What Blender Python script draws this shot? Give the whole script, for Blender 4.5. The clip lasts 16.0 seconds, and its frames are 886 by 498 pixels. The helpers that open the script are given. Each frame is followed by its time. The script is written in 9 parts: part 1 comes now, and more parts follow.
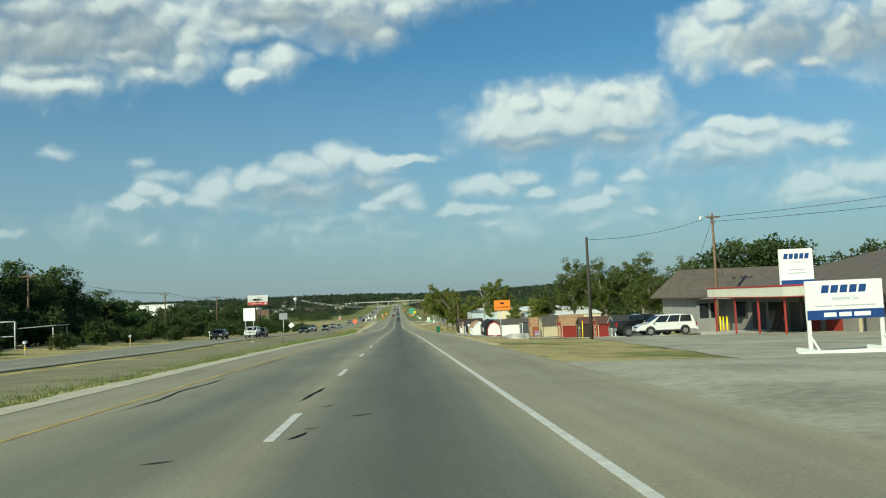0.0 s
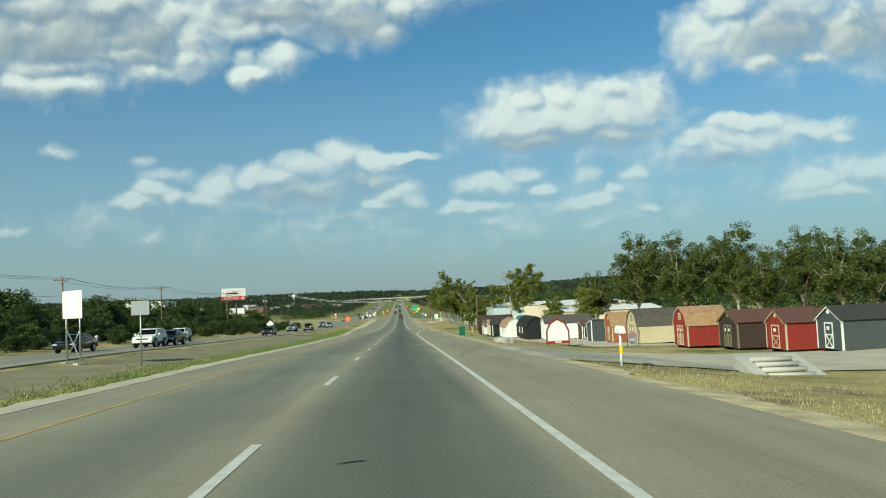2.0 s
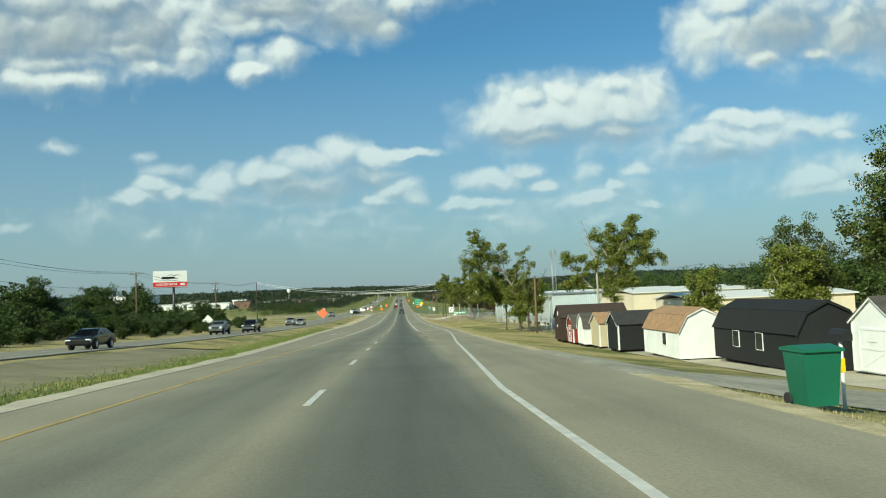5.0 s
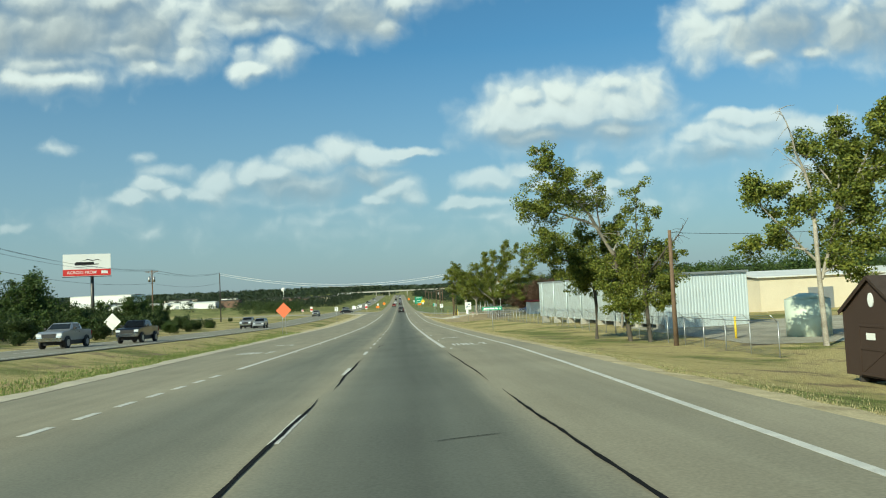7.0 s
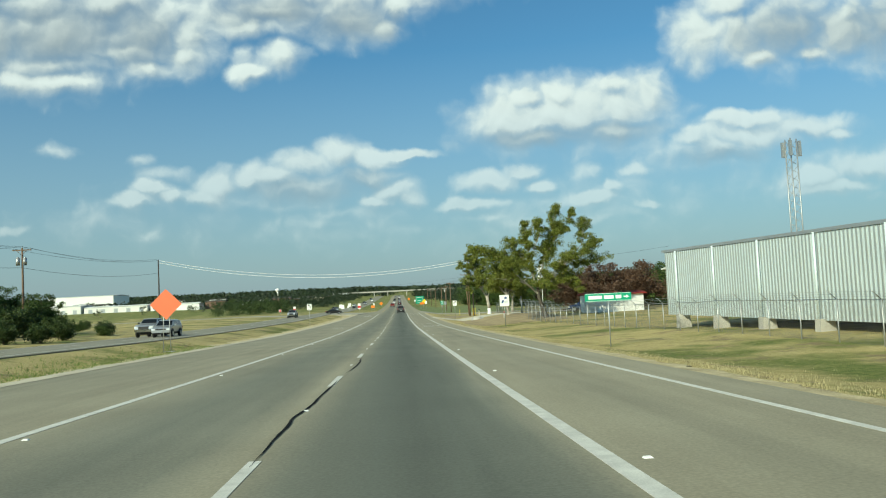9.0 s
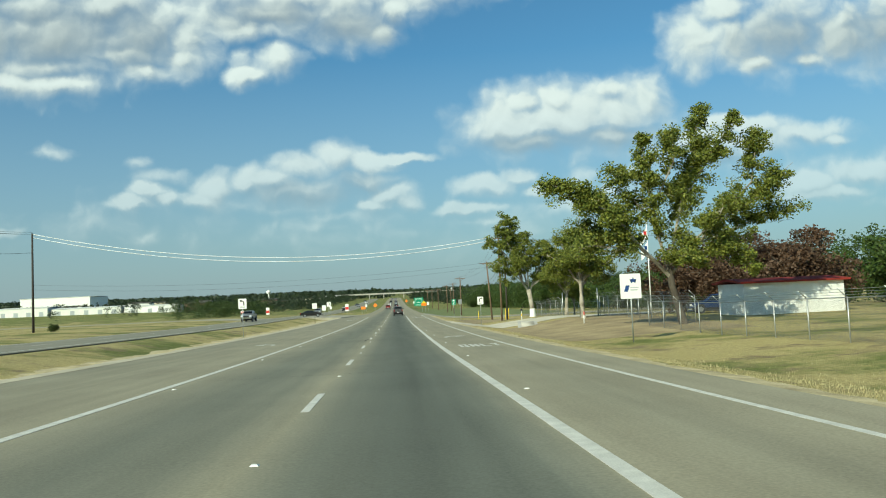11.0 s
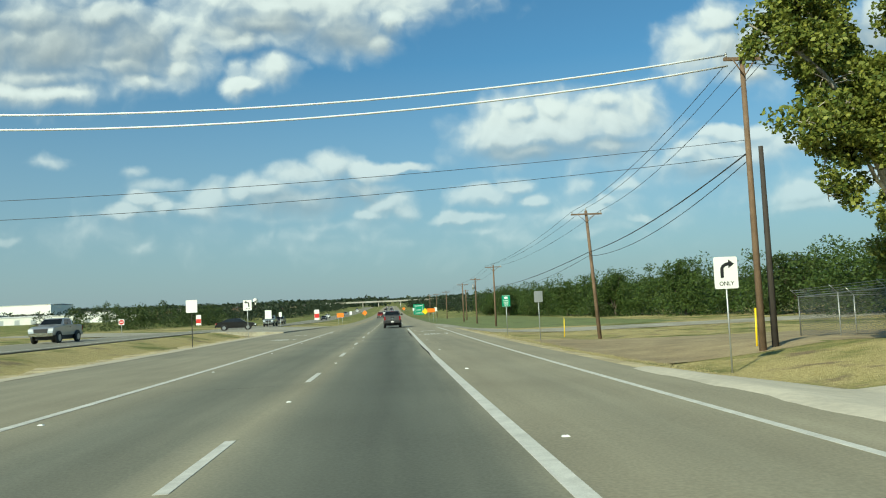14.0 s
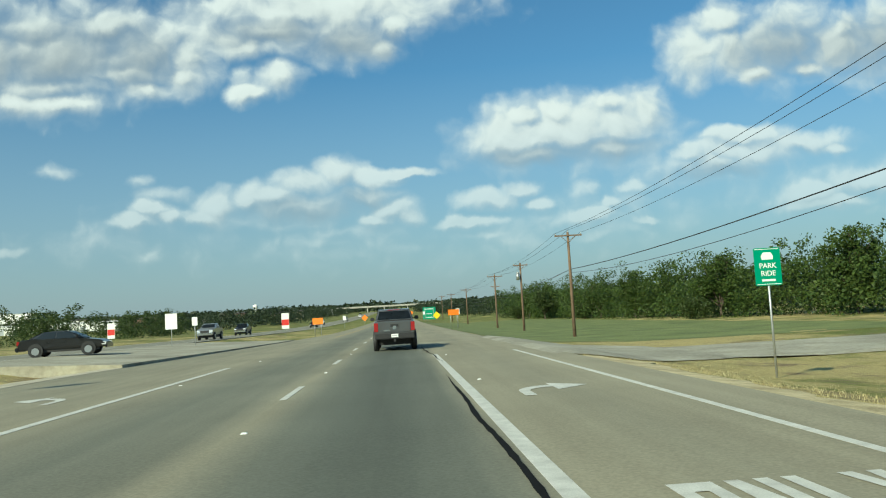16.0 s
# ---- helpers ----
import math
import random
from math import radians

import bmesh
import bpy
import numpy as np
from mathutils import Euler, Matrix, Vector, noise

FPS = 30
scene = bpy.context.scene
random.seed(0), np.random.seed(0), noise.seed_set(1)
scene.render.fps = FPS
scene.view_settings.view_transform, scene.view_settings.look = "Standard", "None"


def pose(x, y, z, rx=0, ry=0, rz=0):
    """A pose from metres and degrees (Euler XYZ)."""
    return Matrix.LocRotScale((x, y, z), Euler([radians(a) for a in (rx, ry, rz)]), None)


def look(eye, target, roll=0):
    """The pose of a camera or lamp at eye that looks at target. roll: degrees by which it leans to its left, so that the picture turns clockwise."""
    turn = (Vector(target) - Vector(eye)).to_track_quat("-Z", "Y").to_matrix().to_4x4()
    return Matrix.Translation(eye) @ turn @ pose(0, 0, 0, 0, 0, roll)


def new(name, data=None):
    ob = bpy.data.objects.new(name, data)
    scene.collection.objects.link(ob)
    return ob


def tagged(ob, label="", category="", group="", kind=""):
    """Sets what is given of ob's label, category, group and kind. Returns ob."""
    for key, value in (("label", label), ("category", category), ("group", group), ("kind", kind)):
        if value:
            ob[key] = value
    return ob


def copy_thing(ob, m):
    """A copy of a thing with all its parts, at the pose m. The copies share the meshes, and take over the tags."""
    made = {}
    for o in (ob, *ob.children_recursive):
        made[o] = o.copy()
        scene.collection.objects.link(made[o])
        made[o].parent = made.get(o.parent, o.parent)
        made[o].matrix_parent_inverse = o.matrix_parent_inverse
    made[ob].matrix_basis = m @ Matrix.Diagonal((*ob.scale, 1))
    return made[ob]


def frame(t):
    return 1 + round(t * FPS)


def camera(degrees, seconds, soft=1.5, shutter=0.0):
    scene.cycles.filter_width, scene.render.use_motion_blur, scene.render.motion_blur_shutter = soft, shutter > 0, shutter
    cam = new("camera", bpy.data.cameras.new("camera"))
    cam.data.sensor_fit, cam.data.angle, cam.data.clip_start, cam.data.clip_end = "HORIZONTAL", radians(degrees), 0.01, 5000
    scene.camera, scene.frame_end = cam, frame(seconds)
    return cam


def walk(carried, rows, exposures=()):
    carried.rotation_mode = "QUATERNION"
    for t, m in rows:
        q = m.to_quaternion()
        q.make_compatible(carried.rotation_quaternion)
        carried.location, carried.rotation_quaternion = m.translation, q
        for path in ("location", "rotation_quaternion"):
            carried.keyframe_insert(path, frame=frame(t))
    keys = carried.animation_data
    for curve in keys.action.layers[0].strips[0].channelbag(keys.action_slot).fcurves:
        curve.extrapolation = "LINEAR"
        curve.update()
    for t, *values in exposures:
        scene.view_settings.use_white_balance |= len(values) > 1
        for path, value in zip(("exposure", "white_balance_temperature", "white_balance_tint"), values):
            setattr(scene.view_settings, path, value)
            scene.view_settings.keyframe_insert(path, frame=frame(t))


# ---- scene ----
cam = camera(58.8, 16.0, soft=1.1)
PATH = [
    (0.0, pose(1.71, 0.04, 1.456, 93.66, 2.44, -3.32)),
    (0.5, pose(1.74, 13.06, 1.126, 93.61, 2.50, -3.36)),
    (1.0, pose(1.78, 26.09, 0.797, 93.52, 2.41, -3.28)),
    (1.5, pose(1.81, 39.11, 0.459, 93.54, 2.54, -3.18)),
    (2.0, pose(1.84, 52.13, 0.110, 93.48, 2.59, -3.15)),
    (2.5, pose(1.86, 65.14, -0.247, 93.33, 2.54, -3.12)),
    (3.0, pose(1.87, 78.14, -0.620, 93.19, 2.79, -3.19)),
    (3.5, pose(1.85, 91.15, -1.021, 93.21, 2.65, -3.20)),
    (4.0, pose(1.82, 104.19, -1.446, 93.23, 2.54, -3.13)),
    (6.5, pose(1.64, 169.89, -3.431, 93.18, 2.52, -3.05)),
    (7.0, pose(1.65, 183.21, -3.868, 93.18, 2.66, -3.15)),
    (7.5, pose(1.66, 196.56, -4.299, 93.13, 2.55, -3.25)),
    (8.0, pose(1.66, 209.87, -4.704, 93.16, 2.51, -3.25)),
    (8.5, pose(1.64, 223.13, -5.093, 93.18, 2.84, -3.24)),
    (9.0, pose(1.61, 236.36, -5.465, 93.29, 2.79, -3.21)),
    (11.5, pose(1.51, 303.42, -7.089, 93.71, 2.48, -3.54)),
    (12.0, pose(1.51, 316.77, -7.356, 93.88, 2.44, -3.60)),
    (12.5, pose(1.59, 329.90, -7.576, 93.90, 2.54, -3.65)),
    (13.0, pose(1.73, 342.87, -7.759, 93.96, 2.35, -3.78)),
    (13.5, pose(1.87, 355.80, -7.920, 94.11, 2.55, -3.73)),
    (14.0, pose(1.96, 368.80, -8.073, 94.25, 2.55, -3.72)),
    (14.5, pose(2.01, 381.89, -8.211, 94.22, 2.92, -3.56)),
    (15.0, pose(2.04, 395.01, -8.331, 94.32, 3.27, -3.44)),
    (15.5, pose(2.10, 408.15, -8.424, 94.51, 3.42, -3.36)),
    (16.0, pose(2.20, 421.28, -8.488, 94.60, 3.30, -3.23)),
]
walk(cam, PATH, exposures=((0.0, 0.24, 6650, -8), (4.0, 0.32, 6650, -8), (16.0, 0.35, 6650, -8)))

# ---- sky, clouds and sun ----
SUN_ELEVATION, SUN_BEARING = radians(31), radians(220)  # bearing clockwise from +y
world = bpy.data.worlds.new("sky")
scene.world = world
world.use_nodes = True
wn, wl = world.node_tree.nodes, world.node_tree.links
wn.clear()


def node_group(name, outputs):
    """An empty node group with one place going in and numbers coming out."""
    tree = bpy.data.node_groups.new(name, "ShaderNodeTree")
    tree.interface.new_socket("place", in_out="INPUT", socket_type="NodeSocketVector")
    for k in outputs:
        tree.interface.new_socket(k, in_out="OUTPUT", socket_type="NodeSocketFloat")
    n, l = tree.nodes, tree.links

    def maths(op, a, b, c=None):
        m = n.new("ShaderNodeMath")
        m.operation = op
        for i, v in enumerate((a, b, c)):
            if isinstance(v, (int, float)):
                m.inputs[i].default_value = v
            elif v is not None:
                l.new(v, m.inputs[i])
        return m.outputs[0]

    def vector(op, a, b=None, c=None):
        m = n.new("ShaderNodeVectorMath")
        m.operation = op
        for i, v in enumerate((a, b, c)):
            if isinstance(v, tuple):
                m.inputs[i].default_value = v
            elif v is not None:
                l.new(v, m.inputs[i])
        return m.outputs["Value" if op == "LENGTH" else "Vector"]

    return tree, n.new("NodeGroupInput").outputs[0], n.new("NodeGroupOutput"), maths, vector


def puff_group(name, build):
    """How deep a place of the plane y = 1 lies within a row of soft oval puffs."""
    tree, place, go, maths, vector = node_group(name, ("deep",))
    n, l = tree.nodes, tree.links
    state = [vector("ADD", vector("MULTIPLY", place, (1, 1, 0)), (0, 0, 9))]

    def puff(u, v, a, b, thin=0.0):
        parts, again = n.new("ShaderNodeSeparateXYZ"), n.new("ShaderNodeCombineXYZ")
        l.new(state[0], parts.inputs[0])
        r = vector("LENGTH", vector("MULTIPLY_ADD", state[0], (1 / a, 1 / b, 0), (-u / a, -v / b, thin)))
        l.new(parts.outputs[0], again.inputs[0])
        l.new(parts.outputs[1], again.inputs[1])
        l.new(maths("SMOOTH_MIN", parts.outputs[2], r, 0.32), again.inputs[2])
        state[0] = again.outputs[0]

    build(puff)
    last = n.new("ShaderNodeSeparateXYZ")
    l.new(state[0], last.inputs[0])
    l.new(maths("SUBTRACT", 2.15, last.outputs[2]), go.inputs[0])
    return tree


def cumulus(puff):
    puff(-0.431, 0.312, 0.083, 0.0173)
    puff(-0.320, 0.323, 0.056, 0.0189)
    puff(-0.184, 0.357, 0.064, 0.0162)
    puff(-0.410, 0.352, 0.104, 0.0508)
    puff(-0.312, 0.346, 0.056, 0.0380)
    puff(-0.242, 0.343, 0.026, 0.0278)
    puff(-0.260, 0.317, 0.028, 0.0190)
    puff(-0.305, 0.304, 0.029, 0.0131)
    puff(-0.421, 0.291, 0.059, 0.0144)
    puff(-0.466, 0.294, 0.031, 0.0129)
    puff(-0.500, 0.355, 0.041, 0.0542)
    puff(-0.444, 0.387, 0.062, 0.0218)
    puff(-0.346, 0.387, 0.049, 0.0183)
    puff(-0.148, 0.377, 0.122, 0.0266)
    puff(-0.044, 0.359, 0.059, 0.0267)
    puff(-0.205, 0.369, 0.050, 0.0236)
    puff(0.011, 0.371, 0.023, 0.0149)
    puff(-0.089, 0.403, 0.145, 0.0298)
    puff(-0.004, 0.349, 0.020, 0.0163)
    puff(-0.138, 0.310, 0.027, 0.0176)
    puff(-0.172, 0.294, 0.021, 0.0102)
    puff(0.153, 0.218, 0.049, 0.0325)
    puff(0.233, 0.223, 0.068, 0.0386)
    puff(0.301, 0.231, 0.057, 0.0373)
    puff(0.337, 0.239, 0.026, 0.0284)
    puff(0.216, 0.253, 0.024, 0.0149)
    puff(0.291, 0.260, 0.028, 0.0150)
    puff(0.181, 0.249, 0.018, 0.0119)
    puff(0.194, 0.195, 0.080, 0.0133)
    puff(0.287, 0.201, 0.066, 0.0119)
    puff(0.411, 0.322, 0.035, 0.0303)
    puff(0.459, 0.332, 0.046, 0.0350)
    puff(0.536, 0.334, 0.070, 0.0413)
    puff(0.605, 0.328, 0.062, 0.0353)
    puff(0.661, 0.335, 0.047, 0.0462)
    puff(0.489, 0.297, 0.018, 0.0152)
    puff(0.564, 0.297, 0.036, 0.0107)
    puff(0.611, 0.344, 0.033, 0.0169)
    puff(0.453, 0.365, 0.042, 0.0214)
    puff(0.425, 0.169, 0.062, 0.0179)
    puff(0.472, 0.187, 0.070, 0.0165)
    puff(0.472, 0.208, 0.046, 0.0105)
    puff(0.545, 0.196, 0.054, 0.0136)
    puff(0.397, 0.187, 0.026, 0.0119)
    puff(0.588, 0.187, 0.023, 0.0075)
    puff(0.552, 0.131, 0.040, 0.0150)
    puff(0.622, 0.138, 0.046, 0.0165)
    puff(0.578, 0.117, 0.054, 0.0090)
    puff(-0.218, 0.146, 0.022, 0.0172)
    puff(-0.184, 0.153, 0.020, 0.0108)
    puff(-0.235, 0.135, 0.024, 0.0115)
    puff(-0.154, 0.158, 0.030, 0.0144)
    puff(-0.112, 0.172, 0.031, 0.0145)
    puff(-0.069, 0.182, 0.030, 0.0160)
    puff(-0.029, 0.176, 0.035, 0.0102)
    puff(0.014, 0.183, 0.035, 0.0051)
    puff(-0.113, 0.143, 0.071, 0.0159)
    puff(-0.041, 0.154, 0.039, 0.0116)
    puff(-0.004, 0.135, 0.027, 0.0123)
    puff(-0.025, 0.124, 0.022, 0.0094)
    puff(0.015, 0.124, 0.013, 0.0116)
    puff(-0.296, 0.149, 0.017, 0.0086)
    puff(-0.324, 0.137, 0.025, 0.0078)
    puff(-0.277, 0.138, 0.013, 0.0079)
    puff(0.159, 0.152, 0.021, 0.0088)
    puff(0.127, 0.143, 0.031, 0.0095)
    puff(0.187, 0.135, 0.015, 0.0073)
    puff(0.095, 0.114, 0.036, 0.0073)
    puff(0.074, 0.116, 0.012, 0.0044)
    puff(0.285, 0.129, 0.015, 0.0088)
    puff(0.260, 0.117, 0.028, 0.0081)
    puff(0.324, 0.103, 0.015, 0.0059)
    puff(-0.182, 0.319, 0.017, 0.0147, 1.12)
    puff(-0.156, 0.331, 0.016, 0.0088, 1.12)
    puff(0.080, 0.189, 0.015, 0.0088, 1.12)
    puff(0.367, 0.159, 0.038, 0.0119, 1.12)
    puff(0.103, 0.138, 0.017, 0.0073, 1.12)
    puff(0.241, 0.111, 0.022, 0.0073, 1.12)
    puff(-0.366, 0.113, 0.038, 0.0113, 1.12)
    puff(-0.310, 0.091, 0.025, 0.0092, 1.12)
    puff(-0.312, 0.185, 0.015, 0.0086, 1.12)
    puff(-0.284, 0.170, 0.024, 0.0100, 1.12)
    puff(-0.417, 0.202, 0.023, 0.0093, 1.12)
    puff(-0.473, 0.102, 0.022, 0.0056, 1.12)
    puff(0.255, 0.151, 0.025, 0.0096, 1.12)
    puff(0.306, 0.093, 0.024, 0.0066, 1.12)
    puff(0.264, 0.089, 0.031, 0.0066, 1.12)
    puff(0.148, 0.086, 0.018, 0.0087, 1.12)
    puff(0.323, 0.151, 0.019, 0.0074, 1.12)
    puff(-0.043, 0.110, 0.057, 0.0101, 1.12)
    puff(-0.156, 0.125, 0.085, 0.0115, 1.12)
    puff(-0.100, 0.096, 0.043, 0.0086, 1.12)
    puff(-0.065, 0.080, 0.036, 0.0101, 1.12)
    puff(0.123, 0.094, 0.044, 0.0073, 1.12)
    puff(0.014, 0.084, 0.029, 0.0072, 1.12)
    puff(0.642, 0.103, 0.031, 0.0075, 1.12)
    puff(0.513, 0.127, 0.038, 0.0105, 1.12)
    puff(-0.341, 0.296, 0.042, 0.0145, 1.12)
    puff(0.047, 0.182, 0.022, 0.0051, 1.12)
    puff(-0.178, 0.097, 0.183, 0.0243, 1.36)
    puff(-0.043, 0.094, 0.107, 0.0317, 1.36)
    puff(0.115, 0.087, 0.124, 0.0291, 1.36)
    puff(0.293, 0.113, 0.141, 0.0442, 1.36)
    puff(-0.339, 0.113, 0.104, 0.0326, 1.36)
    puff(0.537, 0.141, 0.145, 0.0374, 1.36)


def grey_bellies(puff):
    puff(-0.410, 0.356, 0.104, 0.0421)
    puff(-0.312, 0.346, 0.055, 0.0321)
    puff(-0.500, 0.355, 0.041, 0.0506)
    puff(-0.044, 0.355, 0.054, 0.0208)
    puff(0.198, 0.193, 0.089, 0.0111)
    puff(0.291, 0.200, 0.060, 0.0097)
    puff(0.535, 0.327, 0.070, 0.0336)
    puff(0.652, 0.327, 0.047, 0.0385)
    puff(-0.113, 0.141, 0.071, 0.0123)
    puff(-0.041, 0.152, 0.039, 0.0094)
    puff(0.424, 0.163, 0.061, 0.0082)
    puff(-0.148, 0.373, 0.065, 0.0163)


def cloud_field():
    """How thick the cumulus is at a place of the plane y = 1, and how well lit its flank."""
    tree, place, go, maths, vector = node_group("cloud_field", ("thick", "flank"))
    n, l = tree.nodes, tree.links
    warp = n.new("ShaderNodeTexNoise")
    warp.inputs["Scale"].default_value, warp.inputs["Detail"].default_value = 16, 5
    warp.inputs["Roughness"].default_value, warp.noise_dimensions = 0.5, "2D"
    l.new(place, warp.inputs["Vector"])
    amount = vector("MULTIPLY_ADD", vector("SUBTRACT", warp.outputs["Color"], (0.5, 0.5, 0.5)), (0.046, 0.030, 0), place)
    above = vector("ADD", amount, (-0.005, 0.010, 0))

    def surface(at):
        """Billows at two scales and soft lumps, about nought on the mean."""
        fine, billow, small = n.new("ShaderNodeTexNoise"), n.new("ShaderNodeTexVoronoi"), n.new("ShaderNodeTexVoronoi")
        fine.inputs["Scale"].default_value, fine.inputs["Detail"].default_value = 15, 6
        fine.inputs["Roughness"].default_value, fine.noise_dimensions = 0.52, "2D"
        for v, scale in ((billow, 20), (small, 52)):
            v.voronoi_dimensions, v.feature = "2D", "SMOOTH_F1"
            v.inputs["Scale"].default_value, v.inputs["Smoothness"].default_value = scale, 0.35
            l.new(at, v.inputs["Vector"])
        l.new(at, fine.inputs["Vector"])
        rough = maths("MULTIPLY_ADD", fine.outputs["Fac"], 1.3, -0.65)
        lumps = maths("MULTIPLY_ADD", billow.outputs["Distance"], -0.50, 0.21)
        return maths("ADD", rough, maths("ADD", lumps, maths("MULTIPLY_ADD", small.outputs["Distance"], -0.22, 0.09)))

    body, bellies = puff_group("cumulus", cumulus), puff_group("grey_bellies", grey_bellies)
    deep = []
    for group, at in ((body, amount), (body, above), (bellies, amount)):
        g = n.new("ShaderNodeGroup")
        g.node_tree = group
        l.new(at, g.inputs[0])
        deep.append(g.outputs[0])
    lumps = surface(amount)
    relief = maths("SUBTRACT", lumps, surface(above))
    slope = maths("SUBTRACT", deep[0], deep[1])
    slope = maths("MINIMUM", maths("MAXIMUM", maths("MULTIPLY", slope, 1.1), -0.8), 0.55)
    grey = maths("MINIMUM", maths("MAXIMUM", maths("SUBTRACT", deep[2], 0.55), 0.0), 1.0)
    l.new(maths("ADD", deep[0], lumps), go.inputs[0])
    l.new(maths("ADD", maths("MULTIPLY_ADD", grey, -1.25, slope), maths("MULTIPLY_ADD", relief, 1.0, maths("MULTIPLY", lumps, 0.42))), go.inputs[1])
    return tree


def wnode(kind, **values):
    nd = wn.new(kind)
    for key, value in values.items():
        if key == "operation":
            nd.operation = value
        elif key == "blend":
            nd.data_type, nd.blend_type = "RGBA", value
        else:
            nd.inputs[int(key[1:])].default_value = value
    return nd


sky = wn.new("ShaderNodeTexSky")
sky.sky_type, sky.sun_disc = "NISHITA", False
sky.sun_elevation, sky.sun_rotation = SUN_ELEVATION, SUN_BEARING
sky.altitude, sky.air_density, sky.dust_density, sky.ozone_density = 200, 1.0, 1.6, 1.6
way = wn.new("ShaderNodeTexCoord")
axes = wn.new("ShaderNodeSeparateXYZ")
wl.new(way.outputs["Generated"], axes.inputs[0])
ahead = wnode("ShaderNodeMath", operation="MAXIMUM", i1=0.05)
wl.new(axes.outputs["Y"], ahead.inputs[0])
across = wnode("ShaderNodeMath", operation="DIVIDE")
wl.new(axes.outputs["X"], across.inputs[0])
wl.new(ahead.outputs[0], across.inputs[1])
up = wnode("ShaderNodeMath", operation="DIVIDE")
wl.new(axes.outputs["Z"], up.inputs[0])
wl.new(ahead.outputs[0], up.inputs[1])
plane = wn.new("ShaderNodeCombineXYZ")
wl.new(across.outputs[0], plane.inputs[0])
wl.new(up.outputs[0], plane.inputs[1])
field = cloud_field()
here = wn.new("ShaderNodeGroup")
here.node_tree = field
wl.new(plane.outputs[0], here.inputs[0])
cover = wn.new("ShaderNodeMapRange")
cover.interpolation_type = "SMOOTHSTEP"
cover.inputs[1].default_value = 0.20
wl.new(here.outputs[0], cover.inputs[0])
# crisp tops, soft bases
crisp = wn.new("ShaderNodeMapRange")
crisp.inputs[1].default_value, crisp.inputs[2].default_value = -1.0, 0.7
crisp.inputs[3].default_value, crisp.inputs[4].default_value = 2.5, 1.4
wl.new(here.outputs[1], crisp.inputs[0])
wl.new(crisp.outputs[0], cover.inputs[2])
shade = wn.new("ShaderNodeMapRange")
shade.interpolation_type = "SMOOTHSTEP"
shade.inputs[1].default_value, shade.inputs[2].default_value = -2.0, 0.9
wl.new(here.outputs[1], shade.inputs[0])
tone = wn.new("ShaderNodeValToRGB")
tone.color_ramp.elements[0].color = (3.5, 4.05, 4.7, 1)
tone.color_ramp.elements[1].color = (8.0, 8.55, 9.0, 1)
wl.new(shade.outputs[0], tone.inputs[0])
# milky air towards the horizon
low = wn.new("ShaderNodeMapRange")
low.inputs[1].default_value, low.inputs[2].default_value = 0.0, 0.30
low.inputs[3].default_value, low.inputs[4].default_value = 0.78, 0.0
wl.new(axes.outputs["Z"], low.inputs[0])
milk = wnode("ShaderNodeMix", blend="MIX")
milk.inputs[7].default_value = (3.6, 4.3, 5.1, 1)
wl.new(low.outputs[0], milk.inputs[0])
hue = wnode("ShaderNodeMix", blend="MULTIPLY")
hue.inputs[0].default_value = 1.0
hue.inputs[7].default_value = (0.59, 0.99, 1.22, 1)
wl.new(sky.outputs[0], hue.inputs[6])
wl.new(hue.outputs[2], milk.inputs[6])
veil = wn.new("ShaderNodeMapRange")
veil.inputs[1].default_value, veil.inputs[2].default_value = 0.03, 0.24
veil.inputs[3].default_value, veil.inputs[4].default_value = 0.25, 1.0
wl.new(axes.outputs["Z"], veil.inputs[0])
thin = wnode("ShaderNodeMath", operation="MULTIPLY")
wl.new(cover.outputs[0], thin.inputs[0])
wl.new(veil.outputs[0], thin.inputs[1])
mixed = wnode("ShaderNodeMix", blend="MIX")
wl.new(thin.outputs[0], mixed.inputs[0])
wl.new(milk.outputs[2], mixed.inputs[6])
wl.new(tone.outputs[0], mixed.inputs[7])
back = wn.new("ShaderNodeBackground")
back.inputs["Strength"].default_value = 0.080
wl.new(mixed.outputs[2], back.inputs["Color"])
wout = wn.new("ShaderNodeOutputWorld")
wl.new(back.outputs[0], wout.inputs[0])

sun = new("sun", bpy.data.lights.new("sun", "SUN"))
sun.data.energy, sun.data.angle, sun.data.color = 4.3, radians(0.6), (1.0, 0.91, 0.74)
reach = math.cos(SUN_ELEVATION)
sun_at = Vector((reach * math.sin(SUN_BEARING), reach * math.cos(SUN_BEARING), math.sin(SUN_ELEVATION)))
sun.matrix_world = look(sun_at * 100, (0, 0, 0))

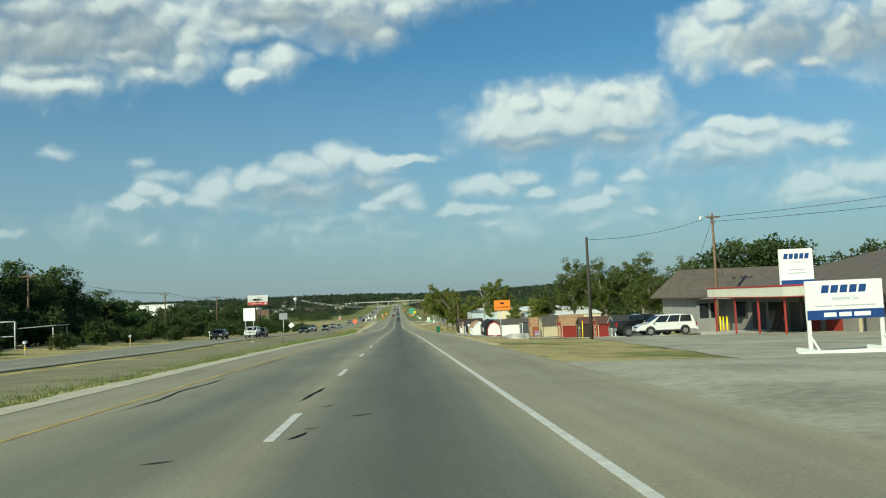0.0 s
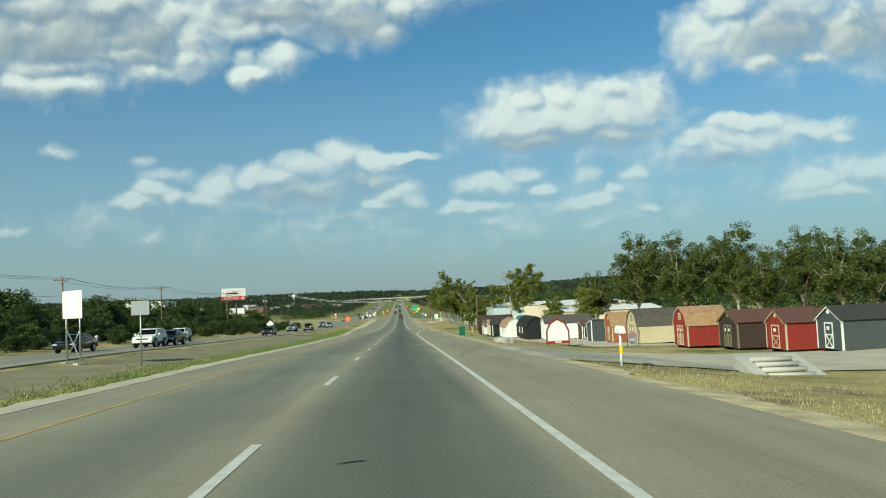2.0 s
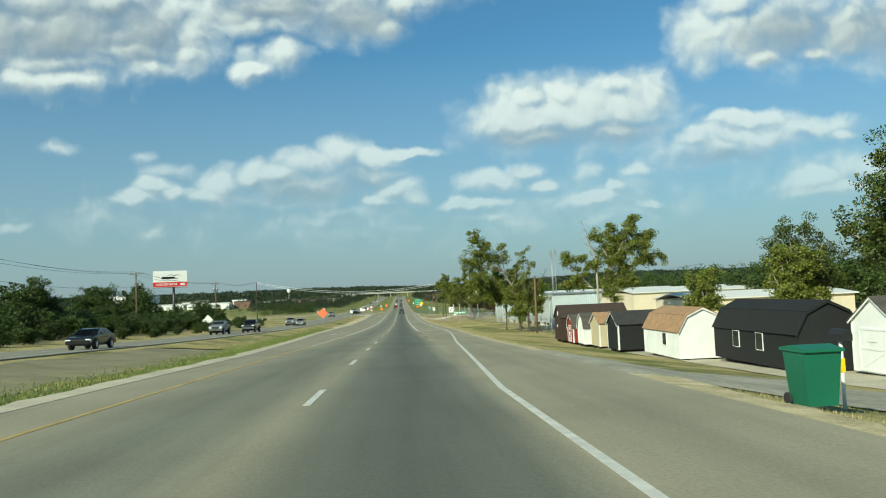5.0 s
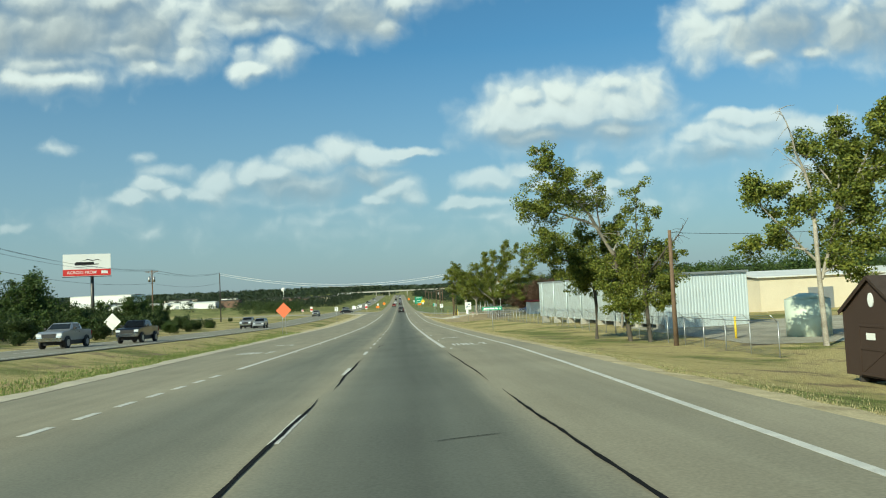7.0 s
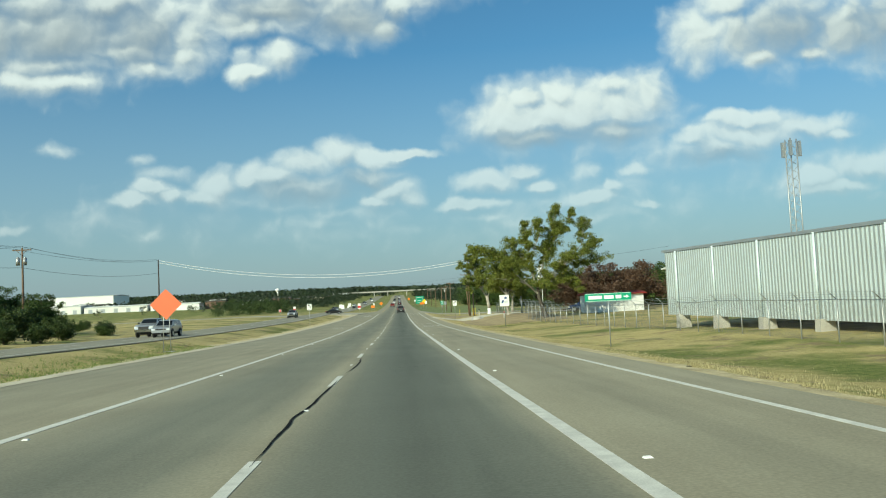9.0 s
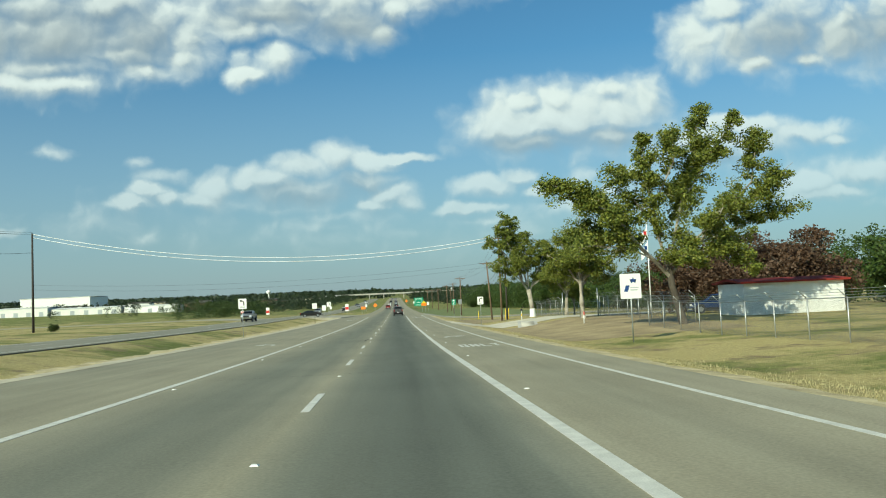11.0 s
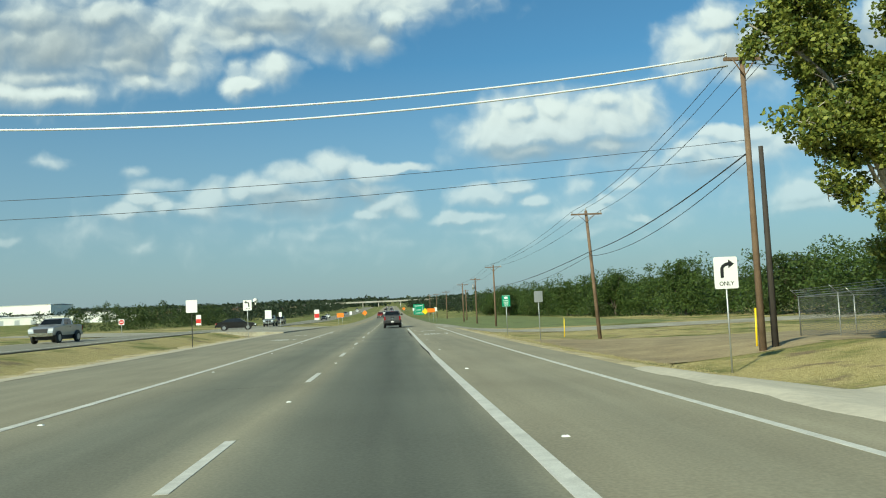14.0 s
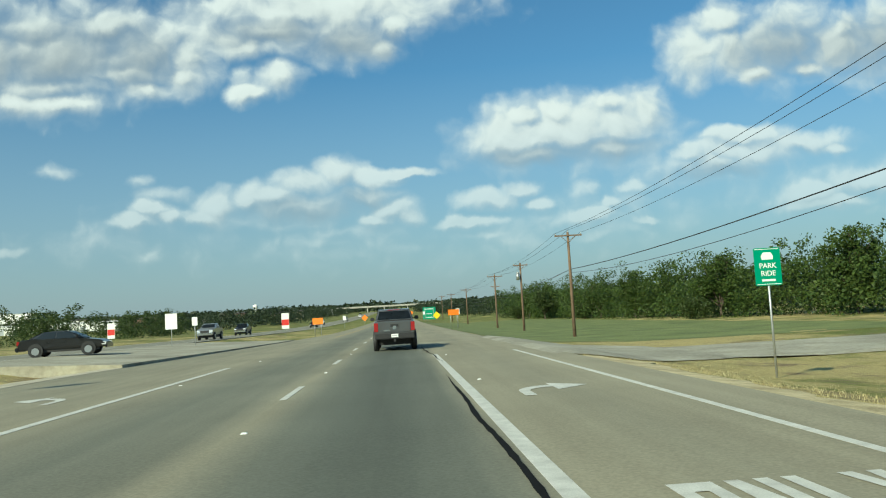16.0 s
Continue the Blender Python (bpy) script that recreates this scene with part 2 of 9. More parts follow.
# ---- materials ----
def material(name, colour, rough=0.7, vary=0.15, size=1.0, bump=0.0, bump_size=30.0, metal=0.0, second=None, spots=None, random_tint=0.0, spec=0.5):
    """A painted or natural surface: a base colour that varies at two scales, with fine relief."""
    m = bpy.data.materials.new(name)
    m.use_nodes = True
    n, l = m.node_tree.nodes, m.node_tree.links
    b = n["Principled BSDF"]
    b.inputs["Roughness"].default_value, b.inputs["Metallic"].default_value = rough, metal
    b.inputs["Specular IOR Level"].default_value = spec
    tc = n.new("ShaderNodeTexCoord")
    big, small = n.new("ShaderNodeTexNoise"), n.new("ShaderNodeTexNoise")
    big.inputs["Scale"].default_value, big.inputs["Detail"].default_value = size, 5
    small.inputs["Scale"].default_value, small.inputs["Detail"].default_value = size * 14, 4
    for x in (big, small):
        l.new(tc.outputs["Object"], x.inputs["Vector"])
    mix = n.new("ShaderNodeMix")
    mix.data_type = "RGBA"
    mix.inputs[6].default_value = (*[c * (1 - vary) for c in colour], 1)
    mix.inputs[7].default_value = (*(second or [min(1, c * (1 + vary)) for c in colour]), 1)
    ramp = n.new("ShaderNodeMapRange")
    ramp.inputs[1].default_value, ramp.inputs[2].default_value = 0.32, 0.68
    both = n.new("ShaderNodeMath")
    both.operation = "MULTIPLY_ADD"
    both.inputs[1].default_value, both.inputs[2].default_value = 0.4, 0.0
    l.new(small.outputs["Fac"], both.inputs[0])
    most = n.new("ShaderNodeMath")
    most.operation = "MULTIPLY_ADD"
    most.inputs[1].default_value = 0.6
    l.new(big.outputs["Fac"], most.inputs[0])
    l.new(both.outputs[0], most.inputs[2])
    l.new(most.outputs[0], ramp.inputs[0])
    l.new(ramp.outputs[0], mix.inputs[0])
    out = mix.outputs[2]
    if random_tint:
        info = n.new("ShaderNodeObjectInfo")
        hsv = n.new("ShaderNodeHueSaturation")
        amp = n.new("ShaderNodeMapRange")
        amp.inputs[3].default_value, amp.inputs[4].default_value = 1 - random_tint, 1 + random_tint
        l.new(info.outputs["Random"], amp.inputs[0])
        l.new(amp.outputs[0], hsv.inputs["Value"])
        l.new(out, hsv.inputs["Color"])
        out = hsv.outputs[0]
    l.new(out, b.inputs["Base Color"])
    if bump:
        tex, bp = n.new("ShaderNodeTexNoise"), n.new("ShaderNodeBump")
        tex.inputs["Scale"].default_value, tex.inputs["Detail"].default_value = bump_size, 4
        bp.inputs["Strength"].default_value, bp.inputs["Distance"].default_value = bump, 0.02
        l.new(tc.outputs["Object"], tex.inputs["Vector"])
        l.new(tex.outputs["Fac"], bp.inputs["Height"])
        l.new(bp.outputs[0], b.inputs["Normal"])
    return m


def leaf_material(name, dark, light, rough=0.55):
    """Leaves: a colour of its own for each leaf, with some light let through."""
    m = bpy.data.materials.new(name)
    m.use_nodes = True
    n, l = m.node_tree.nodes, m.node_tree.links
    b = n["Principled BSDF"]
    b.inputs["Roughness"].default_value = rough
    b.inputs["Specular IOR Level"].default_value = 0.3
    geo = n.new("ShaderNodeNewGeometry")
    ramp = n.new("ShaderNodeValToRGB")
    ramp.color_ramp.elements[0].color, ramp.color_ramp.elements[1].color = (*dark, 1), (*light, 1)
    l.new(geo.outputs["Random Per Island"], ramp.inputs[0])
    l.new(ramp.outputs[0], b.inputs["Base Color"])
    thin, both = n.new("ShaderNodeBsdfTranslucent"), n.new("ShaderNodeMixShader")
    both.inputs[0].default_value = 0.25
    l.new(ramp.outputs[0], thin.inputs["Color"])
    l.new(b.outputs[0], both.inputs[1])
    l.new(thin.outputs[0], both.inputs[2])
    l.new(both.outputs[0], n["Material Output"].inputs[0])
    return m


def ground_material():
    """Dry August grass: straw, green tufts and bare earth."""
    m = bpy.data.materials.new("dry_grass")
    m.use_nodes = True
    n, l = m.node_tree.nodes, m.node_tree.links
    b = n["Principled BSDF"]
    b.inputs["Roughness"].default_value = 0.95
    b.inputs["Specular IOR Level"].default_value = 0.15
    tc = n.new("ShaderNodeTexCoord")

    def noise_at(scale, detail, rough=0.6):
        x = n.new("ShaderNodeTexNoise")
        x.inputs["Scale"].default_value, x.inputs["Detail"].default_value, x.inputs["Roughness"].default_value = scale, detail, rough
        l.new(tc.outputs["Object"], x.inputs["Vector"])
        return x.outputs["Fac"]

    def blend(fac, lo, hi, a, c):
        r = n.new("ShaderNodeMapRange")
        r.interpolation_type = "SMOOTHSTEP"
        r.inputs[1].default_value, r.inputs[2].default_value = lo, hi
        l.new(fac, r.inputs[0])
        k = n.new("ShaderNodeMix")
        k.data_type = "RGBA"
        l.new(r.outputs[0], k.inputs[0])
        for i, v in ((6, a), (7, c)):
            if isinstance(v, tuple):
                k.inputs[i].default_value = (*v, 1)
            else:
                l.new(v, k.inputs[i])
        return k.outputs[2]

    straw = blend(noise_at(9, 6), 0.35, 0.65, (0.36, 0.295, 0.125), (0.52, 0.43, 0.20))
    green = blend(noise_at(7, 6), 0.35, 0.65, (0.105, 0.135, 0.035), (0.20, 0.215, 0.065))
    earth = blend(noise_at(12, 5), 0.3, 0.7, (0.19, 0.145, 0.085), (0.27, 0.21, 0.125))
    along, lush, share = n.new("ShaderNodeSeparateXYZ"), n.new("ShaderNodeMapRange"), n.new("ShaderNodeMath")
    lush.inputs[1].default_value, lush.inputs[2].default_value = 480, 620
    lush.inputs[3].default_value, lush.inputs[4].default_value = 0.0, 0.13
    share.operation = "ADD"
    l.new(tc.outputs["Object"], along.inputs[0])
    l.new(along.outputs["Y"], lush.inputs[0])
    l.new(lush.outputs[0], share.inputs[0])
    l.new(noise_at(0.11, 6, 0.68), share.inputs[1])
    turf = blend(share.outputs[0], 0.46, 0.63, straw, green)
    base = blend(noise_at(0.35, 6, 0.7), 0.53, 0.66, turf, earth)
    l.new(base, b.inputs["Base Color"])
    tex, bp = n.new("ShaderNodeTexNoise"), n.new("ShaderNodeBump")
    tex.inputs["Scale"].default_value, tex.inputs["Detail"].default_value = 14, 6
    bp.inputs["Strength"].default_value, bp.inputs["Distance"].default_value = 0.8, 0.12
    l.new(tc.outputs["Object"], tex.inputs["Vector"])
    l.new(tex.outputs["Fac"], bp.inputs["Height"])
    l.new(bp.outputs[0], b.inputs["Normal"])
    return m


def asphalt_material(name, light, bands):
    """Worn asphalt: grey aggregate, with darker oiled wheel lanes between the lines where bands says so."""
    m = bpy.data.materials.new(name)
    m.use_nodes = True
    n, l = m.node_tree.nodes, m.node_tree.links
    b = n["Principled BSDF"]
    b.inputs["Roughness"].default_value = 0.85
    b.inputs["Specular IOR Level"].default_value = 0.3
    tc = n.new("ShaderNodeTexCoord")
    sp = n.new("ShaderNodeSeparateXYZ")
    l.new(tc.outputs["Object"], sp.inputs[0])
    stretch = n.new("ShaderNodeMapping")
    stretch.inputs["Scale"].default_value = (1.2, 0.06, 1)
    l.new(tc.outputs["Object"], stretch.inputs[0])
    streak, grain, patch = n.new("ShaderNodeTexNoise"), n.new("ShaderNodeTexNoise"), n.new("ShaderNodeTexNoise")
    streak.inputs["Scale"].default_value, streak.inputs["Detail"].default_value = 1.6, 5
    grain.inputs["Scale"].default_value, grain.inputs["Detail"].default_value = 26, 6
    patch.inputs["Scale"].default_value, patch.inputs["Detail"].default_value = 0.25, 5
    l.new(stretch.outputs[0], streak.inputs["Vector"])
    l.new(tc.outputs["Object"], grain.inputs["Vector"])
    l.new(tc.outputs["Object"], patch.inputs["Vector"])
    lane = n.new("ShaderNodeValToRGB")
    e = lane.color_ramp.elements
    e[0].position, e[1].position = 0.0, 1.0
    e[0].color = e[1].color = (0.62, 0.62, 0.62, 1)
    span = n.new("ShaderNodeMapRange")
    span.inputs[1].default_value, span.inputs[2].default_value = -12, 12
    wob = n.new("ShaderNodeMath")
    wob.operation = "MULTIPLY_ADD"
    wob.inputs[1].default_value = 0.5
    l.new(streak.outputs["Fac"], wob.inputs[0])
    l.new(sp.outputs["X"], wob.inputs[2])
    l.new(wob.outputs[0], span.inputs[0])
    l.new(span.outputs[0], lane.inputs[0])
    for x, v in bands:
        k = e.new((x + 0.25 + 12) / 24)
        k.color = (v, v, v, 1)
    total = n.new("ShaderNodeMath")
    total.operation = "MULTIPLY"
    l.new(lane.outputs[0], total.inputs[0])
    vary = n.new("ShaderNodeMath")
    vary.operation = "MULTIPLY_ADD"
    vary.inputs[1].default_value, vary.inputs[2].default_value = 0.50, 0.175
    l.new(streak.outputs["Fac"], vary.inputs[0])
    v2 = n.new("ShaderNodeMath")
    v2.operation = "MULTIPLY_ADD"
    v2.inputs[1].default_value = 0.46
    l.new(patch.outputs["Fac"], v2.inputs[0])
    l.new(vary.outputs[0], v2.inputs[2])
    v3 = n.new("ShaderNodeMath")
    v3.operation = "MULTIPLY_ADD"
    v3.inputs[1].default_value = 0.74
    l.new(grain.outputs["Fac"], v3.inputs[0])
    l.new(v2.outputs[0], v3.inputs[2])
    l.new(v3.outputs[0], total.inputs[1])
    tint = n.new("ShaderNodeMix")
    tint.data_type, tint.blend_type = "RGBA", "MULTIPLY"
    tint.inputs[0].default_value = 1.0
    cast, oiled = n.new("ShaderNodeMix"), n.new("ShaderNodeMapRange")
    cast.data_type = "RGBA"
    cast.inputs[6].default_value = (light[0] * 0.90, light[1], light[2] * 0.98, 1)
    cast.inputs[7].default_value = (light[0] * 1.07, light[1] * 1.02, light[2] * 0.88, 1)
    oiled.inputs[1].default_value, oiled.inputs[2].default_value = 0.35, 0.70
    l.new(lane.outputs[0], oiled.inputs[0])
    l.new(oiled.outputs[0], cast.inputs[0])
    l.new(cast.outputs[2], tint.inputs[6])
    l.new(total.outputs[0], tint.inputs[7])
    l.new(tint.outputs[2], b.inputs["Base Color"])
    bp = n.new("ShaderNodeBump")
    bp.inputs["Strength"].default_value, bp.inputs["Distance"].default_value = 0.35, 0.01
    l.new(grain.outputs["Fac"], bp.inputs["Height"])
    l.new(bp.outputs[0], b.inputs["Normal"])
    return m


def glass_material(name, colour=(0.02, 0.025, 0.03)):
    m = material(name, colour, 0.06, 0.05)
    m.node_tree.nodes["Principled BSDF"].inputs["Specular IOR Level"].default_value = 0.35
    return m


def lamp_material(name, colour, rough=0.25):
    return material(name, colour, rough, 0.05)


GRASS = ground_material()
ROAD = asphalt_material("highway_asphalt", (0.37, 0.352, 0.285), ((-5.6, 0.68), (-4.1, 0.70), (-3.3, 0.60), (-2.0, 0.46), (-0.8, 0.52), (-0.1, 0.70), (0.6, 0.44), (1.8, 0.30), (2.9, 0.42), (3.6, 0.72), (5.2, 0.66), (6.8, 0.76)))
OPPOSITE = asphalt_material("opposite_asphalt", (0.36, 0.345, 0.30), ((-6, 0.6), (6, 0.6)))
LOT = material("lot_asphalt", (0.27, 0.245, 0.18), 0.92, 0.25, 0.30, 0.4, 25, second=(0.47, 0.44, 0.34))
GRAVEL = material("gravel", (0.47, 0.42, 0.31), 0.95, 0.22, 0.5, 0.6, 18)
CALICHE = material("caliche", (0.54, 0.49, 0.38), 0.95, 0.22, 0.4, 0.6, 12)
CONCRETE = material("concrete", (0.44, 0.42, 0.375), 0.9, 0.18, 0.6, 0.4, 20)
DARK_EARTH = material("scraped_earth", (0.27, 0.195, 0.105), 0.95, 0.3, 0.5, 0.7, 8, second=(0.44, 0.35, 0.19))
DULL_TURF = material("dull_turf", (0.20, 0.175, 0.095), 0.95, 0.25, 0.5, 0.8, 12, second=(0.29, 0.26, 0.14))
GREEN_TURF = material("green_turf", (0.10, 0.14, 0.038), 0.95, 0.25, 0.25, 0.8, 14, second=(0.22, 0.245, 0.078))
STRAW = material("straw_edge", (0.36, 0.28, 0.14), 0.95, 0.3, 1.3, 0.9, 14, second=(0.72, 0.61, 0.36))
WHITE_LINE = material("white_road_paint", (0.57, 0.56, 0.50), 0.75, 0.22, 4.0, 0.2, 40)
YELLOW_LINE = material("worn_yellow_paint", (0.42, 0.30, 0.10), 0.8, 0.35, 1.2, 0.2, 40)
TYRE_MARK = material("faint_tyre_mark", (0.225, 0.215, 0.165), 0.9, 0.3, 1.5)
TAR = material("crack_tar", (0.010, 0.010, 0.010), 0.95, 0.3, 4, spec=0.1)
RUBBER = material("tyre_rubber", (0.022, 0.022, 0.023), 0.85, 0.2, 4)
STEEL = material("galvanised_steel", (0.42, 0.43, 0.43), 0.45, 0.12, 4, metal=0.7)
DARK_STEEL = material("dark_steel", (0.09, 0.085, 0.08), 0.5, 0.2, 4, metal=0.5)
POLE_WOOD = material("pole_wood", (0.16, 0.105, 0.068), 0.9, 0.35, 2.0, 0.6, 22)
DARK_POLE = material("tarred_pole_wood", (0.045, 0.038, 0.034), 0.85, 0.3, 2.0, 0.5, 22)
WIRE = material("wire_black", (0.03, 0.03, 0.032), 0.6, 0.1)
BRIGHT_WIRE = material("aluminium_wire", (0.85, 0.86, 0.88), 0.45, 0.05, metal=0.2)
WHITE = material("white_paint", (0.78, 0.78, 0.75), 0.5, 0.05, 0.8)
SIGN_WHITE = material("sign_white", (0.80, 0.80, 0.78), 0.35, 0.03, 1)
SIGN_BACK = material("sign_back_aluminium", (0.40, 0.42, 0.44), 0.4, 0.08, 2, metal=0.6)
SIGN_ORANGE = material("sign_orange", (0.90, 0.235, 0.025), 0.4, 0.05, 1)
DIAMOND_ORANGE = material("fabric_sign_orange", (0.90, 0.20, 0.09), 0.5, 0.06, 1)
SIGN_GREEN = material("sign_green", (0.005, 0.27, 0.15), 0.35, 0.05, 1)
SIGN_YELLOW = material("sign_yellow", (0.85, 0.60, 0.02), 0.4, 0.05, 1)
SIGN_RED = material("sign_red", (0.62, 0.035, 0.03), 0.4, 0.06, 1)
SIGN_BLUE = material("sign_blue", (0.015, 0.055, 0.20), 0.4, 0.06, 1)
INK = material("black_ink", (0.012, 0.012, 0.014), 0.5, 0.1)
GREY_INK = material("grey_ink", (0.45, 0.46, 0.48), 0.5, 0.1)
GLASS = glass_material("dark_glass")
CHROME = material("chrome", (0.70, 0.71, 0.72), 0.15, 0.05, metal=1.0)
RIM = material("alloy_rim", (0.45, 0.46, 0.47), 0.3, 0.1, metal=0.8)
PLASTIC = material("black_plastic", (0.02, 0.02, 0.021), 0.6, 0.15)
TAIL_RED = lamp_material("tail_lamp_red", (0.28, 0.014, 0.014))
HEAD_LAMP = lamp_material("head_lamp_clear", (0.70, 0.72, 0.74), 0.12)
BARK = material("sycamore_bark", (0.20, 0.165, 0.125), 0.9, 0.3, 1.1, 0.6, 9, second=(0.50, 0.46, 0.39))
DARK_BARK = material("oak_bark", (0.085, 0.066, 0.05), 0.95, 0.35, 2, 0.8, 12)
LEAF = leaf_material("sycamore_leaf", (0.065, 0.100, 0.018), (0.27, 0.285, 0.055))
LEAF_DARK = leaf_material("oak_leaf", (0.034, 0.058, 0.016), (0.068, 0.096, 0.026))
LEAF_MID = leaf_material("elm_leaf", (0.032, 0.062, 0.014), (0.085, 0.125, 0.028))
LEAF_OLIVE = leaf_material("olive_leaf", (0.038, 0.064, 0.014), (0.130, 0.158, 0.036))
# darker, bluer green for far woods: distance haze put into the leaf colour
LEAF_FAR_HAZED = leaf_material("hazed_woodland_leaf", (0.020, 0.034, 0.018), (0.050, 0.070, 0.034))
LEAF_BROWN = leaf_material("browned_leaf", (0.075, 0.045, 0.03), (0.16, 0.095, 0.06))
GRASS_BLADE = leaf_material("dry_blade", (0.33, 0.27, 0.13), (0.60, 0.52, 0.29), 0.8)
GREEN_BLADE = leaf_material("green_blade", (0.11, 0.165, 0.04), (0.27, 0.31, 0.10), 0.8)

# ---- mesh helpers ----
def box(bm, x0, x1, y0, y1, z0, z1):
    v = [bm.verts.new((x, y, z)) for x in (x0, x1) for y in (y0, y1) for z in (z0, z1)]
    for q in ((0, 1, 3, 2), (4, 6, 7, 5), (0, 4, 5, 1), (2, 3, 7, 6), (0, 2, 6, 4), (1, 5, 7, 3)):
        bm.faces.new([v[i] for i in q])
    return v


def rod(bm, a, b, r0, r1=None, seg=8, caps=True):
    """A tapered round bar from a to b."""
    a, b = Vector(a), Vector(b)
    r1 = r0 if r1 is None else r1
    q = (b - a).to_track_quat("Z", "Y")
    rings = []
    for p, r in ((a, r0), (b, r1)):
        rings.append([bm.verts.new(p + q @ Vector((r * math.cos(k * math.tau / seg), r * math.sin(k * math.tau / seg), 0))) for k in range(seg)])
    for k in range(seg):
        f = bm.faces.new((rings[0][k], rings[0][(k + 1) % seg], rings[1][(k + 1) % seg], rings[1][k]))
        f.smooth = True
    if caps:
        bm.faces.new(rings[0][::-1])
        bm.faces.new(rings[1])


def tube(bm, pts, radii, seg=6):
    """A smooth tapered tube through points."""
    rings = []
    for i, p in enumerate(pts):
        p = Vector(p)
        d = Vector(pts[min(i + 1, len(pts) - 1)]) - Vector(pts[max(i - 1, 0)])
        q = d.to_track_quat("Z", "Y")
        rings.append([bm.verts.new(p + q @ Vector((radii[i] * math.cos(k * math.tau / seg), radii[i] * math.sin(k * math.tau / seg), 0))) for k in range(seg)])
    for a, b in zip(rings, rings[1:]):
        for k in range(seg):
            f = bm.faces.new((a[k], a[(k + 1) % seg], b[(k + 1) % seg], b[k]))
            f.smooth = True
    bm.faces.new(rings[-1])


def slab(bm, outline, axis, d0, d1):
    """A flat outline (pairs) given thickness along an axis: outline in (y, z) for x, (x, z) for y, (x, y) for z."""
    put = {"x": lambda p, d: (d, p[0], p[1]), "y": lambda p, d: (p[0], d, p[1]), "z": lambda p, d: (p[0], p[1], d)}[axis]
    a = [bm.verts.new(put(p, d0)) for p in outline]
    b = [bm.verts.new(put(p, d1)) for p in outline]
    bm.faces.new(a)
    bm.faces.new(b[::-1])
    n = len(outline)
    for i in range(n):
        bm.faces.new((a[i], b[i], b[(i + 1) % n], a[(i + 1) % n]))


def disc(bm, c, axis, r, half, seg=18):
    c = Vector(c)
    d = {"x": Vector((half, 0, 0)), "y": Vector((0, half, 0)), "z": Vector((0, 0, half))}[axis]
    rod(bm, c - d, c + d, r, r, seg)


def mesh_of(name, bm, mat):
    bmesh.ops.recalc_face_normals(bm, faces=bm.faces)
    me = bpy.data.meshes.new(name)
    bm.to_mesh(me)
    bm.free()
    me.materials.append(mat)
    return me


def part(name, bm, mat, parent=None, label=""):
    """Links a bmesh as one mesh object, under a thing or part where one is given."""
    ob = new(name, mesh_of(name, bm, mat))
    if parent is not None:
        ob.parent = parent
    return tagged(ob, label) if label else ob


def thing(name, label, category, x=0, y=0, z=0, turn=0, group="", kind=""):
    """An empty at a thing's base, which carries its parts."""
    ob = new(name)
    ob.empty_display_size = 0.3
    ob.matrix_world = pose(x, y, z, 0, 0, turn)
    return tagged(ob, label, category, group, kind)


def bars(parent, name, mat, rows, axis="y", at=0.0, depth=0.004):
    """Thin raised marks on a panel: rows of (left, right, low, high)."""
    for u0, u1, v0, v1 in rows:
        bm = bmesh.new()
        slab(bm, ((u0, v0), (u1, v0), (u1, v1), (u0, v1)), axis, at, at + depth)
        part(name, bm, mat, parent)


def lettering(text, height, mat, parent, name="lettering"):
    """Built-in-font text as a flat mesh centred on its parent's origin, in its xy plane."""
    cu = bpy.data.curves.new(name, "FONT")
    cu.body, cu.size, cu.align_x, cu.align_y = text, height / 0.72, "CENTER", "CENTER"
    cu.extrude, cu.offset = 0.003, 0.012 * height
    tmp = new("text_source", cu)
    me = bpy.data.meshes.new_from_object(tmp.evaluated_get(bpy.context.evaluated_depsgraph_get()))
    bpy.data.objects.remove(tmp)
    bpy.data.curves.remove(cu)
    me.materials.clear()
    me.materials.append(mat)
    ob = new(name, me)
    ob.parent = parent
    return ob


# ---- the lie of the land ----
GRADE = (0.0, -1.02, -2.13, -3.41, -4.57, -5.86, -7.02, -8.02, -8.87, -9.43, -9.83, -10.03, -10.26, -10.5)


def road_z(y):
    """The highway's height along its length: down into a broad valley, then up to the overpass."""
    if y < 0:
        return -0.026 * y
    if y > 480:
        u = y - 480
        if u < 400:
            return -10.26 - 0.0055 * u + 2.2e-5 * u * u
        if y < 1700:
            return -8.94 + 0.0121 * (u - 400)
        return 1.0 + (y - 1700) * 0.0115
    i = min(int(y / 40), 12)
    u = y / 40 - i
    ext = lambda k: GRADE[k] if 0 <= k < 14 else (2 * GRADE[0] - GRADE[1] if k < 0 else 2 * GRADE[13] - GRADE[12])
    a, b, c, d = ext(i - 1), ext(i), ext(i + 1), ext(i + 2)
    return b + 0.5 * u * (c - a + u * (2 * a - 5 * b + 4 * c - d + u * (3 * (b - c) + d - a)))


def lerp(v, table):
    if v <= table[0][0]:
        return table[0][1]
    for (a, p), (b, q) in zip(table, table[1:]):
        if v <= b:
            return p + (q - p) * (v - a) / (b - a)
    return table[-1][1]


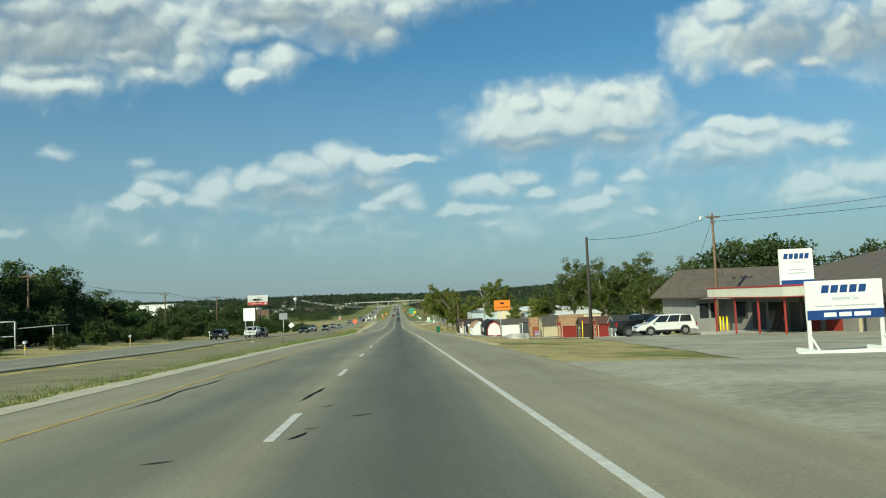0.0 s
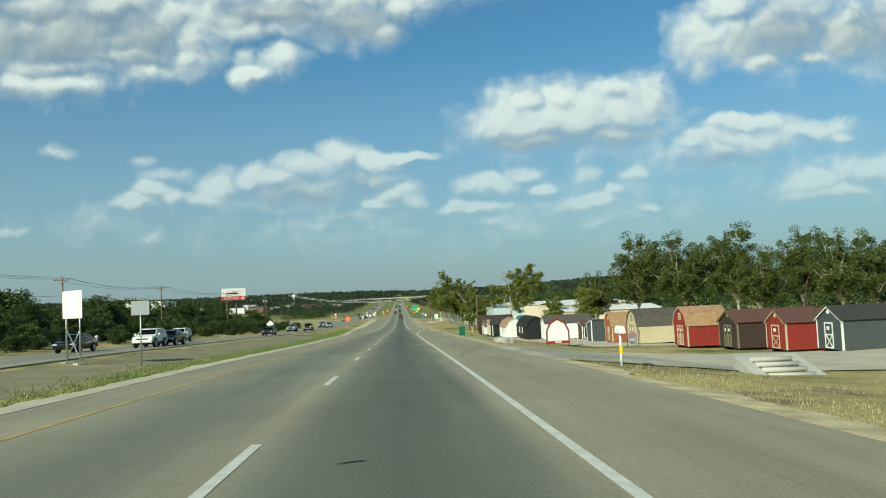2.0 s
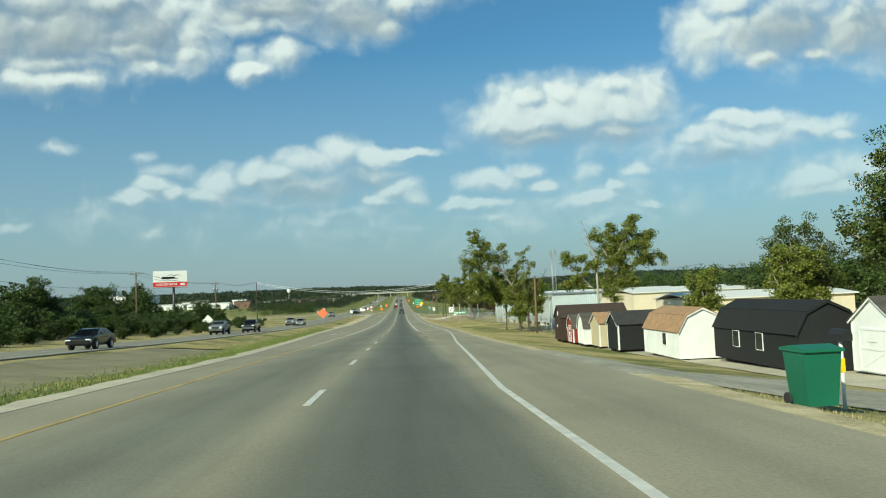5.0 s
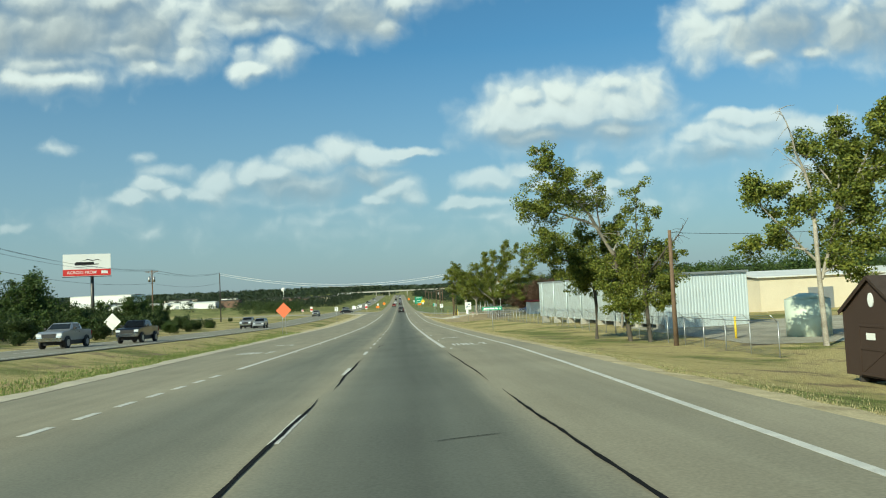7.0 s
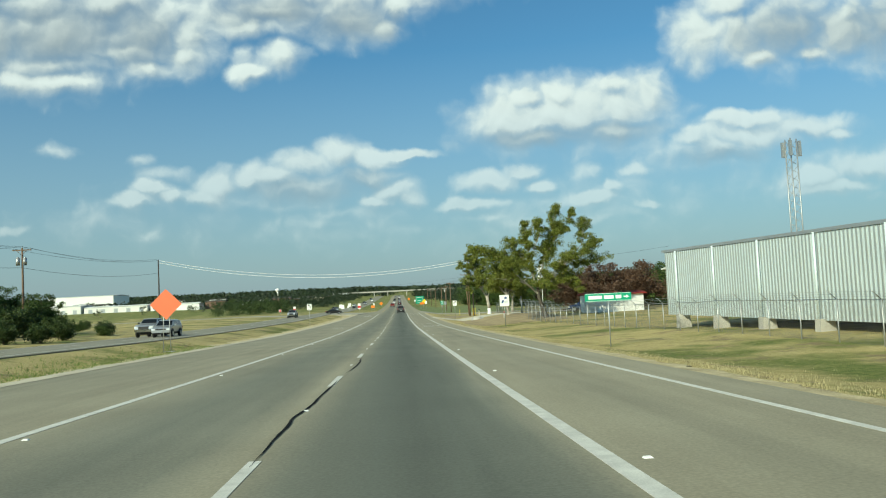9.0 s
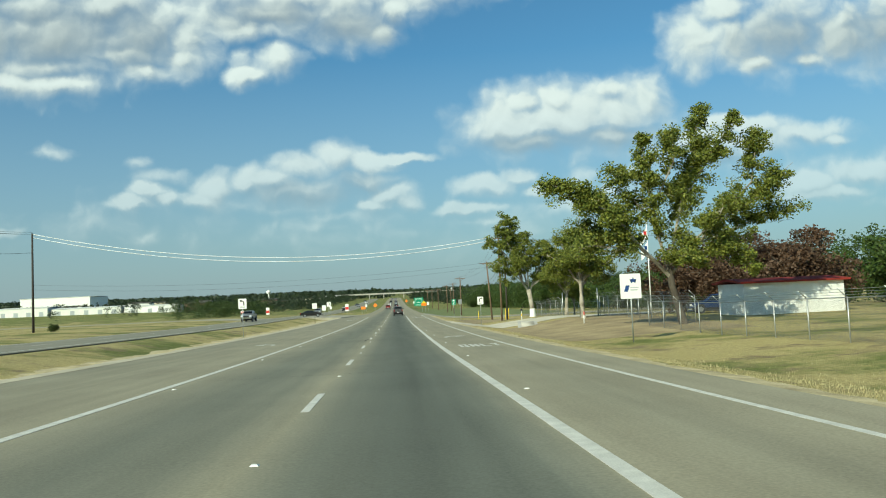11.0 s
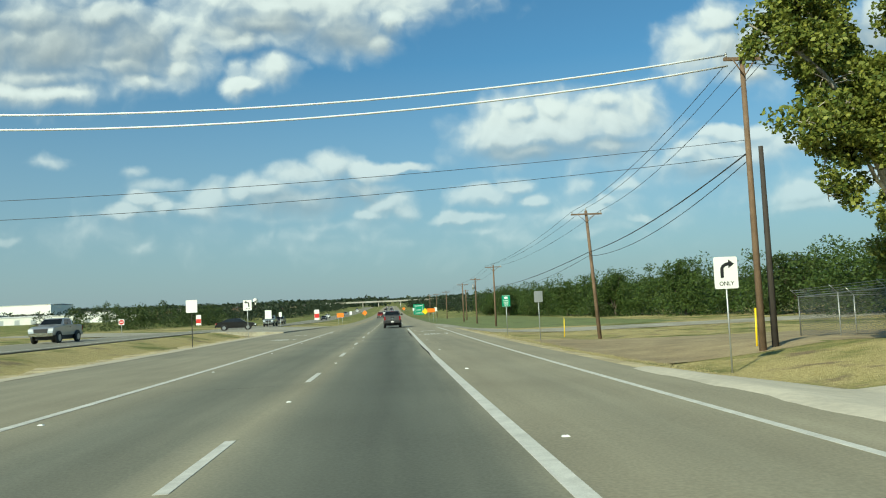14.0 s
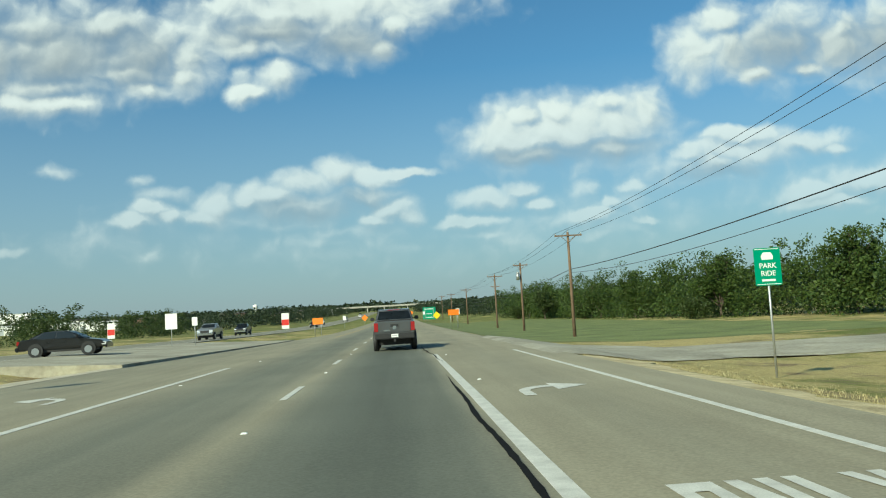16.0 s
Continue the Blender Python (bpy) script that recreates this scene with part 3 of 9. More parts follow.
VERGE_12 = ((-60, -0.2), (20, -0.2), (60, -0.45), (110, -1.0), (165, -1.25), (205, -1.0), (235, -0.7), (365, -0.72), (393, -0.8), (480, -0.85))
VERGE_19 = ((-60, -0.4), (20, -0.4), (60, -0.6), (110, -1.6), (165, -2.0), (205, -1.72), (235, -1.15), (278, -0.4), (335, -0.45), (365, 0.2), (393, 0.0), (433, -1.27), (480, -1.2))
VERGE_30 = ((-60, -0.4), (20, -0.4), (60, -0.7), (110, -2.0), (165, -2.2), (205, -1.9), (235, -1.3), (278, -0.2), (335, -0.2), (365, 0.2), (393, 0.0), (433, -1.3), (480, -1.2))
OPPOSITE_RISE = ((0, -0.15), (70, -0.15), (110, 0.3), (250, 0.4), (450, 0.5), (600, 0.0))
LEFT_EDGE = ((-80, -6.0), (170, -6.0), (232, -9.3), (270, -10.4), (452, -10.4), (520, -6.5), (3000, -6.5))
RIGHT_EDGE = ((-80, 6.6), (178, 6.75), (220, 7.8), (3000, 7.8))


def opposite_dz(y):
    return lerp(y, OPPOSITE_RISE)


def offset_z(x, y):
    """How far the land lies above or below the highway's crown line."""
    if x >= 0:
        e = lerp(y, RIGHT_EDGE)
        t12, t19, t30 = lerp(y, VERGE_12), lerp(y, VERGE_19), lerp(y, VERGE_30)
        return lerp(x, ((e - 0.4, -0.06), (e + 0.3, -0.08), (12.5, t12), (19, t19), (30, t30), (70, t30 + 0.2), (300, t30 + 4), (900, 14)))
    e = lerp(y, LEFT_EDGE)
    o = opposite_dz(y)
    dip = min(o, 0) - 0.28 if y < 200 else -0.30
    return lerp(x, ((-1500, 10), (-400, 2), (-90, o + 0.3), (-40, o + 0.35), (-29, o - 0.12), (-28, o - 0.06), (-18, o - 0.06), (-17, o - 0.1), (-14, dip + 0.1), (e - 2, dip), (e - 0.3, -0.08), (e + 0.4, -0.06)))


def ground_z(x, y):
    far = max(0.0, (y - 1300) / 2200)
    roll = 1.2 * noise.noise(Vector((x * 0.011, y * 0.009, 3.0))) * min(1.0, max(0.0, abs(x + 5) - 45) / 60)
    rough = 0.05 * noise.noise(Vector((x * 0.5, y * 0.4, 7.0))) if (x > 9 or (-17 < x < -11.5)) and -60 < y < 560 else 0.0
    return road_z(y) + offset_z(x, y) + roll + rough + far * 12 * noise.noise(Vector((x * 0.0016, y * 0.0011, 1.0)))


def spread(a, b, n, power=1.0):
    return [a + (b - a) * (i / n) ** power for i in range(n + 1)]


def build_ground():
    xs = [-v for v in spread(60, 2600, 26, 2.2)][::-1] + [-52, -46, -40, -36, -32, -30, -29, -28.5, -23, -17.5, -17] + [-16 + 0.75 * i for i in range(14)] + [-5, 0, 4.2, 6, 6.9] + [7.6 + 0.8 * i for i in range(30)] + [32, 34, 36, 40, 45, 52] + spread(60, 2600, 26, 2.2)
    ys = spread(-120, -10, 12) + [-7 + 3.0 * i for i in range(190)] + spread(566, 1300, 50)[0:] + spread(1330, 4600, 60)
    bm = bmesh.new()
    grid = [[bm.verts.new((x, y, ground_z(x, y))) for x in xs] for y in ys]
    for r0, r1 in zip(grid, grid[1:]):
        for i in range(len(xs) - 1):
            f = bm.faces.new((r0[i], r0[i + 1], r1[i + 1], r1[i]))
            f.smooth = True
    g = part("ground", bm, GRASS)
    return tagged(g, "dry straw-coloured and green roadside grass over rolling land", "ground", kind="structure")


def strip(name, mat, left, right, y0, y1, step, lift, parent=None, thick=0.06, follow=None, cols=1, kind="", label="", category=""):
    """A paved or worn strip that follows the road or the land: left and right are functions of y."""
    bm = bmesh.new()
    z_at = follow or (lambda x, y: road_z(y))
    n = max(1, int(round((y1 - y0) / step)))
    rows = []
    for i in range(n + 1):
        y = y0 + (y1 - y0) * i / n
        a, b = left(y), right(y)
        top = [(a + (b - a) * k / cols, y) for k in range(cols + 1)]
        rows.append([bm.verts.new((x, y, z_at(x, y) + lift)) for x, y in top] + [bm.verts.new((b, y, z_at(b, y) + lift - thick)), bm.verts.new((a, y, z_at(a, y) + lift - thick))])
    m = len(rows[0])
    for r0, r1 in zip(rows, rows[1:]):
        for k in range(m):
            bm.faces.new((r0[k], r0[(k + 1) % m], r1[(k + 1) % m], r1[k]))
    bm.faces.new(rows[0][::-1])
    bm.faces.new(rows[-1])
    ob = part(name, bm, mat, parent)
    if kind or label:
        tagged(ob, label, category, kind=kind)
    return ob


ground = build_ground()

# ---- the two carriageways and their markings ----
def const(v):
    return lambda y: v


road = strip("road", ROAD, lambda y: lerp(y, LEFT_EDGE), lambda y: lerp(y, RIGHT_EDGE), -110, 1290, 5, 0.0, cols=4, kind="structure", label="worn grey asphalt highway carriageway with darker wheel lanes", category="road")
opposite = strip("road_opposite", OPPOSITE, const(-28), const(-18), -110, 1290, 6, 0.0, follow=lambda x, y: road_z(y) + opposite_dz(y), kind="structure", label="pale asphalt opposite carriageway beyond the grass median", category="road")


def mark(name, y0, y1, x, width, mat=None, lift=0.006, step=6.0, parent=None):
    """A painted stripe on the carriageway; x may be a function of y."""
    mid = x if callable(x) else (lambda y: x + lerp(y, ((300, 0.0), (330, -0.14), (490, -0.14), (540, 0.0))))
    return strip(name, mat or WHITE_LINE, lambda y: mid(y) - width / 2, lambda y: mid(y) + width / 2, y0, y1, step, lift, parent or road, thick=0.004)


DASH_FROM = 10.32
for k in range(-3, 60):
    mark("lane_dash", DASH_FROM + 12.19 * k, DASH_FROM + 12.19 * k + 3.05, 0.0, 0.14, step=3.05)
mark("yellow_edge_line", -100, 181, -3.98, 0.13, YELLOW_LINE)
mark("yellow_edge_line", 500, 1280, -3.98, 0.13, YELLOW_LINE, step=10)
for k in range(14):
    mark("dotted_line", 181.6 + 1.97 * k, 182.6 + 1.97 * k, -4.06, 0.16, step=1.0)
mark("turn_lane_line", 211, 451, -4.02, 0.20)
bend = ((-100, 3.66), (146, 3.66), (176, 4.85), (190, 5.62), (205, 6.32), (219, 6.75), (260, 6.68), (330, 6.35), (452, 6.62))
mark("edge_line", -100, 452, lambda y: lerp(y, bend), 0.13, step=5)
thick = ((221, 3.64), (236, 3.58), (262, 3.54), (310, 3.50), (325, 3.44), (400, 3.42), (430, 3.50), (452, 3.52))
mark("turn_lane_line", 221, 452, lambda y: lerp(y, thick), 0.20)
mark("edge_line", 492, 1280, 3.66, 0.13, step=10)
for x in (-27.4, -19.2):
    strip("edge_line", WHITE_LINE, const(x - 0.07), const(x + 0.07), -100, 1280, 8, 0.006, opposite, 0.004, follow=lambda x, y: road_z(y) + opposite_dz(y))
for k in range(0, 60):
    y = 4 + 12.19 * k
    strip("lane_dash", WHITE_LINE, const(-23.37), const(-23.23), y, y + 3.05, 3.05, 0.006, opposite, 0.004, follow=lambda x, y: road_z(y) + opposite_dz(y))


def painted(outline, name="turn_arrow"):
    """A flat painted figure laid on the carriageway; outline in x, y."""
    bm = bmesh.new()
    bm.faces.new([bm.verts.new((x, y, road_z(y) + 0.008)) for x, y in outline])
    bmesh.ops.triangulate(bm, faces=bm.faces)
    return part(name, bm, WHITE_LINE, road)


def turn_arrow(cx, y, side):
    """A bent turn arrow, 2.5 m long, that points to one side (1: right)."""
    s = side
    arc = [(cx + s * (-0.44 + 0.73 * (1 - math.cos(a))), y + 0.75 + 0.92 * math.sin(a)) for a in [radians(15 * k) for k in range(7)]]
    inner = [(cx + s * (-0.24 + 0.53 * (1 - math.cos(a))), y + 0.75 + 0.56 * math.sin(a)) for a in [radians(15 * k) for k in range(7)]]
    painted([(cx - s * 0.44, y)] + arc + inner[::-1] + [(cx - s * 0.24, y)])
    painted([(cx + s * 0.28, y + 0.72), (cx + s * 0.28, y + 2.08), (cx + s * 0.95, y + 1.34)])


def painted_word(word, cx, y, width, length):
    """Tall road letters, drawn as strokes, read from the driver's seat."""
    shapes = {"O": ("lb", "lt", "tl", "bl", "rb", "rt"), "L": ("lb", "lt", "bl"), "N": ("lb", "lt", "rb", "rt", "dg"), "Y": ("yv", "ya", "yb")}
    w = width / len(word)
    s = 0.13
    for i, c in enumerate(word):
        x0, x1 = cx - width / 2 + i * w + 0.05, cx - width / 2 + (i + 1) * w - 0.05
        ym = y + length / 2
        for k in shapes[c]:
            if k == "lb":
                o = [(x0, y), (x0 + s, y), (x0 + s, ym), (x0, ym)]
            elif k == "lt":
                o = [(x0, ym), (x0 + s, ym), (x0 + s, y + length), (x0, y + length)]
            elif k == "rb":
                o = [(x1 - s, y), (x1, y), (x1, ym), (x1 - s, ym)]
            elif k == "rt":
                o = [(x1 - s, ym), (x1, ym), (x1, y + length), (x1 - s, y + length)]
            elif k == "tl":
                o = [(x0 + s, y + length - 0.3), (x1 - s, y + length - 0.3), (x1 - s, y + length), (x0 + s, y + length)]
            elif k == "bl":
                o = [(x0 + s, y), (x1 - (s if c == "O" else 0), y), (x1 - (s if c == "O" else 0), y + 0.3), (x0 + s, y + 0.3)]
            elif k == "dg":
                o = [(x1 - s * 1.05, y), (x1 - s * 0.05, y), (x0 + s, y + length), (x0, y + length)]
            elif k == "yv":
                o = [((x0 + x1) / 2 - s / 2, y), ((x0 + x1) / 2 + s / 2, y), ((x0 + x1) / 2 + s / 2, ym), ((x0 + x1) / 2 - s / 2, ym)]
            elif k == "ya":
                o = [((x0 + x1) / 2 - s / 2, ym), ((x0 + x1) / 2 + s / 2, ym), (x0 + s, y + length), (x0, y + length)]
            else:
                o = [((x0 + x1) / 2 - s / 2, ym), ((x0 + x1) / 2 + s / 2, ym), (x1, y + length), (x1 - s, y + length)]
            painted(o, "painted_letter")


for y in (222.8, 323.6, 425.2):
    painted_word("ONLY", 5.15, y, 1.9, 2.4)
for y in (235.3, 336.3, 434.9):
    turn_arrow(4.76, y, 1)
for y in (236.6, 336.6, 439.4):
    turn_arrow(-6.1, y, -1)
for y in (224.6, 427.4):
    painted_word("ONLY", -6.1, y, 1.9, 2.4)


def crack(x0, y0, x1, y1, wander, width, seed, mat=None, name="crack_seal"):
    """A sealed crack: a wandering ribbon of tar."""
    rnd = random.Random(seed)
    width *= 0.62
    n = max(5, int(math.hypot(x1 - x0, y1 - y0) / 0.30))
    bm, last, dx, drift = bmesh.new(), None, 0.0, 0.0
    for i in range(n + 1):
        t = i / n
        drift = drift * 0.75 + rnd.uniform(-wander, wander) * 0.30
        dx = dx * 0.93 + drift
        fade = min(1, 4 * t, 4 * (1 - t)) * rnd.uniform(0.7, 1.2)
        along_x = abs(x1 - x0) > abs(y1 - y0)
        x, y = x0 + (x1 - x0) * t, y0 + (y1 - y0) * t
        if along_x:
            y += dx
            a, b = (x, y - width * fade / 2), (x, y + width * fade / 2)
        else:
            x += dx
            a, b = (x - width * fade / 2, y), (x + width * fade / 2, y)
        row = [bm.verts.new((p[0], p[1], road_z(p[1]) + 0.010)) for p in (a, b)]
        if last:
            bm.faces.new((last[0], last[1], row[1], row[0]))
        last = row
    part(name, bm, mat or TAR, road)


crack(-0.2, 15.4, -0.05, 18.6, 0.12, 0.12, 1)
crack(0.2, 10.3, 0.42, 11.0, 0.14, 0.09, 61)
crack(0.3, 11.3, 0.55, 11.5, 0.14, 0.06, 64)
crack(0.15, 14.1, 0.35, 14.5, 0.14, 0.07, 62)
crack(-3.6, 14.5, -3.62, 24.5, 0.10, 0.09, 2)
crack(-3.5, 27.0, -3.45, 40.0, 0.05, 0.06, 12)
crack(0.75, 45.5, 1.25, 52.0, 0.12, 0.11, 3)
crack(0.9, 53.0, 2.1, 53.4, 0.08, 0.05, 4)
crack(3.2, 17.0, 9.6, 16.0, 0.05, 0.05, 5)
crack(0.05, 126.0, 0.30, 133.0, 0.09, 0.10, 6)
crack(0.04, 186.0, 0.0, 199.0, 0.022, 0.11, 7)
crack(0.14, 200.5, 0.15, 213.0, 0.022, 0.10, 8)
crack(3.62, 186.0, 3.62, 199.0, 0.022, 0.10, 9)
crack(3.55, 200.6, 3.52, 216.0, 0.022, 0.09, 10)
crack(1.9, 192.6, 2.9, 193.0, 0.10, 0.05, 11)
crack(0.4, 224.0, 0.75, 229.0, 0.14, 0.09, 13)
crack(0.02, 244.5, 0.02, 256.0, 0.06, 0.09, 14)
crack(0.02, 258.0, 0.05, 266.0, 0.05, 0.08, 15)
crack(-0.38, 336.0, -0.17, 339.3, 0.05, 0.10, 16)
crack(-0.16, 341.9, -0.12, 344.4, 0.06, 0.09, 65)
crack(0.0, 347.0, 0.3, 350.5, 0.06, 0.09, 17)
crack(0.05, 367.9, -0.14, 371.4, 0.08, 0.09, 18)
crack(-0.12, 371.4, 0.3, 371.9, 0.06, 0.05, 63)
crack(-3.6, 361.8, 3.4, 362.6, 0.06, 0.05, 19)
crack(-3.8, 407.0, 6.4, 411.0, 0.04, 0.045, 20)
crack(3.24, 420.0, 3.26, 441.0, 0.02, 0.13, 21)
crack(3.30, 396.0, 3.30, 411.0, 0.012, 0.10, 22)
crack(3.5, 446.0, 3.2, 462.0, 0.05, 0.10, 23)
crack(6.6, 108.4, 5.43, 101.8, 0.004, 0.34, 120, TYRE_MARK, "tyre_mark")
crack(5.43, 101.8, 4.2, 95.4, 0.004, 0.34, 123, TYRE_MARK, "tyre_mark")
crack(4.13, 368.0, 4.17, 359.0, 0.01, 0.22, 124, TYRE_MARK, "tyre_mark")
crack(5.86, 368.0, 5.6, 358.0, 0.01, 0.16, 125, TYRE_MARK, "tyre_mark")
crack(6.9, 99.0, 4.7, 87.4, 0.004, 0.30, 121, TYRE_MARK, "tyre_mark")
crack(4.75, 88.0, 4.0, 82.0, 0.004, 0.30, 122, TYRE_MARK, "tyre_mark")
for k, (x0, x1, y) in enumerate(((-3.8, 0.1, 24.5), (0.2, 3.5, 71.0), (-3.9, 3.4, 109.0), (0.3, 3.3, 148.0), (-3.6, 0.0, 203.5), (0.2, 3.4, 259.0), (-3.8, 3.3, 311.0), (0.2, 3.4, 349.0), (-3.6, 0.1, 387.0))):
    crack(x0, y, x1, y + 0.5, 0.05, 0.028, 90 + k)
for k, (x, y) in enumerate(((-1.2, 9.0), (0.9, 12.6), (2.6, 30.2), (-2.4, 33.0), (1.1, 60.4), (2.8, 96.0), (0.4, 99.2), (-2.2, 122.0), (1.6, 178.0), (2.4, 240.0), (4.9, 343.0), (1.5, 371.0), (2.2, 402.0))):
    crack(x, y, x + 0.35, y + 0.2, 0.06, 0.10, 40 + k)


def road_stud(x, y):
    bm = bmesh.new()
    v = box(bm, x - 0.05, x + 0.05, y - 0.04, y + 0.04, road_z(y), road_z(y) + 0.018)
    for q in v:
        if q.co.z > road_z(y) + 0.01:
            q.co.x = x + (q.co.x - x) * 0.6
            q.co.y = y + (q.co.y - y) * 0.5
    part("road_stud", bm, WHITE, road)


for k in range(20):
    y = 219.5 + 12.19 * k
    road_stud(3.92, y)
    road_stud(-3.72, y + 4)
    road_stud(0.0, DASH_FROM + 12.19 * (17 + k) + 7.6)


# worn straw margins beside the pavement
def wavy(y, seed):
    return noise.noise(Vector((y * 0.25, seed, 0))) + 0.6 * noise.noise(Vector((y * 0.9, seed, 4))) + 0.4 * noise.noise(Vector((y * 2.3, seed, 8)))


strip("gravel_margin", GRAVEL, lambda y: lerp(y, LEFT_EDGE) - 0.75 - 0.3 * wavy(y, 0), lambda y: lerp(y, LEFT_EDGE) + 0.1, -60, 470, 0.5, 0.03, follow=lambda x, y: road_z(y) - 0.02, kind="structure", label="pale gravel margin along the median", category="gravel")
strip("median_turf", DULL_TURF, lambda y: -16.6 + 0.5 * wavy(y, 7), lambda y: lerp(y, LEFT_EDGE) - 4.0 - 0.9 * wavy(y, 3), -60, 190, 1.5, 0.012, follow=lambda x, y: ground_z(x, y), kind="structure", label="dull dry brownish turf in the median", category="grass", cols=8)
strip("straw_margin", STRAW, lambda y: lerp(y, LEFT_EDGE) - lerp(y, ((200, 2.0), (300, 3.4))) - 0.6 * wavy(y, 2), lambda y: lerp(y, LEFT_EDGE) - 0.3, -60, 455, 0.5, 0.022, follow=lambda x, y: ground_z(x, y), kind="structure", label="band of dry straw grass along the median", category="grass", cols=3)
strip("straw_margin", STRAW, lambda y: lerp(y, RIGHT_EDGE) - 0.1, lambda y: lerp(y, RIGHT_EDGE) + 0.85 + 0.5 * wavy(y, 5), 45, 446, 0.4, 0.025, follow=lambda x, y: max(ground_z(x, y), road_z(y) - 0.04 - 0.10 * max(0, x - lerp(y, RIGHT_EDGE))), kind="structure", label="band of dry straw and gravel beside the shoulder", category="grass", cols=3)


def sheet(name, mat, corners, lift, label, category, n=10):
    """A paved or bare patch over the land, from four corners (x, y) in order."""
    a, b, c, d = [Vector((*p, 0)) for p in corners]
    bm, rows = bmesh.new(), []
    for i in range(n + 1):
        row = []
        for j in range(n + 1):
            p = (a.lerp(b, j / n)).lerp(d.lerp(c, j / n), i / n)
            edge = i in (0, n) or j in (0, n)
            w = 0.35 * noise.noise(Vector((p.x * 0.4, p.y * 0.4, 9))) if edge else 0
            row.append(bm.verts.new((p.x + w, p.y + w, ground_z(p.x + w, p.y + w) + (lift if not edge else lift * 0.3))))
        rows.append(row)
    for r0, r1 in zip(rows, rows[1:]):
        for j in range(n):
            f = bm.faces.new((r0[j], r0[j + 1], r1[j + 1], r1[j]))
            f.smooth = True
    return tagged(part(name, bm, mat), label, category, kind="structure")


sheet("driveway", LOT, ((6.3, -40), (60, -40), (60, 21.6), (6.3, 24.5)), 0.16, "worn pale asphalt forecourt before the shop", "driveway", 30)
sheet("driveway", LOT, ((12.4, 21), (60, 21), (60, 82), (19.5, 82)), 0.07, "worn asphalt parking lot beside the shop", "driveway", 24)
sheet("driveway", LOT, ((6.4, 79), (13, 76), (13, 98), (6.4, 94)), 0.13, "patched asphalt driveway up to the shed lot", "driveway", 16)
sheet("driveway", GRAVEL, ((13, 76), (46, 78), (46, 104), (13, 98)), 0.12, "pale gravel display lot for sheds", "driveway", 20)
sheet("driveway", GRAVEL, ((20.5, 128), (46, 126), (46, 197), (17.6, 197)), 0.12, "grey gravel lot under the display sheds", "driveway", 24)
sheet("driveway", LOT, ((6.5, 148), (17, 148), (17, 160), (6.6, 162)), 0.13, "patched asphalt driveway up to the shed lot", "driveway", 14)
sheet("driveway", CALICHE, ((7.4, 373), (18, 372), (18, 385), (7.4, 388.5)), 0.12, "white caliche driveway to a fenced yard", "driveway", 16)
sheet("driveway", CALICHE, ((18, 372), (40, 369), (40, 384), (18, 385)), 0.10, "white caliche yard apron", "driveway", 14)
sheet("driveway", LOT, ((24, 232), (70, 232), (70, 262), (24, 262)), 0.10, "asphalt yard before the warehouse", "driveway", 14)
sheet("side_road", LOT, ((7.2, 447), (17, 455), (17, 467), (7.2, 475)), 0.14, "mouth of the side road joining the highway", "road", 14)
sheet("side_road", LOT, ((16.8, 455), (130, 462), (130, 471), (16.8, 467)), 0.12, "narrow side road leading away through grass", "road", 26)
strip("crossover", LOT, const(-18.4), lambda y: lerp(y, LEFT_EDGE) + 0.05, 457, 497, 2.0, 0.018, follow=lambda x, y: road_z(y) + opposite_dz(y) * min(1.0, max(0.0, (-7.0 - x) / 11.0)), cols=8, thick=0.5, kind="structure", label="asphalt crossover through the median", category="road")
sheet("side_road", LOT, ((-120, 462), (-27.5, 458), (-27.5, 480), (-120, 472)), 0.12, "side road beyond the opposite carriageway", "road", 20)
sheet("verge", GREEN_TURF, ((8.2, 480), (44, 476), (40, 640), (8.2, 640)), 0.05, "green mown verge beyond the side road", "grass", 20)
sheet("bare_patch", DARK_EARTH, ((10.5, 338), (24, 338), (26, 369), (11.5, 369)), 0.03, "bare brown bank with sparse straw", "earth", 16)
sheet("bare_patch", DARK_EARTH, ((11, 398), (30, 398), (34, 428), (11, 428)), 0.03, "bare brown verge with sparse straw", "earth", 16)

# ---- trees and woods ----
def leaf_cloud(name, centres, radii, per, size, seed, flat=0.8, corners=4):
    """One mesh of many small leaves scattered round branch ends; three-cornered ones for what stands far off."""
    rng = np.random.RandomState(seed)
    c = np.repeat(np.array(centres), per, axis=0)
    r = np.repeat(np.array(radii), per)
    d = rng.normal(size=(len(c), 3))
    d /= np.linalg.norm(d, axis=1)[:, None]
    d[:, 2] *= flat
    p = c + d * (r * rng.uniform(0.15, 1.0, len(c)) ** 0.6)[:, None]
    a = rng.normal(size=(len(c), 3))
    a[:, 2] *= 0.6
    a /= np.linalg.norm(a, axis=1)[:, None]
    b = np.cross(a, rng.normal(size=(len(c), 3)))
    b /= np.linalg.norm(b, axis=1)[:, None]
    s = (size * rng.uniform(0.6, 1.35, len(c)))[:, None]
    if corners == 4:
        leaf = [p - a * s * 0.5, p + b * s * 0.36, p + a * s * 0.5, p - b * s * 0.36]
    else:
        leaf = [p - a * s * 0.45 - b * s * 0.40, p - a * s * 0.40 + b * s * 0.42, p + a * s * 0.55]
    quad = np.stack(leaf, 1).reshape(-1, 3)
    idx = np.arange(len(quad)).reshape(-1, corners)
    me = bpy.data.meshes.new(name)
    me.from_pydata(quad.tolist(), [], idx.tolist())
    return me


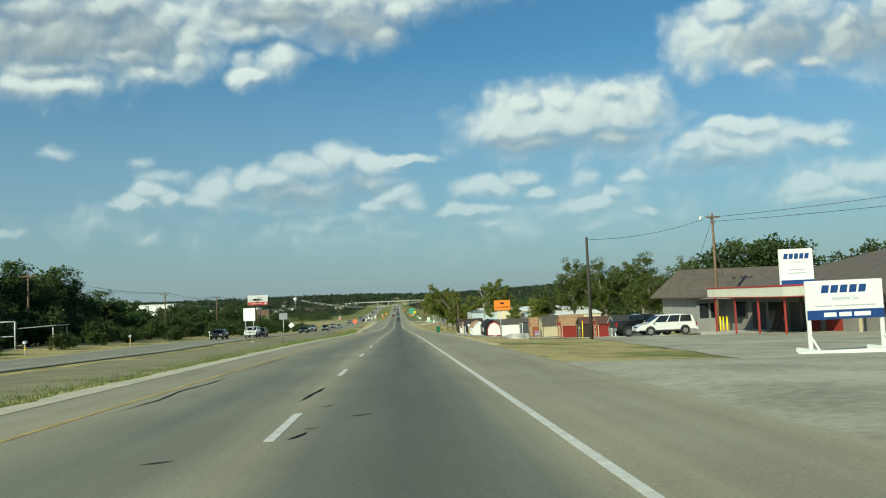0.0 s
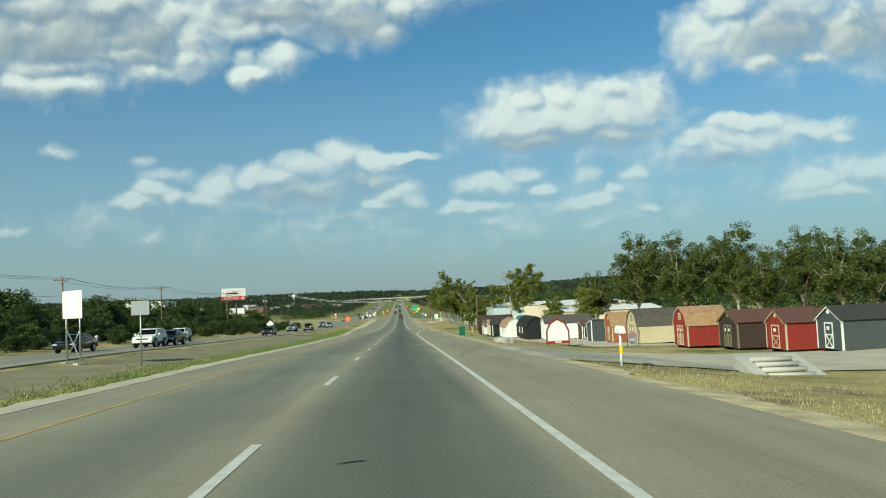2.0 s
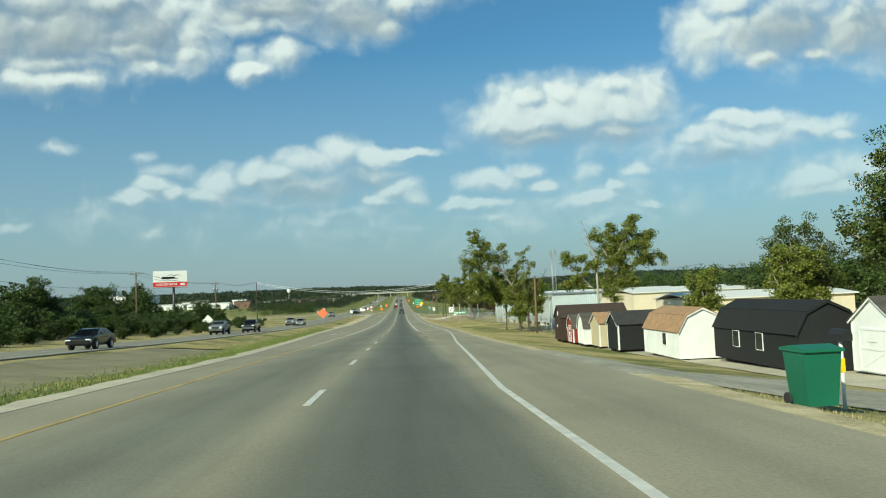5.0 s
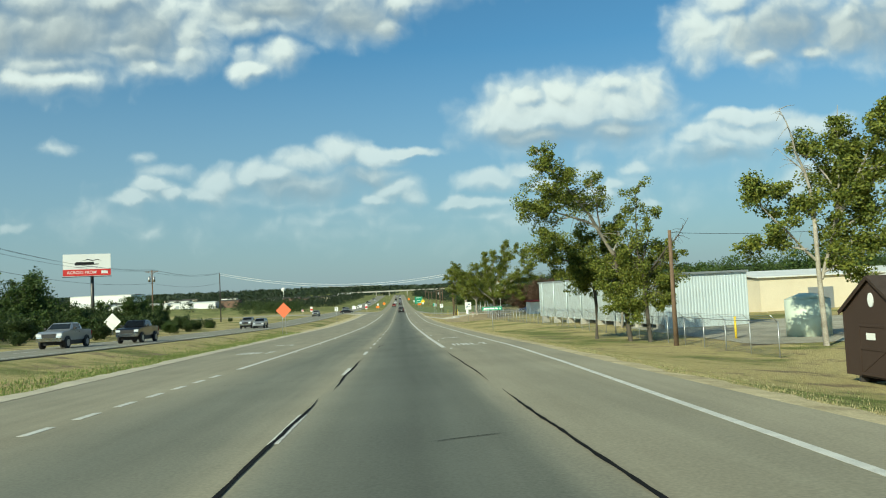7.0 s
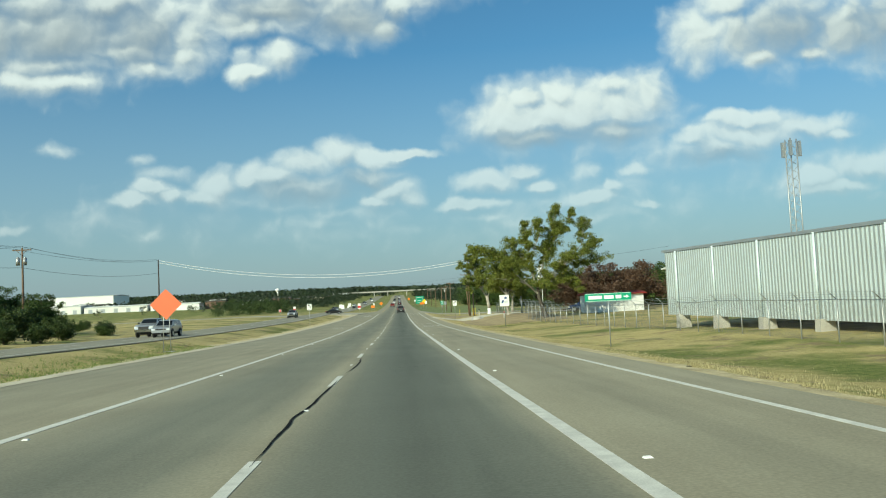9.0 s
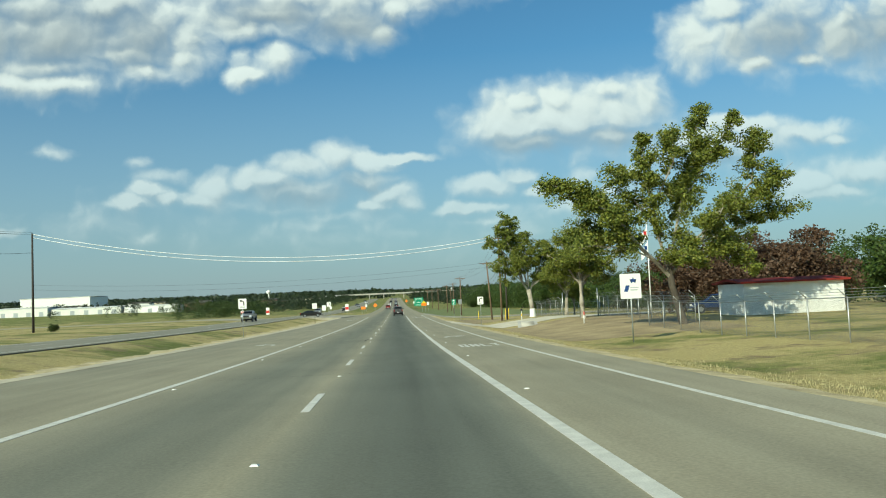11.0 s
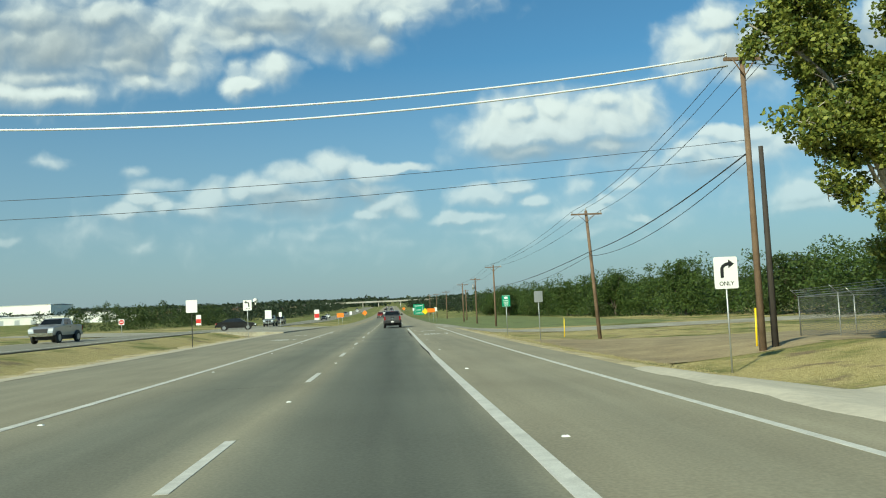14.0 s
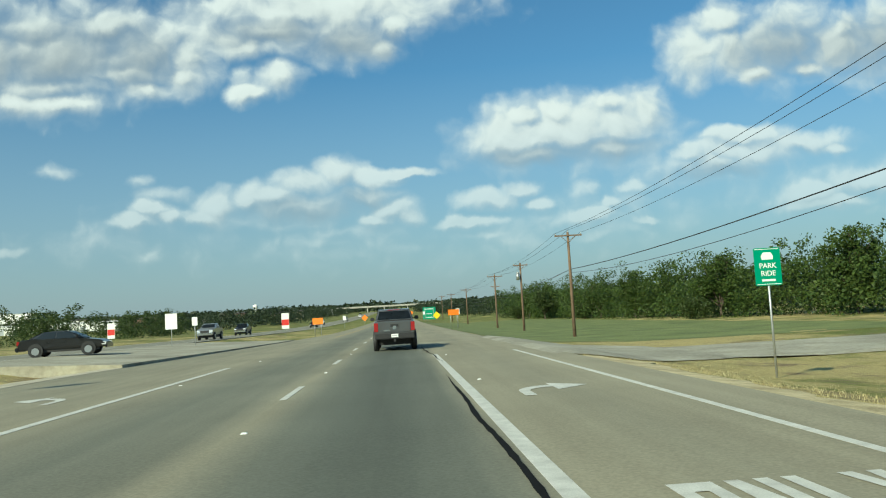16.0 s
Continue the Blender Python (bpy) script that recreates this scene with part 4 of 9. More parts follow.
def make_tree(label, height, crown, trunk_r, seed, lean=(0, 0), fork=0.35, limbs=6, twigs=5, per=60, leaf=0.22, clump=0.75, bark=None, leaves=None, bare=0.0, low=0.3, name="tree", category="tree", group="", droop=0.0):
    """A tapered trunk that forks into limbs and twigs, with leaves in uneven clumps round the twigs."""
    rnd = random.Random(seed)
    t = thing(name, label, category, group=group)
    wood = bmesh.new()
    top = Vector((lean[0] * fork, lean[1] * fork, height * fork))
    mid = Vector((top.x * 0.3 + rnd.uniform(-0.1, 0.1), top.y * 0.3, height * fork * 0.55))
    tube(wood, [(0, 0, -0.3), (0, 0, 0.15), mid, top], [trunk_r * 1.35, trunk_r, trunk_r * 0.8, trunk_r * 0.68], 10)
    centres, radii = [], []
    for i in range(limbs):
        turn = i * 2.4 + rnd.uniform(-0.4, 0.4)
        rise = rnd.uniform(0.25, 1.0)
        out = crown * rnd.uniform(0.55, 1.05) * (1.12 - 0.55 * rise)
        end = top + Vector((math.cos(turn) * out + lean[0] * rise * (1 - fork), math.sin(turn) * out + lean[1] * rise * (1 - fork), height * (1 - fork) * (low + (1 - low) * rise) * rnd.uniform(0.85, 1.0)))
        bend = top.lerp(end, 0.45) + Vector((rnd.uniform(-0.5, 0.5), rnd.uniform(-0.5, 0.5), rnd.uniform(0.0, 0.6)))
        root = mid.lerp(top, rnd.uniform(0.55, 1.0))
        tube(wood, [root, bend, end], [trunk_r * 0.42, trunk_r * 0.24, trunk_r * 0.08], 7)
        for k in range(twigs):
            s = rnd.uniform(0.35, 1.0)
            base = root.lerp(bend, s * 2) if s < 0.5 else bend.lerp(end, (s - 0.5) * 2)
            way = Vector((rnd.gauss(0, 1), rnd.gauss(0, 1), rnd.gauss(0.25 - droop, 0.7))).normalized()
            tip = base + way * crown * rnd.uniform(0.22, 0.48)
            tube(wood, [base, base.lerp(tip, 0.5) + Vector((0, 0, 0.12)), tip], [trunk_r * 0.13, trunk_r * 0.08, trunk_r * 0.03], 5 if per > 50 else 3)
            if rnd.random() < bare:
                continue
            for s in (0.6, 1.0):
                centres.append(tuple(base.lerp(tip, s) + Vector((rnd.gauss(0, 0.25), rnd.gauss(0, 0.25), rnd.gauss(0, 0.2)))))
                radii.append(clump * rnd.uniform(0.6, 1.25))
        if rnd.random() >= bare * 0.6:
            centres.append(tuple(end))
            radii.append(clump)
    part("trunk", wood, bark or BARK, t)
    me = leaf_cloud("crown", centres, radii, per, leaf, seed, corners=4 if per > 100 else 3)
    me.materials.append(leaves or LEAF)
    crown_ob = new("crown", me)
    crown_ob.parent = t
    return t


def limb_tree(label, trunk, limbs, seed, leaf=0.17, per=120, clump=0.55, twig=1.1, dense=1.6, bark=None, leaves=None, name="tree", foot=None):
    """A tree drawn limb by limb: trunk rows (x, y, z, r); limbs (bare share, radius, points from the trunk out)."""
    rnd = random.Random(seed)
    t = thing(name, label, "tree")
    wood = bmesh.new()
    tube(wood, [(trunk[0][0], trunk[0][1], -0.4)] + [p[:3] for p in trunk], [trunk[0][3] * 1.3] + [p[3] for p in trunk], 10)
    part("trunk", wood, foot or bark or BARK, t)
    wood = bmesh.new()
    centres, radii = [], []
    for bare, r, pts in limbs:
        pts = [Vector(p) for p in pts]
        fine = [pts[0]]
        for a, b in zip(pts, pts[1:]):
            m = a.lerp(b, 0.5) + Vector((rnd.gauss(0, 0.10), rnd.gauss(0, 0.10), rnd.gauss(0.05, 0.10)))
            fine += [m, b]
        tube(wood, fine, [r * (1 - 0.85 * i / (len(fine) - 1)) for i in range(len(fine))], 7)
        length = sum((b - a).length for a, b in zip(fine, fine[1:]))
        for k in range(int(length * dense * 2) + 2):
            s = rnd.uniform(0.12, 1.0)
            i = min(int(s * (len(fine) - 1)), len(fine) - 2)
            base = fine[i].lerp(fine[i + 1], s * (len(fine) - 1) - i)
            way = Vector((rnd.gauss(0, 1), rnd.gauss(0, 1), rnd.gauss(0.1, 0.75))).normalized()
            reach = twig * rnd.uniform(0.5, 1.25) * (1.15 - 0.45 * s)
            tip = base + way * reach
            tube(wood, [base, base.lerp(tip, 0.5) + Vector((0, 0, 0.08)), tip], [r * 0.16 + 0.008, r * 0.10 + 0.006, 0.006], 4)
            if bare >= 1 or s < bare:
                continue
            centres.append(tuple(tip))
            radii.append(clump * rnd.uniform(0.6, 1.3))
            if rnd.random() < 0.5:
                centres.append(tuple(base.lerp(tip, 0.55)))
                radii.append(clump * rnd.uniform(0.5, 0.9))
    part("branchwork", wood, bark or BARK, t)
    me = leaf_cloud("crown", centres, radii, per, leaf, seed)
    me.materials.append(leaves or LEAF)
    crown_ob = new("crown", me)
    crown_ob.parent = t
    return t


def plant(ob, x, y, turn=0.0, scale=1.0, dz=0.0):
    ob.matrix_world = pose(x, y, ground_z(x, y) + dz, 0, 0, turn) @ Matrix.Scale(scale, 4)
    return ob


def plant_copy(ob, x, y, turn, scale):
    return copy_thing(ob, pose(x, y, ground_z(x, y) - 0.1, 0, 0, turn) @ Matrix.Scale(scale / ob.scale[0], 4))


# roadside sycamores, each with its own build
SYC = "tall sycamore with mottled white limbs and loose yellow-green leaves"
DULL_BARK = material("dull_grey_bark", (0.085, 0.072, 0.058), 0.95, 0.3, 2, 0.7, 12)
limbs = []
limbs.append((0.45, 0.15, ((-1.0, -0.3, 6.4), (-2.9, -1.4, 9.3), (-5.0, -2.5, 11.6), (-6.9, -3.4, 13.8))))
limbs.append((0.42, 0.10, ((-2.2, -1.0, 8.4), (-4.2, -1.2, 9.2), (-6.4, -1.8, 9.6), (-8.0, -2.1, 9.9))))
limbs.append((0.30, 0.08, ((-2.9, -1.4, 9.3), (-4.6, -1.6, 10.6), (-7.2, -2.2, 11.4))))
limbs.append((0.50, 0.06, ((-4.2, -1.2, 9.2), (-5.6, -1.6, 8.4), (-6.6, -1.9, 7.6))))
limbs.append((0.30, 0.07, ((-2.0, -0.9, 8.2), (-2.3, -1.4, 10.2), (-2.6, -1.2, 12.0))))
limbs.append((0.25, 0.07, ((-1.0, -0.3, 6.6), (-0.5, 0.0, 8.4), (-0.1, 0.3, 9.9))))
limbs.append((0.15, 0.08, ((-0.6, 0, 4.6), (0.8, 0.2, 5.6), (2.2, -0.4, 6.4), (3.6, -0.8, 6.0))))
limbs.append((0.10, 0.06, ((-0.3, 0, 3.4), (0.7, -0.4, 4.4), (1.6, -0.8, 3.4), (1.9, -0.9, 2.3))))
limbs.append((0.10, 0.06, ((-0.3, 0, 3.0), (-0.2, -0.7, 3.6), (0.2, -1.1, 2.6), (0.3, -1.2, 1.7))))
limbs.append((0.10, 0.06, ((-0.4, 0, 3.8), (-1.2, -0.5, 4.6), (-1.9, -0.8, 3.9))))
limbs.append((0.05, 0.06, ((-0.5, 0, 4.4), (0.6, 0.5, 6.6), (0.9, 0.5, 8.2))))
limbs.append((0.05, 0.06, ((-0.3, 0, 3.2), (-0.9, -1.0, 3.2), (-1.2, -1.3, 2.2))))
limbs.append((0.05, 0.06, ((-0.3, 0, 3.6), (1.2, -0.6, 5.2), (2.4, -0.9, 4.2), (2.8, -1.0, 3.2))))
limbs.append((0.05, 0.06, ((-0.3, 0, 4.2), (0.2, -1.2, 5.6), (0.6, -1.6, 4.6))))
limbs.append((0.05, 0.06, ((-0.3, 0, 2.6), (0.5, -0.8, 2.8), (0.9, -1.0, 1.8))))
limbs.append((0.05, 0.06, ((-0.6, 0, 5.0), (-1.6, 0.4, 6.0), (-2.6, 0.5, 6.9))))
plant(limb_tree("leaning sycamore with a pale bent limb and ragged leaves", ((0, 0, 0, 0.17), (-0.3, 0, 3.0, 0.15), (-1.0, -0.3, 6.6, 0.14)), limbs, 11, dense=1.9, per=150, clump=0.60, leaf=0.15, foot=DULL_BARK), 18.4, 240.3)
limbs = []
limbs.append((0.15, 0.07, ((-0.1, -0.2, 4.4), (-2.0, -1.4, 6.0), (-4.0, -2.6, 6.8), (-5.4, -3.3, 7.1))))
limbs.append((0.20, 0.06, ((-0.1, -0.2, 4.0), (-1.8, -1.2, 5.2), (-3.6, -2.1, 5.3))))
limbs.append((0.10, 0.06, ((-0.1, -0.2, 5.0), (-0.8, -0.8, 6.9), (-1.3, -1.4, 8.6))))
limbs.append((0.10, 0.06, ((-0.1, -0.2, 5.0), (0.5, -0.4, 6.6), (1.2, -0.6, 7.8))))
limbs.append((0.10, 0.05, ((0, 0, 3.8), (-0.8, -0.6, 4.6), (-1.6, -1.0, 4.0))))
limbs.append((0.10, 0.05, ((0, 0, 4.2), (1.0, -0.6, 4.9), (1.8, -0.9, 4.4))))
limbs.append((0.10, 0.05, ((-0.1, -0.1, 4.8), (-1.6, 0.3, 6.6), (-3.0, 0.2, 7.8))))
plant(limb_tree("slim dark-trunked sycamore with hanging leafy lower limbs", ((0, 0, 0, 0.15), (0.1, 0, 2.6, 0.13), (-0.1, -0.2, 5.2, 0.10)), limbs, 13, bark=DULL_BARK, dense=2.1, per=150, clump=0.60, leaf=0.15), 16.9, 244.3)
limbs = []
limbs.append((0.55, 0.07, ((-0.3, 0, 5.2), (-0.5, 0.1, 7.6), (-0.4, 0.1, 10.0), (-0.3, 0, 11.2))))
limbs.append((0.50, 0.05, ((-0.3, 0, 5.5), (0.3, -0.1, 7.6), (0.6, -0.2, 9.6))))
limbs.append((1.00, 0.08, ((-0.2, 0, 4.4), (0.6, -0.9, 5.8), (1.6, -1.9, 7.2), (2.3, -2.7, 8.6))))
limbs.append((0.30, 0.05, ((-0.3, 0, 4.8), (-1.2, -0.2, 6.4), (-1.5, -0.2, 8.6))))
limbs.append((0.10, 0.05, ((-0.2, 0, 3.6), (1.0, 0.2, 4.6), (2.4, 0.4, 4.4))))
limbs.append((0.10, 0.05, ((-0.2, 0, 3.0), (0.6, -0.4, 3.6), (1.3, -0.5, 2.8))))
limbs.append((0.10, 0.05, ((-0.2, 0, 4.0), (1.2, 0.0, 5.8), (2.4, 0.2, 6.4))))
plant(limb_tree("half-dead sycamore with bare grey upper branches by the fence", ((0, 0, 0, 0.15), (-0.2, 0, 3.4, 0.13), (-0.3, 0, 5.5, 0.11)), limbs, 12, bark=DULL_BARK, dense=1.7, per=80, clump=0.5, leaf=0.15), 19.4, 238.8)
limbs = []
limbs.append((1.00, 0.11, ((-0.2, 0, 8.4), (-0.6, 0, 10.6), (-1.2, 0, 12.6), (-1.9, 0, 14.4))))
limbs.append((1.00, 0.05, ((-0.5, 0, 10.4), (-1.2, 0.2, 11.2), (-2.0, 0.3, 12.0))))
limbs.append((0.40, 0.09, ((-0.1, 0, 5.0), (-2.0, -0.4, 6.8), (-3.6, -0.5, 8.4), (-4.2, -0.5, 9.8))))
limbs.append((0.25, 0.07, ((-1.0, -0.2, 5.8), (-2.8, 0.2, 6.4), (-4.4, 0.4, 6.2))))
limbs.append((0.10, 0.07, ((-0.2, 0, 7.6), (-1.4, 0.5, 9.2), (-2.6, 0.6, 9.8))))
limbs.append((0.12, 0.12, ((0.0, 0, 4.0), (1.4, 0.3, 8.0), (1.9, 0.4, 11.6), (2.0, 0.4, 14.6))))
limbs.append((0.12, 0.10, ((1.2, 0.3, 7.2), (2.8, 0.0, 10.4), (4.2, -0.2, 12.8), (4.6, -0.2, 14.3))))
limbs.append((0.12, 0.09, ((1.4, 0.3, 8.0), (4.0, 0.2, 10.0), (6.2, 0.4, 11.8), (7.2, 0.4, 12.2))))
limbs.append((0.12, 0.08, ((1.0, 0.2, 6.6), (4.0, 0.8, 8.0), (6.6, 0.8, 9.0), (8.6, 0.8, 9.2))))
limbs.append((0.12, 0.07, ((0.6, 0.2, 5.4), (3.0, -0.4, 6.4), (5.0, -0.5, 6.6))))
limbs.append((0.10, 0.06, ((0.2, 0, 4.4), (1.2, -0.6, 5.2), (1.4, -0.7, 4.0))))
limbs.append((0.08, 0.07, ((1.7, 0.4, 9.4), (3.0, 1.2, 11.0), (3.4, 1.4, 12.8))))
limbs.append((0.08, 0.07, ((1.6, 0.4, 9.0), (0.6, 1.2, 11.4), (0.2, 1.4, 13.0))))
limbs.append((0.08, 0.07, ((2.8, 0.0, 10.4), (5.2, -0.8, 11.0), (6.0, -1.0, 10.2))))
plant(limb_tree("broad sycamore with pale limbs and one dead upright branch", ((0, 0, 0, 0.18), (-0.15, 0, 4.5, 0.14), (-0.2, 0, 8.6, 0.11)), limbs, 14, dense=1.9, per=120, clump=0.68, leaf=0.18), 26.9, 229.0)
limbs = []
limbs.append((0.25, 0.16, ((-1.1, -0.9, 3.4), (-3.6, -2.6, 5.4), (-5.0, -3.6, 6.9), (-6.4, -3.8, 8.0), (-7.6, -3.4, 9.0))))
limbs.append((0.30, 0.08, ((-5.0, -3.6, 6.9), (-7.6, -3.7, 8.8), (-10.0, -3.6, 10.0))))
limbs.append((0.25, 0.07, ((-3.6, -2.6, 5.4), (-5.2, -0.6, 8.0), (-6.4, 1.0, 9.3))))
limbs.append((0.55, 0.06, ((-3.0, -2.4, 4.8), (-5.0, -2.4, 5.6), (-6.6, -2.2, 5.7), (-7.2, 0.6, 5.9))))
limbs.append((0.10, 0.07, ((-3.6, -2.6, 5.4), (-5.6, -2.0, 6.4), (-7.4, -1.0, 7.2))))
limbs.append((0.15, 0.12, ((-1.2, -1.0, 4.0), (-2.0, -1.0, 8.4), (-2.4, -0.8, 11.6), (-2.6, -0.6, 13.3))))
limbs.append((0.15, 0.12, ((-1.2, -1.0, 4.0), (0.2, -0.4, 8.6), (1.6, 0.0, 12.4), (2.3, 0.2, 15.2))))
limbs.append((0.15, 0.09, ((0.2, -0.4, 8.6), (2.6, -0.6, 12.0), (4.2, -0.8, 14.6))))
limbs.append((0.15, 0.08, ((-2.0, -1.0, 8.4), (-0.6, -1.6, 11.4), (-0.6, -1.6, 13.6))))
limbs.append((0.15, 0.12, ((-1.0, -0.8, 3.6), (2.4, -0.6, 7.0), (5.4, -0.6, 10.0), (6.0, -0.6, 13.0))))
limbs.append((0.15, 0.09, ((2.4, -0.6, 7.0), (5.8, -0.8, 9.0), (8.4, -0.8, 11.2))))
limbs.append((0.15, 0.09, ((1.0, -0.6, 5.6), (5.0, 0.4, 7.0), (9.2, 0.4, 8.2))))
limbs.append((0.15, 0.07, ((0.4, -0.6, 5.0), (3.2, -1.4, 5.2), (5.2, -1.6, 3.6))))
limbs.append((0.10, 0.07, ((0.2, -0.5, 5.0), (1.4, -2.6, 6.8), (1.8, -4.0, 8.0))))
limbs.append((0.10, 0.07, ((0.2, -0.4, 8.0), (1.2, 2.4, 9.4), (1.8, 4.0, 10.4))))
limbs.append((0.10, 0.07, ((-1.6, -1.0, 6.4), (-3.6, -1.4, 9.0), (-5.0, -1.8, 10.8))))
limbs.append((0.10, 0.07, ((-1.2, -1.0, 4.2), (-0.6, -2.4, 4.8), (0.6, -3.2, 4.2))))
plant(limb_tree("spreading sycamore with open yellow-green crown and pale stub", ((0, 0, 0, 0.33), (-0.5, -0.4, 1.6, 0.26), (-1.0, -0.9, 2.8, 0.23), (-1.2, -1.0, 4.2, 0.2)), limbs, 15, dense=2.1, per=120, clump=0.64, leaf=0.165, foot=DULL_BARK), 21.9, 345.0)
limbs = []
limbs.append((0.20, 0.13, ((0, 0, 3.2), (-1.2, -0.5, 4.6), (-2.4, -0.8, 5.5), (-3.4, -0.9, 6.0))))
limbs.append((0.20, 0.12, ((0, 0, 3.3), (-0.7, 0.4, 5.0), (-1.4, 0.8, 6.7), (-1.7, 0.9, 7.7))))
limbs.append((0.20, 0.13, ((0, 0, 3.4), (0.1, -0.4, 5.2), (0.2, -0.8, 7.0), (0.0, -0.8, 8.2))))
limbs.append((0.20, 0.12, ((0, 0, 3.3), (0.9, 0.3, 4.9), (2.0, 0.6, 6.6), (2.6, 0.7, 8.0))))
limbs.append((0.20, 0.11, ((0, 0, 3.2), (1.1, -0.5, 4.4), (2.8, -0.9, 5.4), (4.2, -1.0, 6.2))))
limbs.append((0.30, 0.09, ((0, 0, 3.0), (0.8, 0.5, 3.9), (2.0, 0.8, 4.2), (3.4, 0.9, 4.7))))
limbs.append((0.30, 0.09, ((0, 0, 3.0), (-0.9, 0.4, 4.0), (-2.2, 0.8, 4.2), (-3.1, 0.9, 4.5))))
limbs.append((0.20, 0.09, ((0, 0, 3.4), (-0.3, -1.2, 5.0), (-0.7, -2.2, 6.0), (-0.9, -2.6, 6.8))))
limbs.append((0.20, 0.09, ((0, 0, 3.4), (0.6, 1.4, 5.4), (0.8, 2.4, 6.6), (0.9, 2.7, 7.4))))
limbs.append((0.20, 0.08, ((2.0, 0.6, 6.6), (3.2, 0.4, 7.0), (4.0, 0.3, 7.6))))
limbs.append((1.00, 0.05, ((0.0, -0.8, 8.0), (-0.1, -0.8, 9.0), (-0.3, -0.8, 9.9))))
limbs.append((1.00, 0.04, ((0.1, -0.8, 7.8), (0.6, -0.8, 8.7), (0.9, -0.8, 9.2))))
plant(limb_tree("sycamore with a stout pale trunk beside the caliche drive", ((0, 0, 0, 0.31), (-0.05, 0, 1.4, 0.25), (0, 0, 3.5, 0.24)), limbs, 16, dense=1.9, per=110, clump=0.55, leaf=0.17), 19.2, 363.9)
limbs = []
limbs.append((0.25, 0.15, ((-0.4, 0, 3.3), (-1.6, -0.5, 5.5), (-2.8, -1.0, 7.6), (-4.6, -1.2, 9.4), (-6.0, -1.2, 10.2))))
limbs.append((0.25, 0.10, ((-1.6, -0.5, 5.5), (-2.4, -0.3, 8.6), (-3.4, -0.1, 11.0), (-4.5, 0.0, 12.4))))
limbs.append((0.25, 0.11, ((-1.2, -0.3, 5.0), (-2.3, 0.5, 9.0), (-3.0, 0.8, 11.8), (-3.2, 0.8, 13.4))))
limbs.append((0.25, 0.11, ((-0.6, 0, 4.2), (-1.3, 1.0, 8.6), (-2.1, 1.4, 11.8), (-2.2, 1.4, 13.3))))
limbs.append((0.20, 0.10, ((-0.4, 0, 3.6), (-0.5, -0.6, 7.2), (-0.8, -0.8, 9.8), (-0.8, -0.8, 11.3))))
limbs.append((0.35, 0.08, ((-0.9, -0.2, 4.4), (-2.6, -1.2, 6.0), (-4.0, -1.7, 6.3), (-4.2, -1.8, 4.4))))
limbs.append((0.20, 0.08, ((-1.6, -0.5, 5.5), (-3.2, -1.6, 6.6), (-4.6, -2.2, 7.2), (-5.2, -2.4, 6.6))))
limbs.append((0.20, 0.13, ((-0.2, 0, 3.4), (0.8, 0.3, 5.5), (1.8, 0.5, 8.0), (2.4, 0.6, 10.0))))
limbs.append((0.20, 0.10, ((0.2, 0, 4.2), (1.8, -0.6, 5.6), (3.4, -1.0, 6.6))))
limbs.append((0.25, 0.08, ((0, 0, 4.0), (1.2, -0.9, 5.0), (2.2, -1.3, 4.5))))
limbs.append((0.20, 0.09, ((-0.6, 0, 6.0), (0.3, -0.8, 8.2), (1.0, -1.0, 10.0))))
limbs.append((0.20, 0.08, ((-0.8, 0, 5.2), (-1.6, -2.0, 6.6), (-2.2, -2.8, 7.4))))
pollard = plant(limb_tree("pollarded sycamore with whitewashed foot and spiky upright shoots", ((0, 0, 0, 0.36), (-0.1, 0, 1.6, 0.29), (-0.4, 0, 3.6, 0.30)), limbs, 17, dense=1.9, per=115, clump=0.52, leaf=0.17), 19.6, 393.6)
bm = bmesh.new()
tube(bm, [(0.0, 0, -0.2), (-0.01, 0, 0.3), (-0.06, 0, 1.05)], [0.50, 0.375, 0.335], 14)
part("whitewash", bm, WHITE, pollard, "whitewashed foot of the trunk")
plant(make_tree("round-crowned sycamore with dense dull green leaves", 13.0, 4.6, 0.28, 18, lean=(-0.8, 0), fork=0.24, limbs=15, twigs=10, per=115, leaf=0.18, clump=0.72, low=0.0), 24.4, 395.0, 140)
big = make_tree(SYC, 16.5, 6.2, 0.36, 21, fork=0.26, limbs=16, twigs=9, per=96, leaf=0.25, clump=1.0, leaves=LEAF_OLIVE, bare=0.05, low=0.05, group="sycamores behind the sheds")
plant(big, 46.0, 196, 0, 1.12)
for x, y, turn, s in ((52.5, 190, 80, 1.08), (60.5, 186, 200, 1.12), (40.0, 203, 140, 0.72), (67, 176, 300, 1.0), (74, 168, 30, 0.9), (56, 168, 250, 0.78), (63, 158, 100, 0.85)):
    plant_copy(big, x, y, turn, s)
slim = make_tree("slender young sycamore with upright dark green crown", 9.5, 2.4, 0.18, 22, fork=0.25, limbs=10, twigs=8, per=90, leaf=0.2, clump=0.6, low=0.02, group="slender trees")
plant(slim, 37.0, 199, 0)
for x, y, turn, s in ((24.0, 262, 30, 0.9), (33, 210, 140, 0.85), (28, 406, 20, 0.9)):
    plant_copy(slim, x, y, turn, s)

